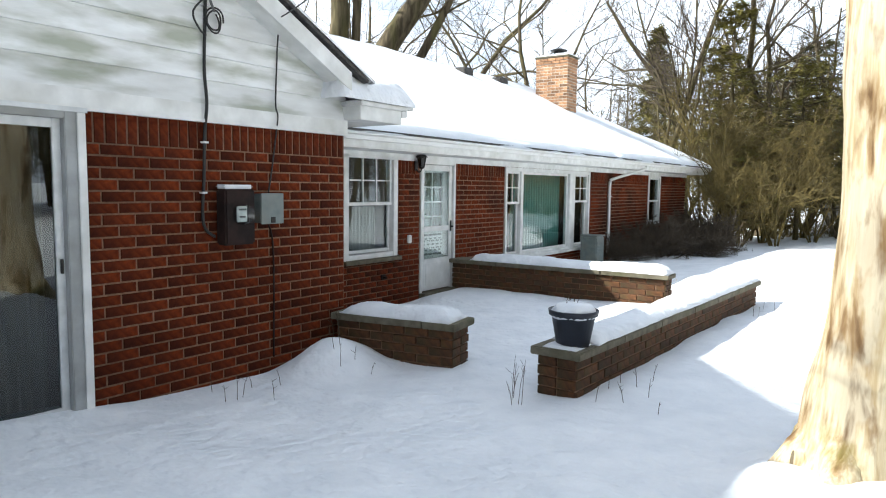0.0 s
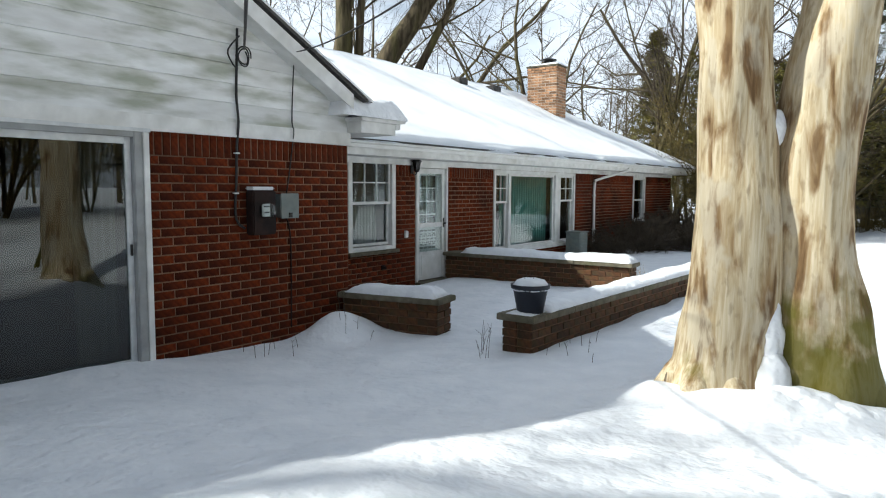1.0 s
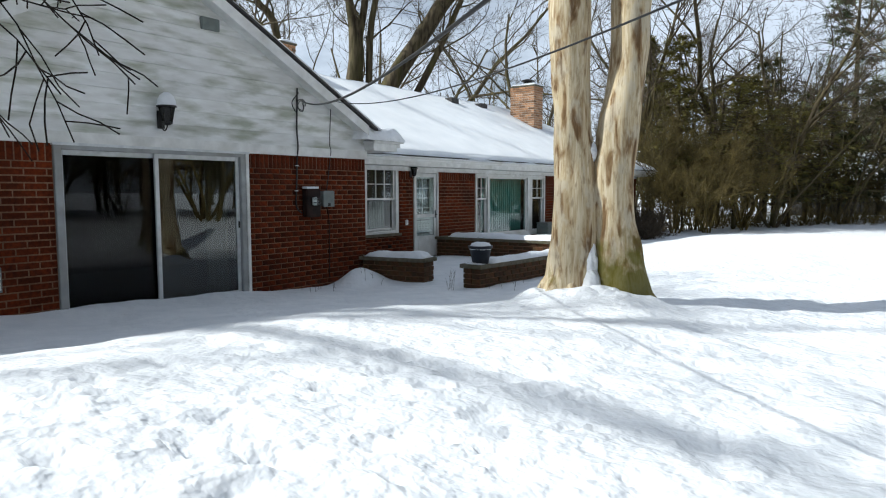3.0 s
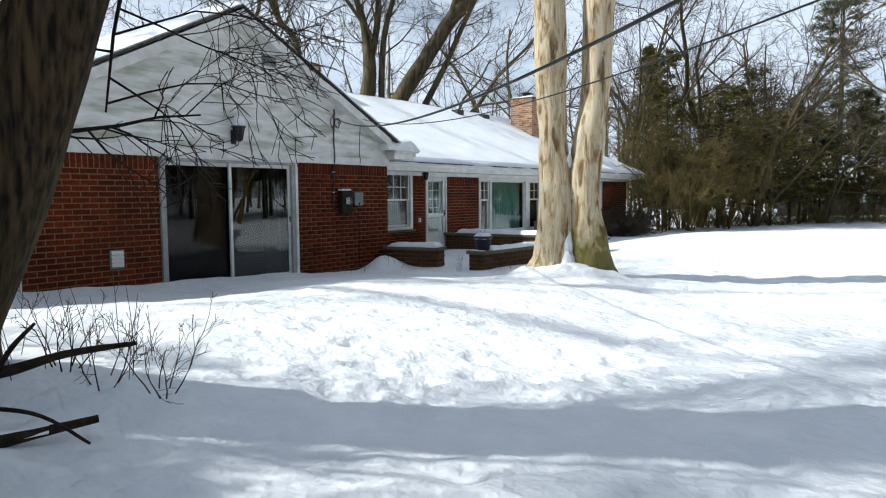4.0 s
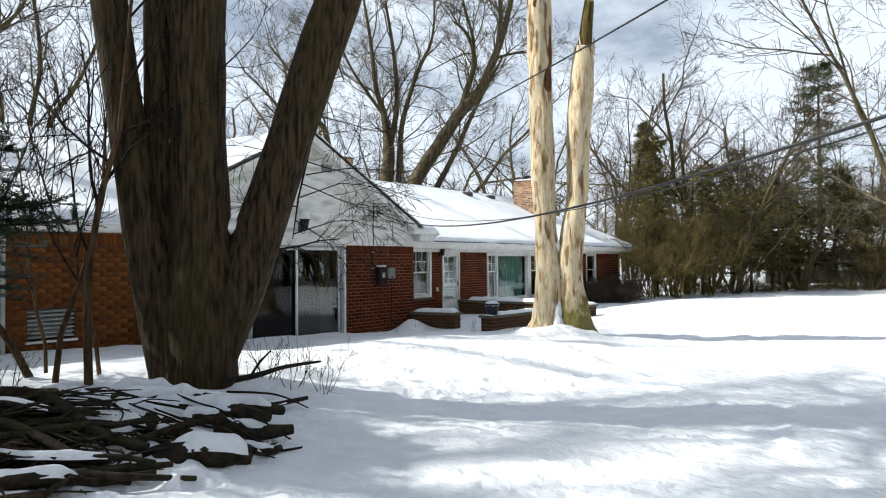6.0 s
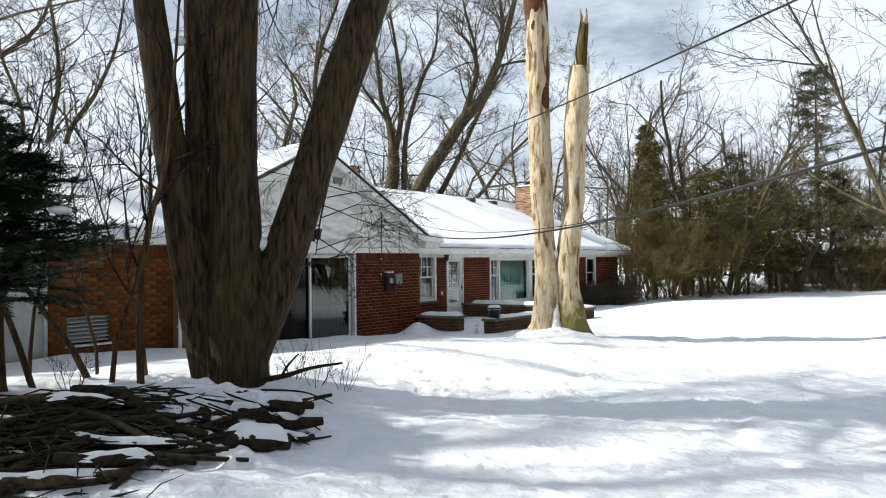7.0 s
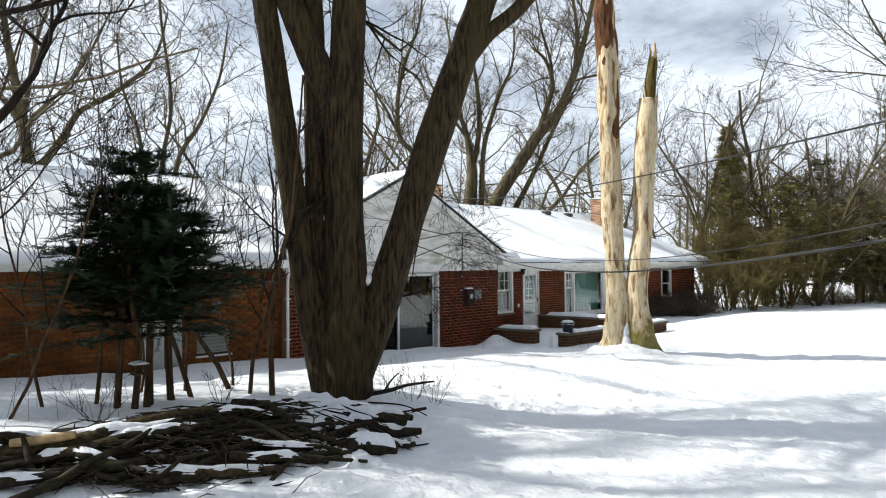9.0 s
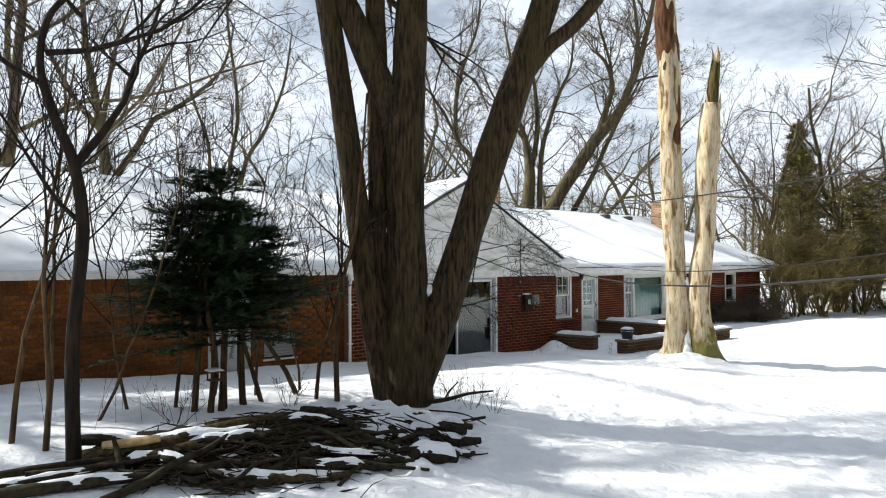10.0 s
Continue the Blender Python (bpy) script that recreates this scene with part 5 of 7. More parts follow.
def spread(rng_, start, way, length, radius, level, levels, segs, kids, up=0.1, bend=0.25, droop=0.0, angle=(25, 60), shrink=0.62, first=0.3):
    """Adds a branch and, on it, its own branches to segs: (points, radii, level)."""
    n = (7, 6, 5, 4, 3, 3)[level]
    p, d = Vector(start), Vector(way).normalized()
    pts, rad = [p.copy()], [radius]
    step = length / n
    for i in range(n):
        d = (d + Vector((rng_.gauss(0, bend), rng_.gauss(0, bend), rng_.gauss(0, bend) + up - droop)) * 0.5).normalized()
        p = p + d * step
        pts.append(p.copy())
        rad.append(radius * (1 - 0.72 * (i + 1) / n))
    segs.append((pts, rad, level))
    if level >= levels:
        return
    for k in range(kids[level]):
        t = first + (1 - first) * (k + rng_.random()) / kids[level]
        q = min(n - 1, int(t * n))
        f = t * n - q
        base = pts[q].lerp(pts[q + 1], min(1, f))
        axis = (pts[q + 1] - pts[q]).normalized()
        side = axis.cross(Vector((rng_.gauss(0, 1), rng_.gauss(0, 1), rng_.gauss(0, 1)))).normalized()
        a = radians(rng_.uniform(*angle))
        r = rad[q] * rng_.uniform(0.45, 0.68)
        spread(rng_, base, axis * math.cos(a) + side * math.sin(a), length * shrink * (1.15 - 0.6 * t) * rng_.uniform(0.75, 1.15), r, level + 1, levels, segs, kids, up, bend, droop, angle, shrink, 0.2)


def segs_mesh(name, segs, mat, parent, pick, least=0.0, origin=None, label=""):
    v, f = [], []
    for pts, rad, level in segs:
        if not pick(level):
            continue
        sides = (9, 6, 5, 3, 3, 3)[level]
        if origin is not None:
            pts = [p - origin for p in pts]
        tube_data(pts, [max(least, r) for r in rad], sides, v, f, cap=False)
    ob = mesh_object(name, v, f, mat, parent, True, label)
    return tagged(ob, kind="stuff") if name in ("branchwork", "crown") else ob


def bare_tree(label, seed, height, radius, stems=1, levels=4, kids=(9, 6, 5, 4, 0), lean=(0, 0, 1), mat=None, twig=None, at=(0, 0, 0), group="", up=0.16, spread_=0.35, angle=(22, 55), least=0.006, bend=0.25, shrink=0.58, first=0.3):
    rg_ = random.Random(seed)
    e = thing("bare_tree", label, "tree", group, at=at)
    segs = []
    for s in range(stems):
        a = 2 * math.pi * (s + rg_.random() * 0.6) / max(1, stems)
        way = Vector(lean) + (Vector((math.cos(a), math.sin(a), 0)) * spread_ if stems > 1 else Vector((0, 0, 0)))
        spread(rg_, (0.35 * radius * math.cos(a) * (stems > 1), 0.35 * radius * math.sin(a) * (stems > 1), -0.3), way, height * rg_.uniform(0.85, 1.05), radius * (0.7 if stems > 1 else 1), 0, levels, segs, kids, up, bend, 0, angle, shrink, first)
    segs_mesh("trunk", segs, mat or GREY_BARK, e, lambda q: q == 0)
    segs_mesh("branchwork", segs, mat or GREY_BARK, e, lambda q: q == 1, 0.01)
    segs_mesh("crown", segs, twig or TWIG, e, lambda q: q > 1, least)
    return e


# the big maple
maple = thing("maple_tree", "huge dark maple dividing into four thick stems", "tree", at=(5.4, -10.0, 0.4))
mo = Vector((5.4, -10.0, 0.4))
MAPLE_STEMS = [
    ([(5.40, -10.0, 0.1), (5.40, -10.0, 0.7), (5.40, -10.0, 1.4), (5.42, -9.98, 2.1), (5.41, -9.99, 3.2), (5.41, -9.99, 4.2), (5.45, -9.93, 5.6), (5.50, -9.86, 7.2), (5.6, -9.7, 9.5), (5.5, -9.6, 12.0)], [0.43, 0.385, 0.365, 0.31, 0.285, 0.275, 0.25, 0.22, 0.17, 0.09], 0.22),
    ([(5.46, -9.92, 0.8), (5.60, -9.74, 1.35), (5.76, -9.53, 2.05), (5.95, -9.30, 2.95), (6.24, -8.93, 4.36), (6.50, -8.58, 5.6), (6.72, -8.3, 6.6), (7.1, -7.8, 8.6), (7.3, -7.4, 11.0)], [0.28, 0.27, 0.255, 0.25, 0.24, 0.23, 0.20, 0.15, 0.08], 0.0),
    ([(5.30, -10.12, 0.5), (5.16, -10.30, 1.5), (5.04, -10.46, 2.6), (4.93, -10.6, 3.94), (4.82, -10.74, 5.17), (4.71, -10.88, 6.4), (4.5, -11.1, 8.5), (4.3, -11.3, 11.0)], [0.29, 0.225, 0.18, 0.17, 0.165, 0.155, 0.13, 0.07], 0.0),
    ([(5.22, -10.06, 1.3), (5.06, -10.16, 2.4), (5.02, -10.20, 4.2), (5.02, -10.21, 5.6), (5.0, -10.22, 6.8), (4.9, -10.0, 9.0), (4.7, -9.8, 11.0)], [0.24, 0.17, 0.155, 0.15, 0.145, 0.12, 0.06], 0.0),
    ([(5.42, -10.02, 3.9), (5.34, -10.12, 4.7), (5.14, -10.36, 5.4), (4.95, -10.58, 6.1), (4.74, -10.85, 6.9), (4.4, -11.4, 8.6), (4.2, -11.9, 10.4)], [0.24, 0.22, 0.20, 0.18, 0.16, 0.11, 0.05], 0.0),
    ([(6.47, -8.62, 5.3), (6.70, -8.33, 5.75), (6.95, -8.0, 6.1), (7.22, -7.68, 6.6), (7.9, -7.0, 7.9), (8.6, -6.3, 9.2)], [0.14, 0.12, 0.11, 0.10, 0.07, 0.03], 0.0)]
msegs = []
rg = random.Random(21)
for i, (pts, rad, fl) in enumerate(MAPLE_STEMS):
    trunk("stem", pts, rad, MAPLE_BARK, maple, mo, 22, 0.10, fl, 1.3 * i, 6)
    for k in range(20):
        j = rg.randrange(max(2, len(pts) - 4), len(pts))
        b = Vector(pts[j])
        if b.z < 6.8:
            continue
        spread(rg, b, (rg.gauss(0, 1), rg.gauss(0, 1), 0.5), rg.uniform(2.4, 4.8), min(0.07, rad[j] * 0.5), 1, 4, msegs, (0, 8, 6, 3, 0), 0.06, 0.3)
# the low branch with fine twigs that hangs before the gable
low = [(6.20, -8.95, 4.2), (6.10, -8.9, 3.7), (5.98, -9.0, 3.0), (5.90, -9.08, 2.5), (5.85, -9.12, 2.05)]
msegs.append(([Vector(q) for q in low], [0.022, 0.018, 0.014, 0.011, 0.006], 2))
hang = []
for b, way, ln in (((5.92, -9.08, 2.5), (0.35, 0.75, 0.30), 1.2), ((5.95, -9.02, 2.75), (0.55, 0.80, 0.05), 1.25), ((6.0, -9.0, 3.0), (-0.7, -0.6, 0.05), 1.2), ((6.05, -8.92, 3.4), (0.3, 0.8, 0.2), 1.1), ((5.88, -9.1, 2.25), (0.2, 0.6, -0.1), 0.9),
                   ((6.1, -8.9, 3.6), (-0.5, 0.7, 0.1), 1.2), ((5.95, -9.0, 2.9), (0.1, 0.8, -0.1), 1.2), ((5.86, -9.12, 2.1), (0.5, 0.8, 0.12), 1.2), ((5.9, -9.1, 2.4), (-0.8, -0.3, 0.2), 1.1), ((5.97, -9.0, 2.95), (-0.4, 0.6, 0.4), 1.2), ((5.93, -9.05, 2.65), (0.1, 0.9, -0.25), 1.1)):
    spread(rg, b, way, ln, 0.008, 2, 4, hang, (0, 0, 9, 5, 0), -0.03, 0.32, 0.03, (25, 60), 0.6)
msegs += [q for q in hang if max(p.y for p in q[0]) < -7.75]
for b, way, ln in (((5.05, -10.45, 2.7), (-0.7, -0.5, 0.3), 1.6), ((5.55, -9.7, 1.9), (0.5, 0.9, 0.1), 1.2)):
    spread(rg, b, way, ln, 0.02, 2, 4, msegs, (0, 0, 8, 5, 0), 0.0, 0.30, 0.05)
segs_mesh("branchwork", msegs, MAPLE_BARK, maple, lambda q: q == 1, 0.008, mo)
segs_mesh("crown", msegs, DARK_BARK, maple, lambda q: q > 1, 0.0028, mo)
for cx, cy, cz, sx, sy, sz in ((5.58, -9.74, 2.16, 0.13, 0.12, 0.10), (5.36, -10.13, 5.06, 0.12, 0.09, 0.05), (5.06, -10.45, 4.52, 0.07, 0.07, 0.05), (5.22, -10.12, 3.05, 0.05, 0.06, 0.08)):
    bm = bmesh.new()
    bmesh.ops.create_icosphere(bm, subdivisions=3, radius=1.0, matrix=Matrix.LocRotScale(Vector((cx, cy, cz)) - mo, None, (sx, sy, sz)))
    for v in bm.verts:
        v.co += noise.noise_vector(v.co * 8) * 0.03
    part("snow_plug", bm, SNOW, maple, "snow caught between the stems", True)

# ---- saplings, conifer, log pile near the maple ----
rg = random.Random(31)
SAPLINGS = [(5.00, -14.82, 0.030, 4.2, (0.05, 0.05, 1)), (5.46, -14.60, 0.032, 4.0, (-0.1, -0.12, 1)), (4.63, -12.09, 0.028, 3.4, (0.0, 0.05, 1)),
            (4.45, -11.76, 0.035, 3.8, (0.03, 0.0, 1)), (4.24, -11.10, 0.040, 3.0, (-0.15, -0.25, 1)), (4.79, -11.12, 0.030, 3.6, (0.02, 0.1, 1)), (5.00, -10.90, 0.042, 4.4, (0.0, 0.12, 1)),
            (4.05, -13.4, 0.022, 3.0, (0.0, -0.1, 1)), (4.6, -13.9, 0.022, 3.2, (0.1, 0.1, 1)), (4.9, -15.6, 0.03, 4.2, (0.0, 0.05, 1)), (3.4, -12.0, 0.02, 2.4, (0.1, 0, 1)),
            (3.9, -11.6, 0.024, 3.0, (-0.1, 0.1, 1)), (3.6, -10.7, 0.022, 2.6, (0.05, -0.15, 1)), (4.3, -12.9, 0.026, 3.4, (0.05, 0.15, 1)), (4.4, -10.5, 0.024, 2.6, (0.0, -0.2, 1)), (5.3, -15.3, 0.026, 3.6, (0.05, -0.1, 1)), (4.5, -14.4, 0.03, 3.8, (-0.05, 0.1, 1))]
for x, y, r, h, way in SAPLINGS:
    e = thing("sapling", "thin bare sapling standing in snow", "tree", "saplings", at=(x, y, ground_z(x, y) - 0.05))
    segs = []
    spread(rg, (0, 0, 0), way, h, r, 0, 3, segs, (7, 5, 4, 0), 0.12, 0.22, 0, (20, 50), 0.5, 0.35)
    segs_mesh("trunk", segs, SAPLING_BARK, e, lambda q: q == 0)
    segs_mesh("crown", segs, DARK_BARK, e, lambda q: q > 0, 0.0035)

young = thing("young_tree", "slender dark crooked tree with spreading bare branches", "tree", at=(5.89, -14.43, 0.45))
yo = Vector((5.89, -14.43, 0.45))
ysegs = []
ypts, yrad = smooth_line([(5.89, -14.43, 0.3), (5.89, -14.46, 1.2), (5.88, -14.45, 1.9), (5.90, -14.38, 2.9), (5.89, -14.46, 3.55), (5.84, -14.62, 4.0), (5.82, -14.74, 4.5), (5.85, -14.65, 5.0), (5.95, -14.3, 5.4)], [0.08, 0.068, 0.064, 0.06, 0.054, 0.046, 0.04, 0.032, 0.02], 5)
tube("trunk", [p - yo for p in ypts], yrad, DARK_BARK, young, 10, wobble=0.2)
for b, way, ln, r in (((5.89, -14.44, 3.55), (0.1, 0.8, 0.55), 2.4, 0.045), ((5.82, -14.72, 4.3), (-0.1, -0.6, 0.5), 1.8, 0.03), ((5.83, -14.70, 4.6), (0.2, 0.9, 0.35), 2.2, 0.035), ((5.9, -14.4, 5.0), (0, -0.5, 0.6), 1.5, 0.025), ((5.95, -14.3, 5.4), (0.1, 0.7, 0.3), 2.0, 0.025), ((5.9, -14.42, 3.0), (-0.5, -0.7, 0.5), 1.6, 0.025)):
    spread(rg, b, way, ln, r, 1, 4, ysegs, (0, 7, 5, 3, 0), 0.10, 0.35)
segs_mesh("branchwork", ysegs, DARK_BARK, young, lambda q: q == 1, 0.006, yo)
segs_mesh("crown", ysegs, DARK_BARK, young, lambda q: q > 1, 0.0035, yo)


def needle_twig(v, f, base, way, length, rng_, count=18, size=0.03):
    """A twig set with flat needles on both sides."""
    d = way.normalized()
    side = d.cross(Vector((0, 0, 1)))
    side = side.normalized() if side.length > 0.05 else Vector((1, 0, 0))
    lift = side.cross(d)
    for k in range(count):
        t = (k + 0.5) / count
        c = base + d * length * t
        s = (1 if k % 2 else -1)
        w = (side * s * rng_.uniform(0.7, 1.0) + d * rng_.uniform(0.3, 0.7) + lift * rng_.uniform(-0.35, 0.35)).normalized() * size * rng_.uniform(0.8, 1.3)
        x = d * size * 0.22
        n0 = len(v)
        v += [c - x, c + x, c + w]
        f.append((n0, n0 + 1, n0 + 2))


yew = thing("yew_tree", "dark green many-stemmed yew with bare lower stems", "tree", at=(4.7, -12.4, 0.5))
yv, yf = [], []
wsegs = []
for k, (dx, dy) in enumerate(((0.06, -0.45), (0.0, -0.08), (-0.1, 0.3), (0.15, -0.3), (-0.15, 0.05))):
    h = (2.9, 3.3, 2.6, 2.5, 2.9)[k]
    pts = [Vector((dx, dy, -0.1)), Vector((dx * 0.8 + rg.uniform(-0.05, 0.05), dy + rg.uniform(-0.05, 0.1), h * 0.35)), Vector((dx * 0.8 + rg.uniform(-0.1, 0.1), dy + rg.uniform(-0.1, 0.15), h * 0.7)), Vector((dx, dy + rg.uniform(-0.1, 0.1), h))]
    p, r = smooth_line(pts, [0.05, 0.04, 0.028, 0.008], 5)
    tube("stem", p, r, SAPLING_BARK, yew, 7, wobble=0.15)
    for j in range(66):
        t = 0.40 + 0.60 * j / 66
        b = p[min(len(p) - 1, int(t * (len(p) - 1)))]
        a = rg.uniform(0, 2 * math.pi)
        ln = (2.15 - 1.8 * t) * rg.uniform(0.5, 1.2)
        way = Vector((math.cos(a) * 0.7, math.sin(a) * 1.1, rg.uniform(-0.05, 0.35))).normalized()
        bp = [b, b + way * ln * 0.5 + Vector((0, 0, 0.02)), b + way * ln + Vector((0, 0, -0.06 * ln))]
        wsegs.append((bp, [0.010, 0.006, 0.003], 3))
        for q in range(24):
            s = 0.10 + 0.90 * q / 24
            c = bp[0].lerp(bp[1], s * 2) if s < 0.5 else bp[1].lerp(bp[2], s * 2 - 1)
            w = (way + Vector((rg.gauss(0, 0.6), rg.gauss(0, 0.6), rg.gauss(0.0, 0.16)))).normalized()
            needle_twig(yv, yf, c, w, rg.uniform(0.12, 0.26) * (1.35 - 0.5 * s), rg, 18, 0.052)
segs_mesh("branchwork", wsegs, DARK_BARK, yew, lambda q: True, 0.003)
mesh_object("foliage", yv, yf, NEEDLE, yew)
for dx, dy, z, s in ((0.55, 0.55, 1.98, 0.07), (-0.1, -0.7, 1.75, 0.05), (0.35, 0.1, 1.6, 0.05), (0.2, 0.75, 1.42, 0.04)):
    bm = bmesh.new()
    bmesh.ops.create_icosphere(bm, subdivisions=2, radius=1, matrix=Matrix.LocRotScale((dx, dy, z), None, (s * 1.3, s * 1.6, s * 0.6)))
    part("snow_clump", bm, SNOW, yew, "small clump of snow", True)

# small feeder hung from a stem
feeder = thing("bird_feeder", "small hanging bird feeder capped with snow", "bird feeder", at=(4.98, -12.67, 1.13))
boxes("tray", [((-0.07, -0.07, 0), (0.07, 0.07, 0.02))], SAPLING_BARK, feeder)
for px_, py_ in ((-0.06, -0.06), (0.06, -0.06), (-0.06, 0.06), (0.06, 0.06)):
    boxes("post", [((px_ - 0.008, py_ - 0.008, 0.02), (px_ + 0.008, py_ + 0.008, 0.11))], SAPLING_BARK, feeder)
boxes("feeder_roof", [((-0.09, -0.09, 0.11), (0.09, 0.09, 0.125))], SAPLING_BARK, feeder)
snow_heap("snow_cap", feeder, -0.09, 0.09, -0.09, 0.09, 0.125, 0.04, 15, "cap of snow")
tube("wire", [(0, 0, 0.12), (-0.1, 0.05, 0.5), (-0.2, 0.1, 0.95)], 0.003, CABLE, feeder, 4)

# log pile: an object for each log, snow lying on many
rg = random.Random(77)


def log(pts, r0, r1, label, snow=0.0, tip=False, mat=None):
    a = Vector(pts[0])
    e = thing("log", label, "log", "log pile", at=a)
    p, r = smooth_line([Vector(q) - a for q in pts], [(r0 + (r1 - r0) * i / (len(pts) - 1)) * (0.8 if i in (0, len(pts) - 1) else 1.0) for i in range(len(pts))], 7)
    v, f = tube_data(p, r, 10 if r0 > 0.03 else 6, wobble=0.22, cap=False)
    mesh_object("bark", v, f, mat or LOG_BARK, e, True)
    for end, rr in ((0, r[0]), (-1, r[-1])):
        d = (p[1] - p[0]).normalized() * -1 if end == 0 else (p[-1] - p[-2]).normalized()
        bm = bmesh.new()
        bmesh.ops.create_circle(bm, cap_ends=True, segments=10, radius=rr * 0.96, matrix=Matrix.Translation(p[end] + d * 0.003) @ d.to_track_quat("Z", "Y").to_matrix().to_4x4())
        part("cut_end", bm, CUT_WOOD if tip else LOG_BARK, e, "pale cut end" if tip else "")
    if snow:
        n = len(p)
        i0, i1 = int(n * rg.uniform(0.0, 0.3)), int(n * rg.uniform(0.65, 1.0))
        v, f = [], []
        rows = 9
        for i in range(i0, max(i0 + 3, i1)):
            i = min(i, n - 1)
            q = p[i]
            d = (p[min(i + 1, n - 1)] - p[max(i - 1, 0)]).normalized()
            s = d.cross(Vector((0, 0, 1))).normalized()
            edge = min(1.0, (i - i0 + 0.2) / 4.0, (max(i0 + 2, i1 - 1) - i + 0.2) / 4.0) * (0.95 + 0.6 * nz(q.x + a.x, q.y + a.y, 6.0, 3.0))
            for k in range(rows):
                w = (k / (rows - 1) - 0.5) * 2
                hgt = r[i] * math.sqrt(max(0.0, 1 - (w * 0.85) ** 2)) + snow * edge * math.sqrt(max(0, 1 - w * w)) * (1 + 0.5 * nz(q.x + a.x + 0.1 * w, q.y + a.y, 9.0)) - 0.02 * abs(w)
                v.append(q + s * (w * (r[i] * 0.9 + 0.35 * snow) * (0.85 + 0.55 * nz(q.x + a.x, q.y + a.y, 10.0, round(w)))) + Vector((0, 0, hgt)))
        m_ = len(v) // rows
        for i in range(m_ - 1):
            for k in range(rows - 1):
                f.append((i * rows + k, i * rows + k + 1, (i + 1) * rows + k + 1, (i + 1) * rows + k))
        mesh_object("snow_cover", v, f, SNOW, e, True, "ridge of snow")
    return e


def along_pile(x, y):
    """Place along and across the heap."""
    return (x - 6.65) * 0.25 + (y + 12.3) * 0.97, (x - 6.65) * 0.97 - (y + 12.3) * 0.25


def pile_z(x, y):
    """Height of the heap's top over the ground."""
    s, w = along_pile(x, y)
    u = s / 2.5
    edge = 1 - smoothstep(-0.25, 0.15, (x - 7.43) * 0.85 + (y + 10.86) * 0.53)
    return 0.33 * max(0.0, 1 - u * u) * max(0.0, 1 - ((w + 0.15) / 1.0) ** 2) * edge


def strewn(s, w, ln, r, lean, lift, snow, label):
    """A log lying at a place along and across the heap."""
    x, y = 6.65 + 0.25 * s + 0.97 * w, -12.3 + 0.97 * s - 0.25 * w
    d = Vector((math.cos(radians(lean)), math.sin(radians(lean)), 0))
    pts, tilt = [], rg.gauss(0, 0.05)
    for t in (-0.5, -0.25, 0.0, 0.25, 0.5):
        q = Vector((x, y, 0)) + d * ln * t + Vector((rg.gauss(0, 0.04), rg.gauss(0, 0.04), 0))
        q.z = ground_z(q.x, q.y) + pile_z(q.x, q.y) * lift + r * 0.8 + tilt * t * ln + rg.gauss(0, 0.015)
        pts.append(q)
    log(pts, r, r * rg.uniform(0.4, 0.9), label, snow)


for k in range(150):       # the dark tangle
    r = rg.choice((0.008, 0.010, 0.012, 0.016, 0.020, 0.028, 0.036, 0.046)) if k % 8 else 0.058
    strewn(rg.uniform(-1.7, 0.45), max(-0.45, min(0.62, rg.gauss(0.08, 0.28))), rg.uniform(0.5, 1.4), r, 66 - rg.gauss(0, 20), rg.uniform(0.1, 0.95),
           rg.choice((0, 0, 0.025)) if r > 0.03 else 0, "dark wet log in the pile" if r > 0.03 else "thin dark stick in the pile")
# thicker logs under snow towards the maple: two ends, radius, snow
HEAVY = [((6.22, -10.94, 0.60), (7.30, -10.60, 0.53), 0.055, 0.05), ((6.14, -12.15, 0.62), (6.42, -11.30, 0.62), 0.065, 0.05), ((6.40, -12.30, 0.52), (6.94, -11.45, 0.53), 0.075, 0.04),
         ((6.46, -11.28, 0.60), (7.04, -11.17, 0.53), 0.055, 0.04), ((6.74, -10.98, 0.56), (7.09, -10.82, 0.52), 0.042, 0.04), ((6.98, -10.90, 0.45), (7.37, -10.43, 0.42), 0.052, 0.045),
         ((6.95, -12.15, 0.47), (7.23, -11.03, 0.60), 0.024, 0.0), ((6.95, -11.42, 0.50), (7.12, -11.15, 0.50), 0.045, 0.04), ((7.37, -10.93, 0.38), (7.52, -10.67, 0.35), 0.030, 0.03),
         ((6.80, -12.15, 0.40), (7.28, -11.58, 0.38), 0.050, 0.03), ((6.55, -11.80, 0.58), (7.00, -11.33, 0.55), 0.050, 0.05)]
HEAVY += [((6.10, -11.70, 0.68), (6.28, -11.22, 0.66), 0.050, 0.06), ((6.55, -10.75, 0.58), (6.98, -10.20, 0.48), 0.042, 0.05), ((6.00, -11.35, 0.66), (6.50, -10.55, 0.58), 0.050, 0.06), ((5.70, -11.30, 0.66), (6.05, -10.60, 0.62), 0.045, 0.06)]
for p0, p1, r, snow_ in HEAVY:
    a_, b_ = Vector(p0), Vector(p1)
    log([a_.lerp(b_, t) + Vector((rg.gauss(0, 0.02), rg.gauss(0, 0.02), 0.035 + rg.gauss(0, 0.012))) for t in (0, 0.25, 0.5, 0.75, 1)], r * 1.2, r * rg.uniform(0.9, 1.15), "dark log carrying a thick ridge of snow" if snow_ else "long thin stick lying across the snowy logs", snow_)
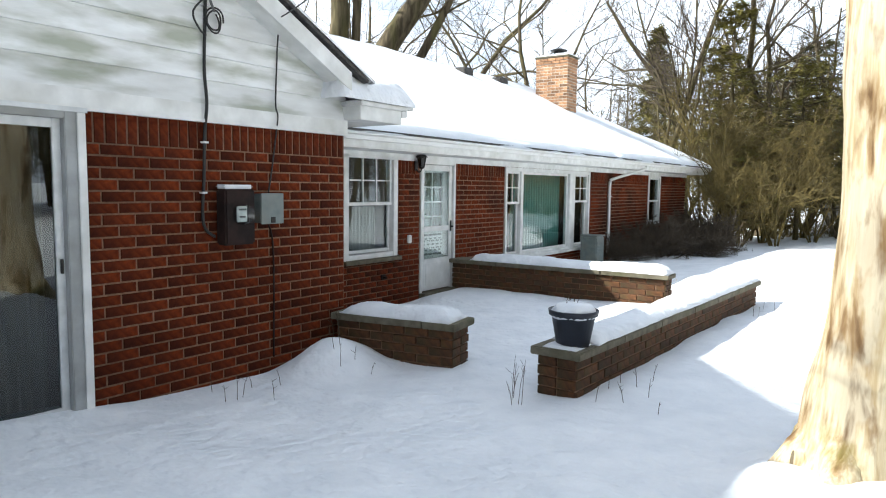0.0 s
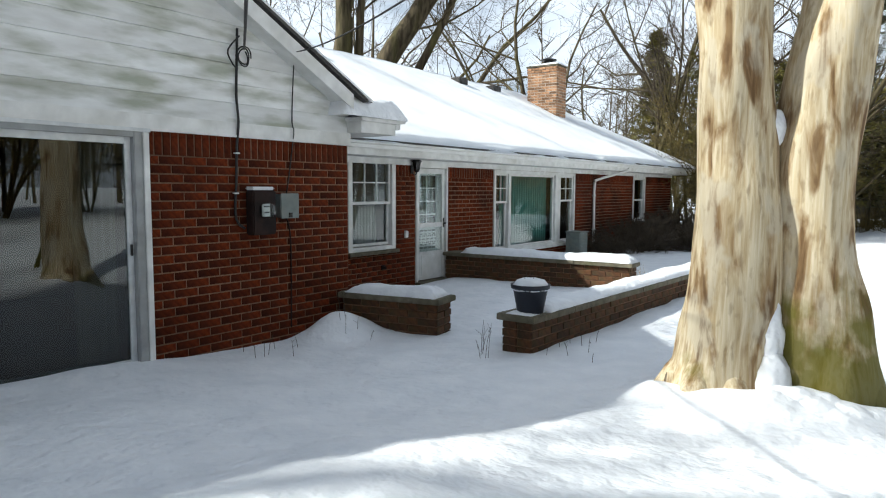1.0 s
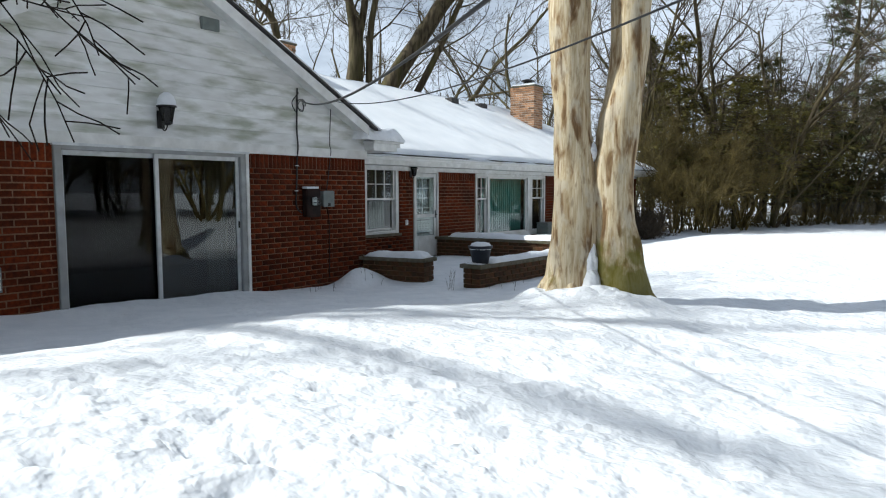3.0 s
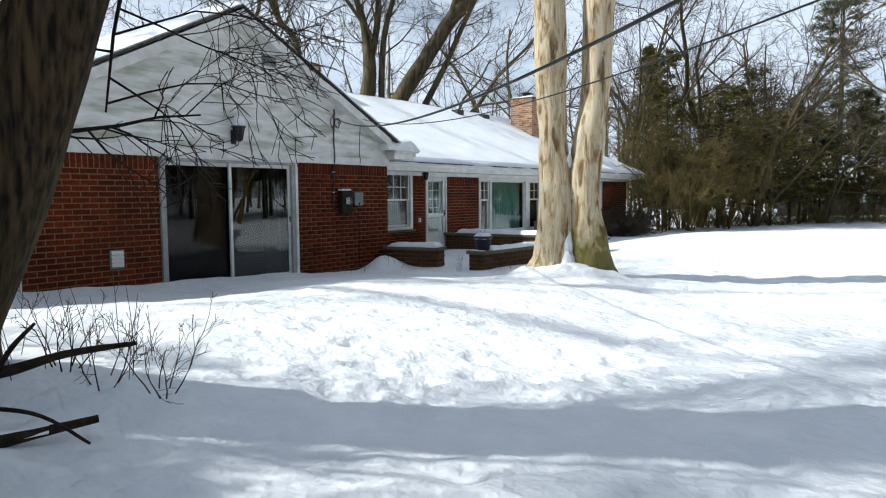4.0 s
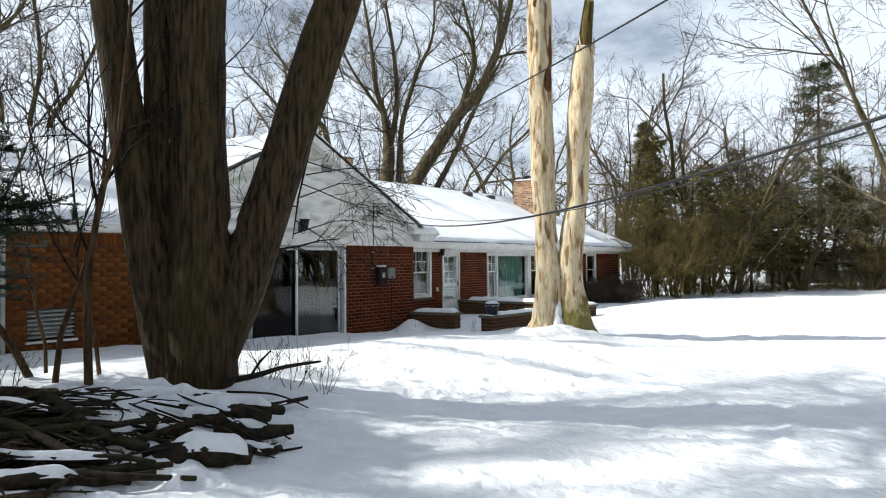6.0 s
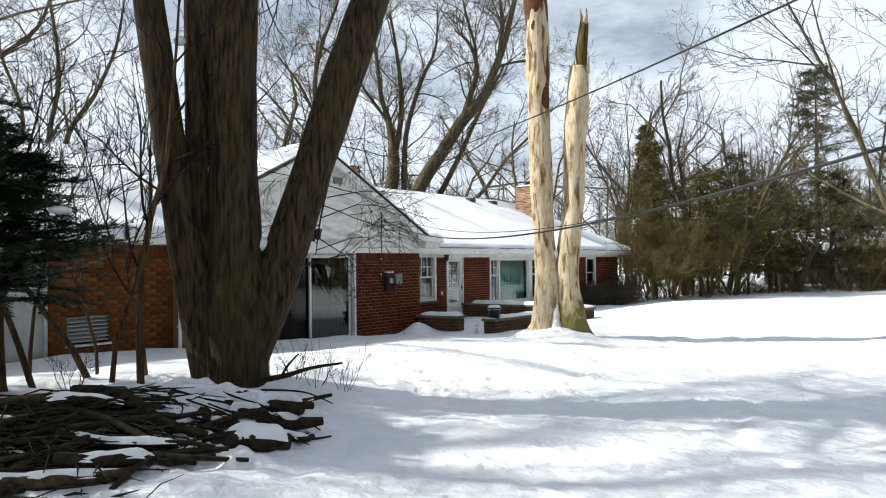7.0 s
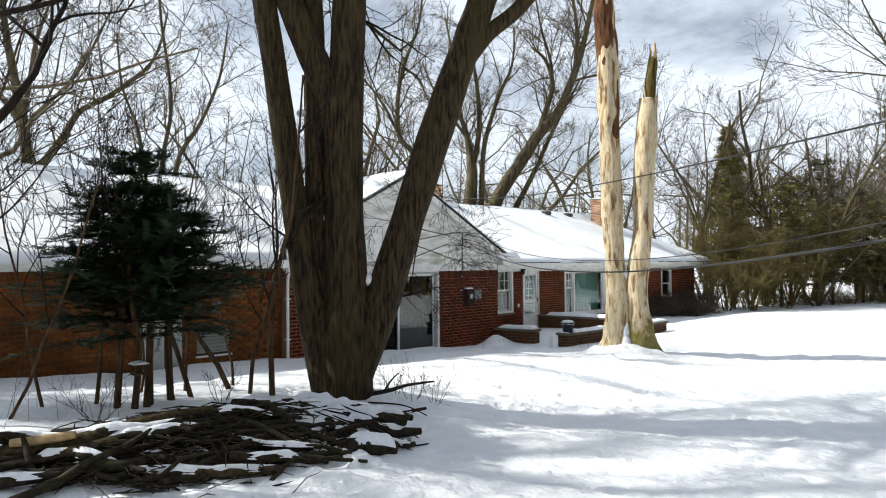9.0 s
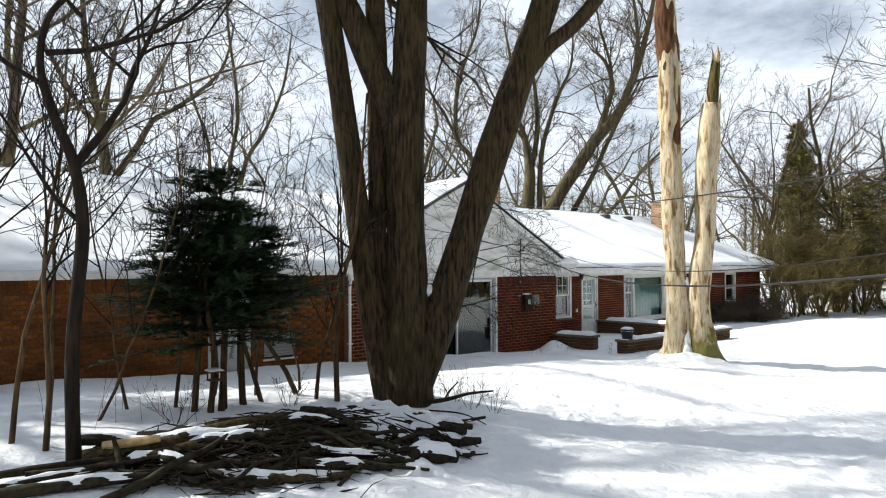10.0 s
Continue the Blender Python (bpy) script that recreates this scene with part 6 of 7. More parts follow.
for k in range(22):        # twigs sticking out of the snow there
    strewn(rg.uniform(0.4, 1.9), rg.uniform(-0.8, 0.5), rg.uniform(0.3, 0.8), rg.choice((0.006, 0.009, 0.012)), 55 - rg.gauss(0, 30), rg.uniform(0.7, 1.05), 0, "thin dark stick in the pile")
# fine dead twigs that fill the heap
tv, tf = [], []
for k in range(1300):
    s, w = rg.triangular(-1.8, 0.9, -0.5), rg.gauss(0.08, 0.26)
    x, y = 6.65 + 0.25 * s + 0.97 * w, -12.3 + 0.97 * s - 0.25 * w
    a, ln = radians(68 - rg.gauss(0, 45)), rg.uniform(0.15, 0.6)
    z = ground_z(x, y) + pile_z(x, y) * rg.uniform(0.1, 1.0) + 0.01
    d = Vector((math.cos(a) * ln, math.sin(a) * ln, rg.gauss(0, 0.06)))
    b = Vector((x, y, z))
    tube_data([b - d * 0.5, b + Vector((0, 0, rg.gauss(0.01, 0.02))), b + d * 0.5], [0.004, rg.uniform(0.005, 0.014), 0.003], 4, tv, tf, cap=False)
tagged(mesh_object("brushwood", tv, tf, LOG_BARK, None, True), "tangle of dead dark twigs filling the log pile", "brushwood", kind="stuff")
# the long trunks lying across the pile
log([(6.05, -14.40, 0.74), (6.30, -13.77, 0.79), (6.32, -13.01, 0.86), (6.31, -12.32, 0.85), (6.27, -11.74, 0.82)], 0.090, 0.060, "long brown trunk lying across the pile", 0.0, False, LOG_BROWN)
log([(6.42, -13.95, 0.74), (6.46, -13.3, 0.77), (6.55, -12.5, 0.74), (6.62, -11.9, 0.70)], 0.060, 0.045, "long brown log lying across the pile", 0.0, False, LOG_BROWN)
log([(6.16, -14.26, 0.85), (6.27, -14.05, 0.86), (6.38, -13.80, 0.88)], 0.045, 0.040, "split log showing pale yellow wood", 0.0, True, CUT_WOOD)
log([(6.46, -14.17, 0.64), (6.38, -14.18, 0.78), (6.25, -14.19, 0.93)], 0.045, 0.022, "short splintered upright stub", 0.0, True)
log([(6.56, -13.72, 0.60), (6.93, -13.31, 0.54), (7.16, -12.90, 0.49), (7.39, -12.29, 0.44)], 0.058, 0.050, "mossy log lying at the edge of the pile", 0.03, False, LOG_BROWN)
log([(6.90, -13.55, 0.50), (7.08, -13.2, 0.48), (7.24, -12.72, 0.44)], 0.035, 0.03, "dark log half sunk in snow", 0.0)
log([(6.05, -15.3, 0.72), (6.17, -14.60, 0.73), (6.33, -14.15, 0.74)], 0.042, 0.035, "dark log half sunk in snow", 0.0)
log([(6.28, -15.3, 0.62), (6.49, -14.55, 0.63), (6.66, -14.00, 0.62)], 0.060, 0.05, "dark log half sunk in snow", 0.03)
log([(6.26, -15.2, 0.67), (6.36, -14.67, 0.69), (6.36, -14.2, 0.70)], 0.035, 0.03, "dark log half sunk in snow", 0.02)
log([(6.20, -14.9, 0.72), (6.40, -14.3, 0.72), (6.50, -13.8, 0.74)], 0.030, 0.02, "dark log half sunk in snow", 0.0)
log([(7.18, -11.56, 0.42), (7.34, -11.30, 0.46), (7.48, -11.08, 0.43), (7.55, -10.96, 0.40)], 0.12, 0.09, "thick dark stump end under a cap of snow", 0.06)
log([(5.85, -10.05, 0.62), (6.10, -9.80, 0.68), (6.32, -9.62, 0.76), (6.59, -9.40, 0.81)], 0.035, 0.014, "broken branch sticking out of the pile")
log([(6.08, -9.86, 0.66), (6.14, -9.80, 0.80), (6.22, -9.72, 0.92)], 0.018, 0.010, "short upright branch stub")
log([(6.30, -10.35, 0.44), (6.50, -10.00, 0.46), (6.67, -9.64, 0.50)], 0.040, 0.022, "branch stub sticking out of the pile", 0.015)
log([(6.05, -10.1, 0.56), (6.45, -9.85, 0.54), (6.80, -9.75, 0.44)], 0.014, 0.008, "thin dark stick in the pile")


def pile_snow(x, y):
    """Lumpy snow lying in and on the heap; thicker near the maple."""
    full = pile_z(x, y)
    if full <= 0:
        return -0.05
    near = smoothstep(-0.5, 0.9, along_pile(x, y)[0])
    lump = 0.35 + 0.5 * nz(x, y, 1.5, 8.0) + 0.75 * nz(x, y, 4.2, 2.0) + 0.5 * nz(x, y, 9.0, 5.0) + 0.25 * nz(x, y, 17.0, 1.0)
    for bx, by, r, d in ((6.7, -10.7, 0.26, 0.10), (6.35, -11.2, 0.3, 0.10), (6.0, -10.5, 0.35, 0.10), (6.75, -11.75, 0.22, 0.09), (5.6, -10.8, 0.3, 0.08), (6.4, -12.3, 0.25, 0.05)):
        lump += 8.0 * d * math.exp(-((x - bx) ** 2 + (y - by) ** 2) / (r * r))
    return full * (0.12 + 0.44 * near) + (0.035 + 0.07 * near) * lump - 0.05


sx, sy = list(np.arange(5.2, 7.9, 0.034)), list(np.arange(-15.0, -9.5, 0.034))
sv = [(x, y, ground_z(x, y) + pile_snow(x, y)) for y in sy for x in sx]
sf = [(j * len(sx) + i, j * len(sx) + i + 1, (j + 1) * len(sx) + i + 1, (j + 1) * len(sx) + i) for j in range(len(sy) - 1) for i in range(len(sx) - 1)]
tagged(mesh_object("pile_snow", sv, sf, SNOW, smooth=True), "lumpy snow lying among the piled logs", "snow", kind="stuff")


def weeds(x, y, count, height, spread_, label, seed, mat=None, name="dry_weeds"):
    rg_ = random.Random(seed)
    v, f = [], []
    for _ in range(count):
        a = rg_.uniform(0, 6.28)
        r = spread_ * math.sqrt(rg_.random())
        bx, by = r * math.cos(a), r * math.sin(a)
        bz = ground_z(x + bx, y + by) - ground_z(x, y)
        h = height * rg_.uniform(0.4, 1.1)
        tx, ty = rg_.gauss(0, 0.18) * h, rg_.gauss(0, 0.18) * h
        tube_data([(bx, by, bz - 0.03), (bx + tx * 0.4, by + ty * 0.4, bz + h * 0.55), (bx + tx, by + ty, bz + h)], [0.003, 0.0025, 0.0015], 3, v, f, cap=False)
        for _ in range(rg_.randrange(0, 4)):
            t = rg_.uniform(0.4, 0.9)
            q = Vector((bx + tx * t, by + ty * t, bz + h * t))
            tube_data([q, q + Vector((rg_.gauss(0, 0.25), rg_.gauss(0, 0.25), 0.35)) * h * 0.5], [0.002, 0.001], 3, v, f, cap=False)
    ob = mesh_object(name, v, f, mat or TWIG)
    ob.location = (x, y, ground_z(x, y))
    return tagged(ob, label, "dry plant", "dry weeds")


def twiggy(x, y, height, stems, seed, label, mat=None):
    """A small bare shrub of forking stems."""
    rg_ = random.Random(seed)
    segs = []
    for k in range(stems):
        a = 2 * math.pi * k / stems + rg_.uniform(-0.4, 0.4)
        spread(rg_, (0.05 * math.cos(a), 0.05 * math.sin(a), 0), (math.cos(a) * 0.8, math.sin(a) * 0.8, 1.0), height * rg_.uniform(0.6, 1.1), 0.005, 2, 4, segs, (0, 0, 5, 3, 0), 0.06, 0.26, 0, (18, 50), 0.5, 0.3)
    ob = segs_mesh("dry_shrub", segs, mat or TWIG, None, lambda q: True, 0.0016)
    ob.location = (x, y, ground_z(x, y) - 0.03)
    return tagged(ob, label, "shrub", "dry shrubs")


twiggy(6.32, -9.10, 0.50, 6, 1, "twiggy brown dead shrub standing in snow")
twiggy(6.05, -9.30, 0.40, 5, 2, "twiggy brown dead shrub standing in snow")
twiggy(5.80, -9.40, 0.50, 6, 5, "twiggy brown dead shrub by the maple's foot", DARK_BARK)
twiggy(4.95, -11.6, 0.55, 6, 6, "twiggy brown dead shrub among the saplings", DARK_BARK)
twiggy(5.15, -13.2, 0.60, 6, 7, "twiggy brown dead shrub among the saplings", DARK_BARK)
weeds(0.55, -0.45, 7, 0.26, 0.30, "few dry stalks in the drift by the wall", 2)
weeds(0.45, -1.5, 7, 0.20, 0.35, "few dry stalks along the brick wall", 3)
weeds(2.25, -0.55, 6, 0.40, 0.16, "few dry stalks at the wall end", 4)
weeds(3.1, 0.0, 8, 0.16, 0.45, "few dry stalks in snow beside the terrace wall", 5)
weeds(3.0, 4.3, 6, 0.25, 0.4, "few dry stalks in snow beyond the terrace", 6)
weeds(-0.2, 6.8, 40, 0.35, 0.9, "dry brown stalks in the bed below the window", 7, TAN_TWIG)
weeds(1.0, 5.6, 50, 0.42, 0.7, "clump of dry reddish stalks behind the terrace wall", 8, TAN_TWIG)
weeds(4.6, -13.6, 14, 0.7, 0.9, "scattered dry stalks among the saplings", 9)
weeds(5.6, -9.3, 20, 0.5, 0.5, "tangle of dry twigs at the maple's foot", 10)

# ---- overhead cables ----


def overhead(name, origin, azimuth, a, b, r0, r1, radius, label):
    az = radians(azimuth)
    pts = []
    for i in range(61):
        r = r0 + (r1 - r0) * i / 60
        pts.append((origin[0] + math.sin(az) * r, origin[1] + math.cos(az) * r, origin[2] + a * r + b * r * r))
    return tagged(tube(name, pts, radius, CABLE, None, 6), label, "cable", "overhead cables")


overhead("overhead_cable", (0.1, -1.56, 3.05), 128.0, -0.164, 0.00847, 0.0, 34.0, 0.010, "twisted black overhead cable running to the gable")
overhead("overhead_cable", (0.12, -0.92, 3.12), 125.0, -0.164, 0.00956, 0.0, 32.0, 0.006, "thin black overhead cable running to the gable")
overhead("overhead_cable", (-3.0, 0.0, 4.83), 128.0, -0.158, 0.00352, 4.1, 40.0, 0.006, "thin black overhead cable crossing the yard")

# ---- chimneys ----


def chimney(x0, x1, y0, y1, zbase, ztop, label, snow=True, hood=True):
    e = thing("chimney", label, "chimney", "chimneys", at=((x0 + x1) / 2, (y0 + y1) / 2, zbase))
    c = Vector(((x0 + x1) / 2, (y0 + y1) / 2, zbase))
    hx, hy, h = (x1 - x0) / 2, (y1 - y0) / 2, ztop - zbase
    boxes("core", [((-hx + 0.004, -hy + 0.004, 0), (hx - 0.004, hy - 0.004, h - 0.05))], PALE_MORTAR, e)
    rg_ = random.Random(int(h * 100))
    for r in range(int(h / COURSE)):
        z = (r + 0.5) * COURSE
        grow_ = 0.02 if r >= int(h / COURSE) - 2 else 0.0
        for axis, half, off in (("x", hy, hx), ("y", hx, hy)):
            for sgn in (1, -1):
                y = -half - (BRICK_LEN / 2 if r % 2 else 0)
                while y < half - 0.03:
                    s, t = max(y, -half), min(y + BRICK_LEN, half)
                    if t - s > 0.07:
                        rot = {("x", 1): 0, ("x", -1): 180, ("y", 1): 90, ("y", -1): -90}[(axis, sgn)]
                        o_ = off + grow_ + rg_.uniform(-0.002, 0.004)
                        place = (sgn * o_, (s + t) / 2, z) if axis == "x" else ((s + t) / 2, sgn * o_, z)
                        lay(CHIM_BRICK, e, Matrix.Translation(place) @ Matrix.Rotation(radians(rot), 4, "Z") @ Matrix.Diagonal((1, (t - s - JOINT) / (BRICK_LEN - JOINT), 1, 1)))
                    y += BRICK_LEN
    bm = bmesh.new()
    box(bm, (-hx - 0.04, -hy - 0.04, h - 0.05), (hx + 0.04, hy + 0.04, h), 0.01)
    part("cap_slab", bm, STONE, e)
    if snow:
        snow_heap("snow_cover", e, -hx, hx, -hy, hy, h, 0.09, 3, "snow on the slab")
    if hood:
        bm = bmesh.new()
        lathe(bm, [(0.15, h), (0.15, h + 0.16), (0.24, h + 0.17), (0.25, h + 0.20), (0.05, h + 0.27)], (0.05, 0, 0), 14)
        part("flue_hood", bm, BLACK_METAL, e, "black metal flue hood")
    return e


CHIM_BRICK = brick_block(BRICK_LEN - JOINT, COURSE - JOINT, 0.08)
CHIM_BRICK.materials.append(TAN_BRICK)
chimney(-4.75, -3.75, 13.0, 13.65, 3.4, 5.45, "tan brick chimney with a snowy slab and hood")
chimney(-6.1, -5.6, 2.9, 3.4, 4.2, 5.5, "small brick chimney behind the gable roof", True, False)

# dark roof vent showing through the snow
for x, y in ((-5.15, 11.6), (-5.2, 9.9)):
    bm = bmesh.new()
    z = EAVE_Z + PITCH * (EAVE_X - x)
    box(bm, (x - 0.18, y - 0.2, z), (x + 0.18, y + 0.2, z + 0.24), 0.03)
    tagged(part("roof_vent", bm, SHINGLE), "low dark roof vent poking through snow", "roof vent", "roof vents")

ledge = snow_heap("ledge_snow", None, -1.1, 0.30, -0.34, 0.76, 2.515, 0.24, 12)
tagged(ledge, "rounded snow lying on the boxed cornice", "snow")

# ---- background trees ----


def conifer(label, seed, height, base_r, mat, at, spacing=0.28, per=7, bare=0.1, droop=0.25, shape=1.0, size=0.16, sprays=10, open_=0.0, name="conifer"):
    rg_ = random.Random(seed)
    e = thing(name, label, "tree", "conifers", at=at)
    tube("trunk", [(0, 0, -0.3), (0.03, 0, height * 0.5), (0, 0.02, height)], [height * 0.016, height * 0.010, 0.01], GREY_BARK, e, 8)
    v, f, segs = [], [], []
    z = height * bare
    while z < height - 0.1:
        t = (z - height * bare) / (height * (1 - bare))
        for k in range(per):
            a = rg_.uniform(0, 2 * math.pi)
            if rg_.random() < open_:
                continue
            ln = base_r * ((1 - t) ** shape + 0.03) * rg_.uniform(0.6, 1.15)
            way = Vector((math.cos(a), math.sin(a), rg_.uniform(-0.05, 0.25)))
            b = Vector((0, 0, z + rg_.uniform(-0.1, 0.1)))
            mid = b + way * ln * 0.55
            tip = b + way * ln + Vector((0, 0, -droop * ln * 0.5))
            segs.append(([b, mid, tip], [0.02 + 0.008 * ln, 0.014, 0.005], 3))
            for q in range(sprays):
                s = 0.2 + 0.8 * (q + rg_.random()) / sprays
                c = b.lerp(mid, s / 0.55) if s < 0.55 else mid.lerp(tip, (s - 0.55) / 0.45)
                for _ in range(2):
                    w = (way * 0.6 + Vector((rg_.gauss(0, 0.8), rg_.gauss(0, 0.8), rg_.gauss(-0.15, 0.35)))).normalized()
                    needle_twig(v, f, c, w, size * rg_.uniform(1.4, 2.6), rg_, 7, size * rg_.uniform(0.7, 1.1))
        z += spacing * rg_.uniform(0.7, 1.3)
    segs_mesh("branchwork", segs, GREY_BARK, e, lambda q: True, 0.006)
    mesh_object("foliage", v, f, mat, e)
    return e


conifer("tall olive-green spruce deep in the wood", 1, 19.5, 5.2, OLIVE_NEEDLE, (-21.0, 73.0, 0), 0.62, 10, 0.06, 0.35, 0.8, 0.36, 11)
conifer("tall pine with layered open grey-green branches", 2, 17.6, 3.7, PINE_NEEDLE, (3.0, 45.8, 0), 0.80, 9, 0.30, -0.02, 0.55, 0.26, 12, 0.25)
conifer("slender olive-green cedar at the wood's edge", 7, 8.4, 1.7, OLIVE_NEEDLE, (-1.3, 21.6, 0), 0.30, 8, 0.22, 0.1, 0.42, 0.13, 9, 0.30)
FIR = conifer("broad olive evergreen with bare lower stem at the wood's edge", 3, 6.4, 3.0, OLIVE_NEEDLE, (0.9, 22.6, 0), 0.34, 8, 0.22, 0.25, 0.34, 0.13, 9, 0.30)
for x, y, s, up_ in ((2.6, 25.5, 0.85, 1.0), (-0.4, 19.6, 0.55, 0.85), (3.4, 28.5, 0.85, 1.1), (6.0, 37.5, 0.85, 1.15), (1.6, 36.0, 0.9, 1.0), (9.0, 38.5, 0.9, 1.05), (-2.6, 25.5, 1.0, 1.15), (-0.6, 29.0, 1.0, 1.2)):
    copy_thing(FIR, Matrix.LocRotScale((x, y, 0), Euler((0, 0, x * 3 + y)), (s, s, s * up_)))
DARK_FIR = conifer("dark green evergreen with low sweeping branches", 4, 5.2, 2.4, DARK_NEEDLE, (3.9, 31.5, 0), 0.34, 8, 0.20, 0.35, 0.42, 0.15, 8, 0.25)
for x, y, s, up_ in ((9.6, 36.0, 1.2, 2.2), (11.6, 37.0, 1.4, 2.4), (1.6, 27.0, 0.9, 1.0), (2.4, 31.5, 1.15, 1.15), (5.4, 34.5, 1.2, 1.2), (0.0, 33.5, 1.4, 1.25), (7.2, 33.0, 0.9, 0.95)):
    copy_thing(DARK_FIR, Matrix.LocRotScale((x, y, 0), Euler((0, 0, x * 3 + y)), (s, s, s * up_)))
bare_tree("round-topped bare tree with fine twigs", 230, 11.5, 0.16, 1, 4, (11, 7, 5, 4, 0), group="bare trees", at=(1.8, 25.6, 0), up=0.10, least=0.008, first=0.35, shrink=0.48)
conifer("dark green conifer far behind the garage wing", 5, 8.0, 2.4, PINE_NEEDLE, (-26, 3.0, 0), 0.45, 8, 0.05, 0.3, 0.9, 0.2, 9)
conifer("dark green conifer far behind the garage wing", 6, 8.5, 2.8, PINE_NEEDLE, (-30, -12, 0), 0.45, 8, 0.05, 0.3, 0.9, 0.2, 9)

VARIANTS = []
for k in range(6):
    ob = bare_tree("tall bare deciduous tree with mossy grey bark", 100 + k, (15, 13, 16, 12, 14, 10)[k], (0.26, 0.20, 0.30, 0.17, 0.22, 0.13)[k], (1, 2, 3, 1, 2, 3)[k], 4,
                   ((6, 5, 5, 4, 0), (5, 5, 5, 3, 0), (4, 5, 5, 4, 0), (8, 5, 4, 3, 0), (5, 5, 5, 3, 0), (5, 5, 4, 3, 0))[k], group="bare trees", up=0.10, spread_=0.32, least=0.006, bend=0.36, angle=(28, 64),
                   at=((-19.5, 12.0, 0), (-18.5, 3.5, 0), (-17.4, 20.5, 0), (-8.5, 22.0, 0), (-24.5, -10.5, 0), (-3.4, 23.5, 0))[k])
    VARIANTS.append(ob)
# big trees behind the roofs: main limbs, then random smaller ones
BIG_TREES = [
    [
        ([(-10.1, 11.9, 5.2), (-9.0, 12.8, 7.5), (-8.1, 13.5, 9.2), (-7.3, 14.0, 10.2), (-6.8, 14.4, 11.6), (-6.3, 14.7, 13.2), (-5.9, 15.0, 15.2), (-5.4, 15.2, 17.8)], [0.51, 0.45, 0.42, 0.36, 0.29, 0.24, 0.17, 0.08]),
        ([(-8.1, 13.5, 9.2), (-7.8, 13.7, 10.4), (-7.5, 13.9, 11.8), (-7.8, 13.7, 13.1), (-8.4, 13.3, 13.8)], [0.27, 0.23, 0.18, 0.12, 0.06]),
        ([(-7.5, 13.9, 11.8), (-7.6, 13.9, 13.0), (-8.0, 13.6, 14.9), (-8.2, 13.4, 16.7)], [0.12, 0.11, 0.08, 0.05]),
        ([(-6.5, 14.6, 12.5), (-6.4, 14.6, 14.4), (-6.6, 14.5, 16.5)], [0.2, 0.15, 0.09]),
        ([(-6.8, 14.4, 11.8), (-5.9, 15.0, 12.1), (-4.5, 15.8, 12.1)], [0.11, 0.08, 0.05]),
        ([(-9.2, 12.7, 5.2), (-8.3, 13.3, 7.2), (-7.7, 13.8, 8.9), (-7.1, 14.2, 10.3), (-6.3, 14.7, 12.0)], [0.23, 0.18, 0.15, 0.11, 0.06]),
    ],
    [
        ([(-11.2, 11.4, 5.3), (-11.1, 11.5, 7.3), (-11.3, 11.4, 9.1), (-11.6, 11.1, 10.6), (-11.8, 10.9, 13.1), (-12.1, 10.6, 15.6)], [0.49, 0.4, 0.24, 0.18, 0.12, 0.06]),
        ([(-11.1, 11.5, 7.3), (-10.8, 11.8, 9.7), (-10.9, 11.7, 12.1), (-11.2, 11.4, 14.9)], [0.24, 0.2, 0.14, 0.08]),
        ([(-10.7, 11.8, 5.4), (-10.6, 11.9, 8.5), (-10.0, 12.4, 11.2), (-9.4, 12.9, 13.0), (-9.3, 13.0, 15.1)], [0.21, 0.18, 0.14, 0.09, 0.05]),
        ([(-11.3, 11.4, 9.1), (-12.4, 10.3, 11.3), (-13.0, 9.7, 13.2)], [0.14, 0.09, 0.05]),
    ],
    [
        ([(-18.7, -7.6, 5.6), (-18.7, -7.7, 8.0), (-18.8, -8.1, 10.4), (-18.9, -8.4, 12.6), (-18.9, -8.5, 15.0)], [0.36, 0.3, 0.23, 0.18, 0.11]),
        ([(-18.7, -7.7, 8.3), (-19.0, -8.8, 9.8), (-19.2, -10.0, 12.0), (-19.4, -11.4, 13.3)], [0.19, 0.15, 0.11, 0.07]),
        ([(-18.7, -7.7, 8.7), (-18.6, -7.4, 11.2), (-18.6, -7.2, 12.2), (-18.4, -6.6, 14.3)], [0.16, 0.12, 0.1, 0.05]),
        ([(-18.6, -7.2, 6.5), (-18.3, -6.4, 7.8), (-18.1, -5.8, 9.0), (-17.7, -4.7, 9.8), (-17.1, -3.1, 11.5), (-16.9, -2.5, 13.8)], [0.23, 0.21, 0.16, 0.14, 0.1, 0.05]),
    ],
    [
        ([(-11.9, 8.2, 7.1), (-12.5, 7.6, 8.8), (-12.6, 7.5, 10.6), (-12.4, 7.8, 12.6), (-11.8, 8.3, 14.7), (-11.7, 8.5, 17.0)], [0.2, 0.17, 0.16, 0.13, 0.09, 0.06]),
        ([(-12.5, 7.6, 8.8), (-13.1, 6.9, 10.6), (-13.8, 6.2, 11.9)], [0.13, 0.09, 0.06]),
        ([(-12.4, 7.8, 12.4), (-11.8, 8.3, 11.8), (-11.4, 8.7, 10.3)], [0.1, 0.07, 0.04]),
    ],
    [
        ([(-15.8, -2.7, 6.3), (-15.4, -1.7, 8.7), (-15.0, -1.0, 10.8), (-14.8, -0.7, 13.2)], [0.16, 0.12, 0.08, 0.04]),
        ([(-16.4, -3.9, 6.3), (-16.4, -4.0, 8.1), (-16.6, -4.6, 10.0), (-16.7, -4.8, 12.3)], [0.12, 0.09, 0.07, 0.04]),
        ([(-16.0, -3.2, 6.3), (-15.9, -2.8, 9.4), (-16.0, -3.2, 13.0), (-16.1, -3.3, 15.0)], [0.13, 0.11, 0.08, 0.05]),
    ],
]
rg = random.Random(505)
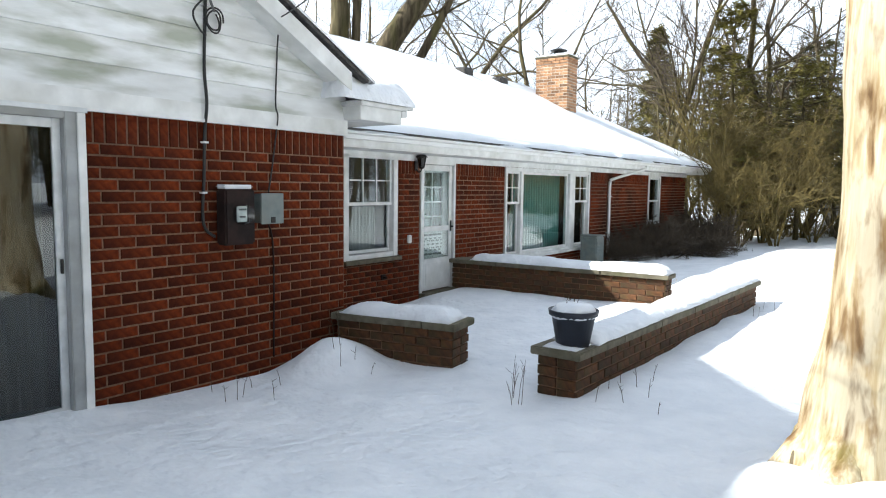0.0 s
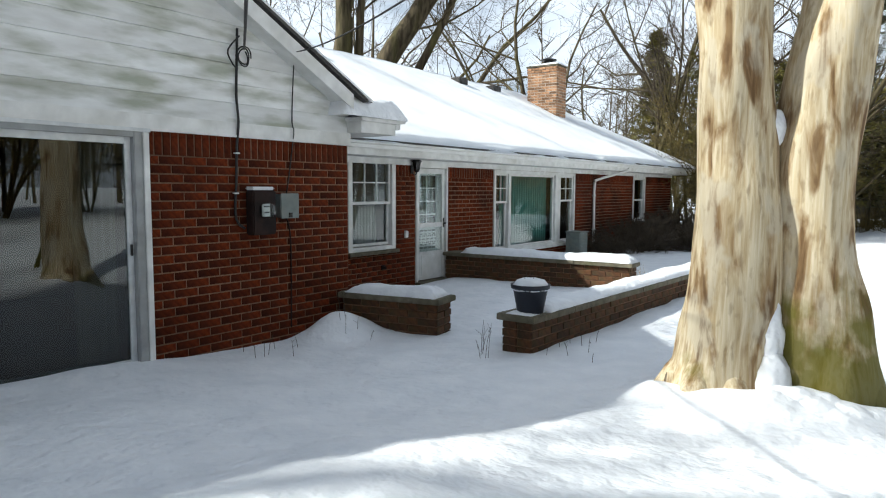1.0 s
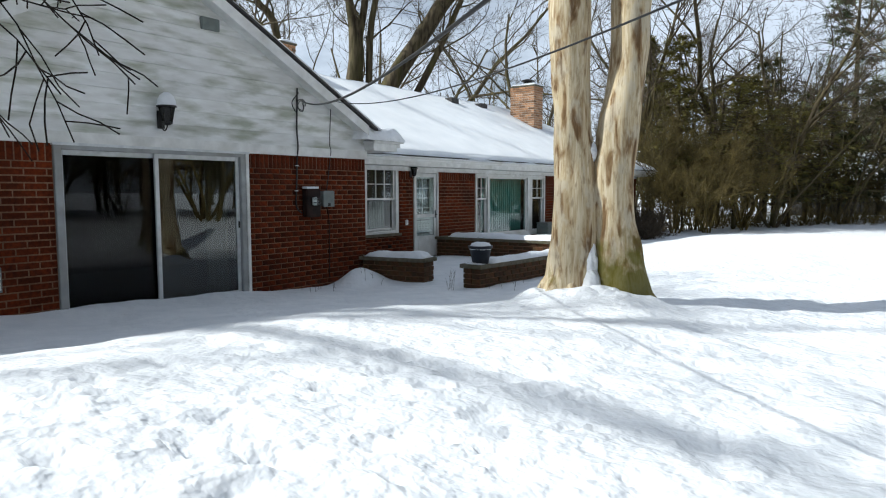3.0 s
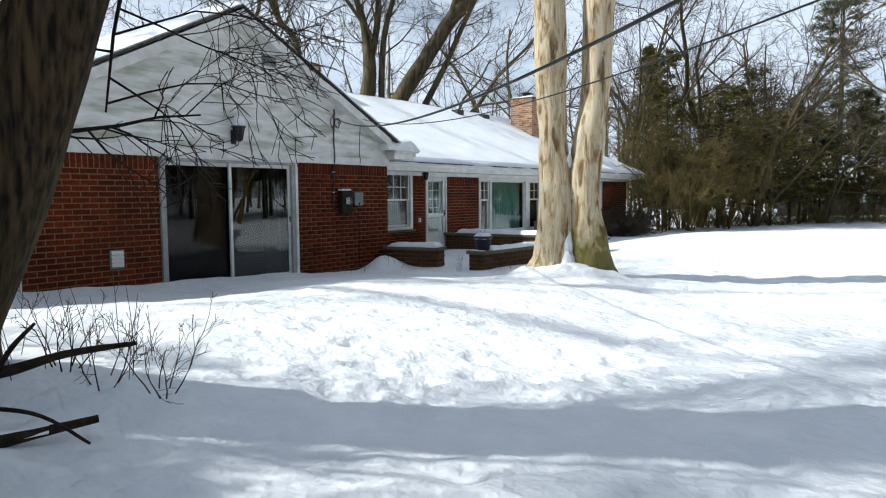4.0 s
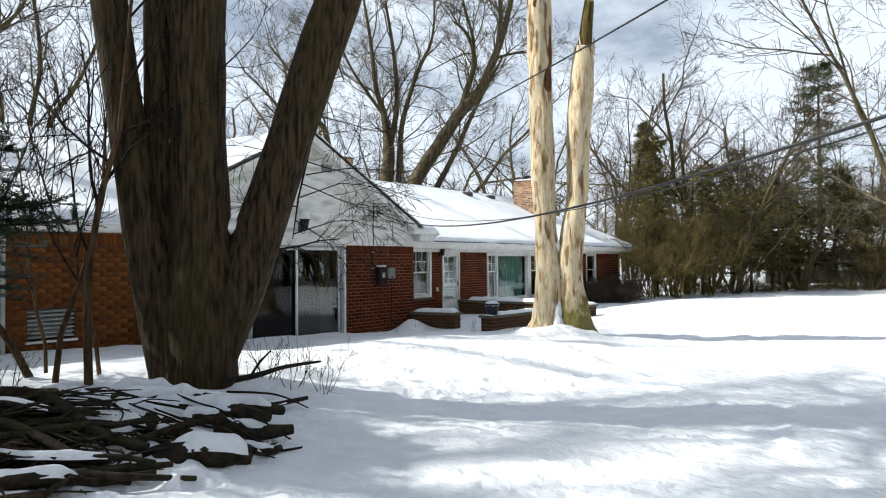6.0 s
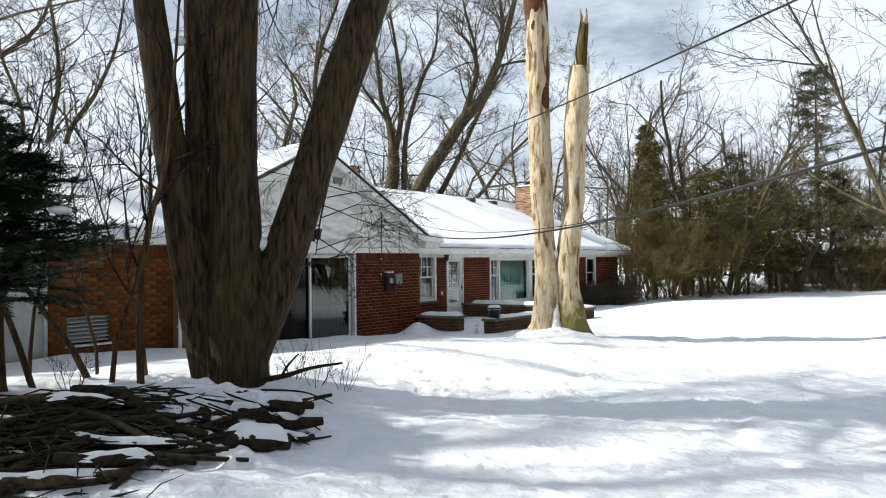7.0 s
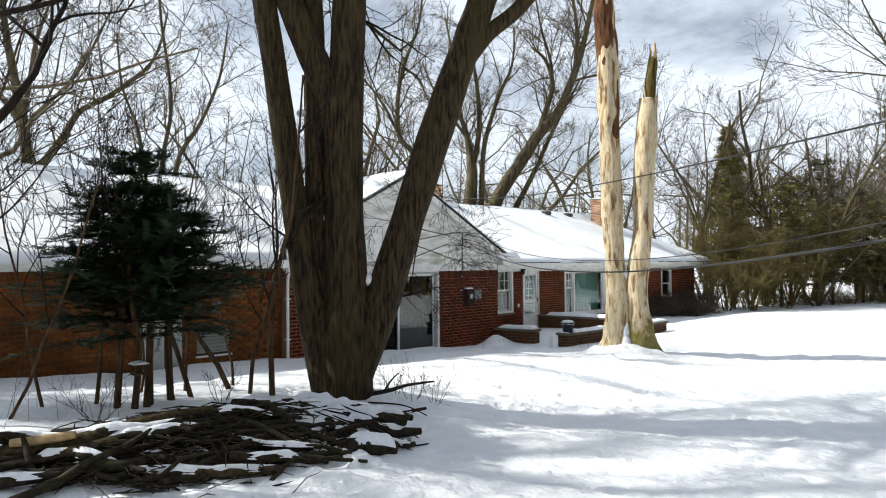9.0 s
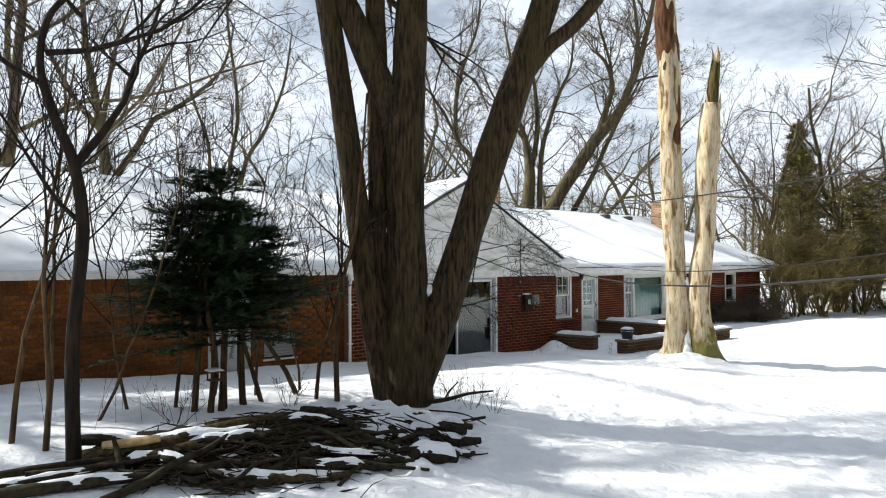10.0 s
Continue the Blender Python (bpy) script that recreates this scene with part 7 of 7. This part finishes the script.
for k, limbs in enumerate(BIG_TREES):
    first = limbs[0][0][0]
    foot = Vector((first[0] - (1.9 if k == 0 else 0.1), first[1] - (1.3 if k == 0 else 0.0), 0.0))
    e = thing("bare_tree", ("huge leaning bare tree with mossy bark", "tall many-stemmed bare tree behind the roof", "tall spreading bare tree behind the garage wing", "crooked bare tree behind the gable", "thin many-stemmed bare tree behind the wing")[k], "tree", "bare trees", at=foot)
    segs = []
    for i, (pts, rad) in enumerate(limbs):
        pts, rad = [Vector(p) for p in pts], [q * 0.72 for q in rad]
        if i == 0 or pts[0].z < 7 and k == 4:
            pts, rad = [Vector((foot.x if i == 0 else pts[0].x, foot.y if i == 0 else pts[0].y, -0.2))] + pts, [rad[0] * 1.25] + rad
        p, r = smooth_line(pts, rad, 4)
        v, f = tube_data([q - foot for q in p], r, 10, wobble=0.15)
        mesh_object("trunk" if i == 0 else "limb", v, f, GREY_BARK, e, True)
        for j in range(2, len(p)):
            for _ in range(1 if r[j] < 0.2 else j % 2):
                if p[j].z > 6.5:
                    d = (p[j] - p[j - 1]).normalized()
                    w = d + Vector((rg.gauss(0, 0.7), rg.gauss(0, 0.7), rg.gauss(0.15, 0.4)))
                    spread(rg, p[j], w, rg.uniform(1.4, 3.8), min(0.045, r[j] * 0.45), 1, 4, segs, (0, 5, 5, 3, 0), 0.06, 0.36)
    segs_mesh("crown", segs, GREY_BARK, e, lambda q: True, 0.006, foot)
for way, at_, h, r, s in (((0.3, 0.35, 1.0), (-5.0, 22.0, 0), 11, 0.18, 215), ((-0.22, 0.1, 1.0), (10.8, 15.2, 0), 13, 0.13, 216)):
    bare_tree("leaning bare tree with mossy bark", s, h, r, 1, 4, (9, 6, 5, 4, 0), way, group="bare trees", at=at_, up=0.10, least=0.008, bend=0.18, first=0.28)
rg = random.Random(404)
SPOTS = [(-23, 16), (-14.5, 24), (-22, 26), (-27, 9), (-28, -2), (-22, -14), (-29, -20), (-6.5, 30), (-2.5, 31), (-11, 34), (-16, 30), (-1.0, 27.5),
         (10.5, 36), (13, 33), (17, 38), (-6, 41), (22, 35), (-26, 32), (-33, 18)]
for i, (x, y) in enumerate(SPOTS):
    s = rg.uniform(0.8, 1.15)
    copy_thing(VARIANTS[i % 6], Matrix.LocRotScale((x, y, -0.05), Euler((0, 0, rg.uniform(0, 6.28))), (s, s, s * rg.uniform(0.9, 1.1))))

for x, y, s in ((0.2, 30.5, 0.75), (2.8, 33.0, 0.7), (-1.5, 34.0, 0.8), (4.4, 39.5, 0.7), (1.5, 40.0, 0.75), (6.6, 41.0, 0.6), (-0.6, 24.0, 0.7)):
    copy_thing(VARIANTS[int(y) % 6], Matrix.LocRotScale((x, y, -0.05), Euler((0, 0, x * 5)), (s, s, s)))

# thicket along the wood's edge: thin stems, open at the foot, fine twigs above
SHRUBS = []
for k in range(4):
    SHRUBS.append(bare_tree("many-stemmed olive-brown bare shrub at the wood's edge", 300 + k, (4.4, 3.6, 5.2, 3.0)[k], (0.055, 0.045, 0.065, 0.04)[k], (6, 5, 5, 7)[k], 4, (8, 6, 4, 2, 0), mat=OLIVE_TWIG, twig=OLIVE_TWIG, group="thicket shrubs", up=0.07, spread_=0.42, least=0.0045,
                            at=((0.2, 20.2, 0), (1.6, 21.6, 0), (0.9, 24.0, 0), (0.0, 17.4, 0))[k], angle=(22, 62), shrink=0.52, first=0.30, bend=0.3))
for i in range(30):
    if i < 14:      # edge beside the house end
        x, y = rg.uniform(-1.6, 1.2), 18.0 + 9 * i / 14 + rg.uniform(-0.8, 0.8)
        s = rg.uniform(0.6, 1.05)
    else:           # edge at the far end of the lawn
        x, y = 1.5 + 13 * (i - 14) / 16 + rg.gauss(0, 0.5), 31.0 + 0.35 * (i - 14) + rg.uniform(-1.5, 3.0)
        s = rg.uniform(0.55, 0.95)
    copy_thing(SHRUBS[i % 4], Matrix.LocRotScale((x, y, -0.1), Euler((0, 0, rg.uniform(0, 6.28))), (s, s, s * rg.uniform(0.9, 1.25))))
# dark many-stemmed trees standing free before the neighbour's house
for x, y, s in ((4.4, 29.0, 0.42), (7.6, 32.0, 0.45), (2.3, 23.6, 0.36)):
    copy_thing(VARIANTS[2], Matrix.LocRotScale((x, y, -0.1), Euler((0, 0, x * 4)), (s, s, s)))
# low brush and fallen sticks on the snow under the trees
v, f = [], []
for _ in range(420):
    x = rg.uniform(-2.0, 13.0)
    y = 23.5 + 0.75 * max(0.0, x) + rg.uniform(0, 9)
    b = Vector((x, y, -0.12))
    for _ in range(rg.randrange(3, 7)):
        tube_data([b, b + Vector((rg.gauss(0, 0.25), rg.gauss(0, 0.25), rg.uniform(0.15, 0.5))), b + Vector((rg.gauss(0, 0.5), rg.gauss(0, 0.5), rg.uniform(0.3, 1.1)))], [0.012, 0.009, 0.004], 3, v, f, cap=False)
tagged(mesh_object("low_brush", v, f, OLIVE_TWIG), "low bare brush standing in snow under the trees", "brush", kind="stuff")
# woods on the open side of the yard, mirrored in the windows
for i in range(34):
    x, y, s = rg.uniform(22, 40), -34 + 2.1 * i + rg.uniform(-1, 1), rg.uniform(2.0, 3.0)
    copy_thing(SHRUBS[i % 3], Matrix.LocRotScale((x, y, 0), Euler((0, 0, rg.uniform(0, 6.28))), (s, s, s)))
    if i % 2:
        s = rg.uniform(1.5, 2.3)
        copy_thing(FIR, Matrix.LocRotScale((x + 5, y + 1, 0), Euler((0, 0, rg.uniform(0, 6.28))), (s, s, s * 1.3)))
# tall trees added up-sun, out of view, so their crowns dapple the snow
for x, y, s, k in ((-5.0, -21.5, 1.4, 0), (-14.5, -13.6, 1.6, 3), (-12.8, -17.2, 1.6, 0), (-11.5, -25.0, 1.6, 3), (-3.5, -27.5, 1.5, 2), (-8.0, -23.0, 1.45, 0)):
    copy_thing(VARIANTS[k], Matrix.LocRotScale((x, y, 0), Euler((0, 0, x + y)), (s, s, s)))
# an evergreen also added out of view, for denser shade on the near snow
for x, y, s, up_ in ((-6.0, -21.3, 0.75, 2.9),):
    copy_thing(FIR, Matrix.LocRotScale((x, y, 0), Euler((0, 0, x + y)), (s, s, s * up_)))
STRAW = bare_tree("tan bare shrub with fine upright twigs", 320, 3.0, 0.04, 16, 3, (8, 6, 4, 0), mat=TAN_TWIG, twig=TAN_TWIG, group="straw shrubs", up=0.12, spread_=0.5, least=0.006, at=(8.2, 34.0, 0), angle=(12, 40), shrink=0.55, first=0.15)
for x, y, s in ((9.6, 34.5, 1.1), (11.0, 33.5, 1.2), (12.6, 34.4, 1.0), (14.2, 34, 1.2), (7.2, 35.5, 0.9)):
    copy_thing(STRAW, Matrix.LocRotScale((x, y, 0), Euler((0, 0, x)), (s, s, s)))
# low dark shrubs against the house end
HEDGE = bare_tree("low dark brown twiggy shrub by the house wall", 330, 1.25, 0.022, 18, 3, (8, 6, 4, 0), mat=TWIG, twig=TWIG, group="low shrubs", up=0.02, spread_=0.9, least=0.004, at=(-0.8, 11.9, 0), angle=(20, 60), shrink=0.55, first=0.12)
for x, y, s in ((-0.8, 13.2, 1.0), (-0.5, 14.6, 1.05), (-0.8, 15.9, 1.1), (0.1, 13.6, 0.8), (-1.1, 10.6, 0.6)):
    copy_thing(HEDGE, Matrix.LocRotScale((x, y, 0.0), Euler((0, 0, x * 7 + y)), (s, s, s)))

# far woods all round, and beyond them a grey line of trees
v, f = [], []
for i in range(720):
    a = rg.uniform(0, 2 * math.pi) if i < 560 else rg.uniform(1.10, 1.75)      # denser beyond the far end of the lawn
    d = rg.uniform(42, 95)
    c = Vector((math.cos(a) * d, 5 + math.sin(a) * d, 0))
    h = rg.uniform(8, 17) * (0.75 if c.x > -3 and c.y > 20 else 1.0)
    lean = Vector((rg.gauss(0, 0.06), rg.gauss(0, 0.06), 1))
    tube_data([c, c + lean * h * 0.5, c + lean * h], [0.16, 0.10, 0.02], 4, v, f, cap=False)
    for _ in range(26):
        t = rg.uniform(0.12, 0.95)
        q = c + lean * h * t
        b = q + Vector((rg.gauss(0, 1.5), rg.gauss(0, 1.5), rg.uniform(0.4, 3.0))) * (1.2 - t)
        tube_data([q, b], [0.05, 0.015], 3, v, f, cap=False)
        for _ in range(5):
            w = q.lerp(b, rg.uniform(0.3, 1))
            tube_data([w, w + Vector((rg.gauss(0, 0.7), rg.gauss(0, 0.7), rg.uniform(0.2, 1.3)))], [0.018, 0.008], 3, v, f, cap=False)
tagged(mesh_object("far_woods", v, f, GREY_BARK), "bare grey-brown woods in the distance", "woods", kind="stuff")

# neighbour's low house among the trees
nb = thing("neighbour_house", "low distant house with a snowy roof among trees", "house", at=(5.4, 44, 0))
boxes("house_wall", [((-6, 0, -0.3), (6, 7, 2.5))], NEAR_BLACK, nb)
for k in range(3):
    win = boxes("window_frame", [((-4.4 + k * 3.4, -0.06, 0.9), (-3.0 + k * 3.4, 0.02, 2.0))], WHITE, nb)
    boxes("pane", [((-4.3 + k * 3.4, -0.08, 0.98), (-3.1 + k * 3.4, -0.055, 1.92))], GLASS, win)
slab("roof", [(-6.6, -0.7, 2.4), (6.6, -0.7, 2.4), (6.6, 3.5, 4.3), (-6.6, 3.5, 4.3)], 0.15, ROOF_SNOW, nb)
slab("roof", [(-6.6, 7.7, 2.4), (6.6, 7.7, 2.4), (6.6, 3.5, 4.3), (-6.6, 3.5, 4.3)], 0.15, ROOF_SNOW, nb)

# ---- bricks of the house walls ----
GABLE_RIGHT = layout(SLIDE[1], G_R, -0.02, 24, [], 1.97, 2.19)
shared = {}
rg = random.Random(61)
for s, e_, b, t in GABLE_RIGHT:
    key = (round(e_ - s, 3), round(t - b, 3))
    if key not in shared:
        shared[key] = brick_block(key[0], key[1], 0.05)
        shared[key].materials.append(BRICK)
    lay(shared[key], wall_gable, Matrix.Translation((rg.uniform(0.004, 0.012), (s + e_) / 2, (b + t) / 2)))


def lay_bricks(pieces, x, seed, mat, wall, lo, hi):
    """Single bricks between lo and hi along the wall, the rest joined."""
    kept, rest = [], []
    for q in pieces:
        (kept if lo < (q[0] + q[1]) / 2 < hi and len(kept) < 290 else rest).append(q)
    for s, e_, b, t in kept:
        key = (round(e_ - s, 3), round(t - b, 3), mat.name)
        if key not in shared:
            shared[key] = brick_block(key[0], key[1], 0.05)
            shared[key].materials.append(mat)
        lay(shared[key], wall, Matrix.Translation((x + rg.uniform(0.004, 0.012), (s + e_) / 2, (b + t) / 2)))
    brick_mesh(rest, x, seed, "bricks", mat, wall)


brick_mesh(layout(G_L, SLIDE[0], -0.02, 24, [], 1.97, 2.19), 0.0, 5, "bricks", BRICK, wall_gable)
lay_bricks(layout(0.0, MAIN_END, -0.10, 27, [WIN1, DOOR, BIGWIN, WIN3], 1.88, 2.09), MAIN_X, 6, BRICK, wall_main, 0.0, 3.2)
lay_bricks(layout(WING_END, G_L, -0.10, 30, [WING_DOOR, WING_VENT], 2.08, 2.32), WING_X, 7, WING_BRICK, wall_wing, -10.2, -7.4)
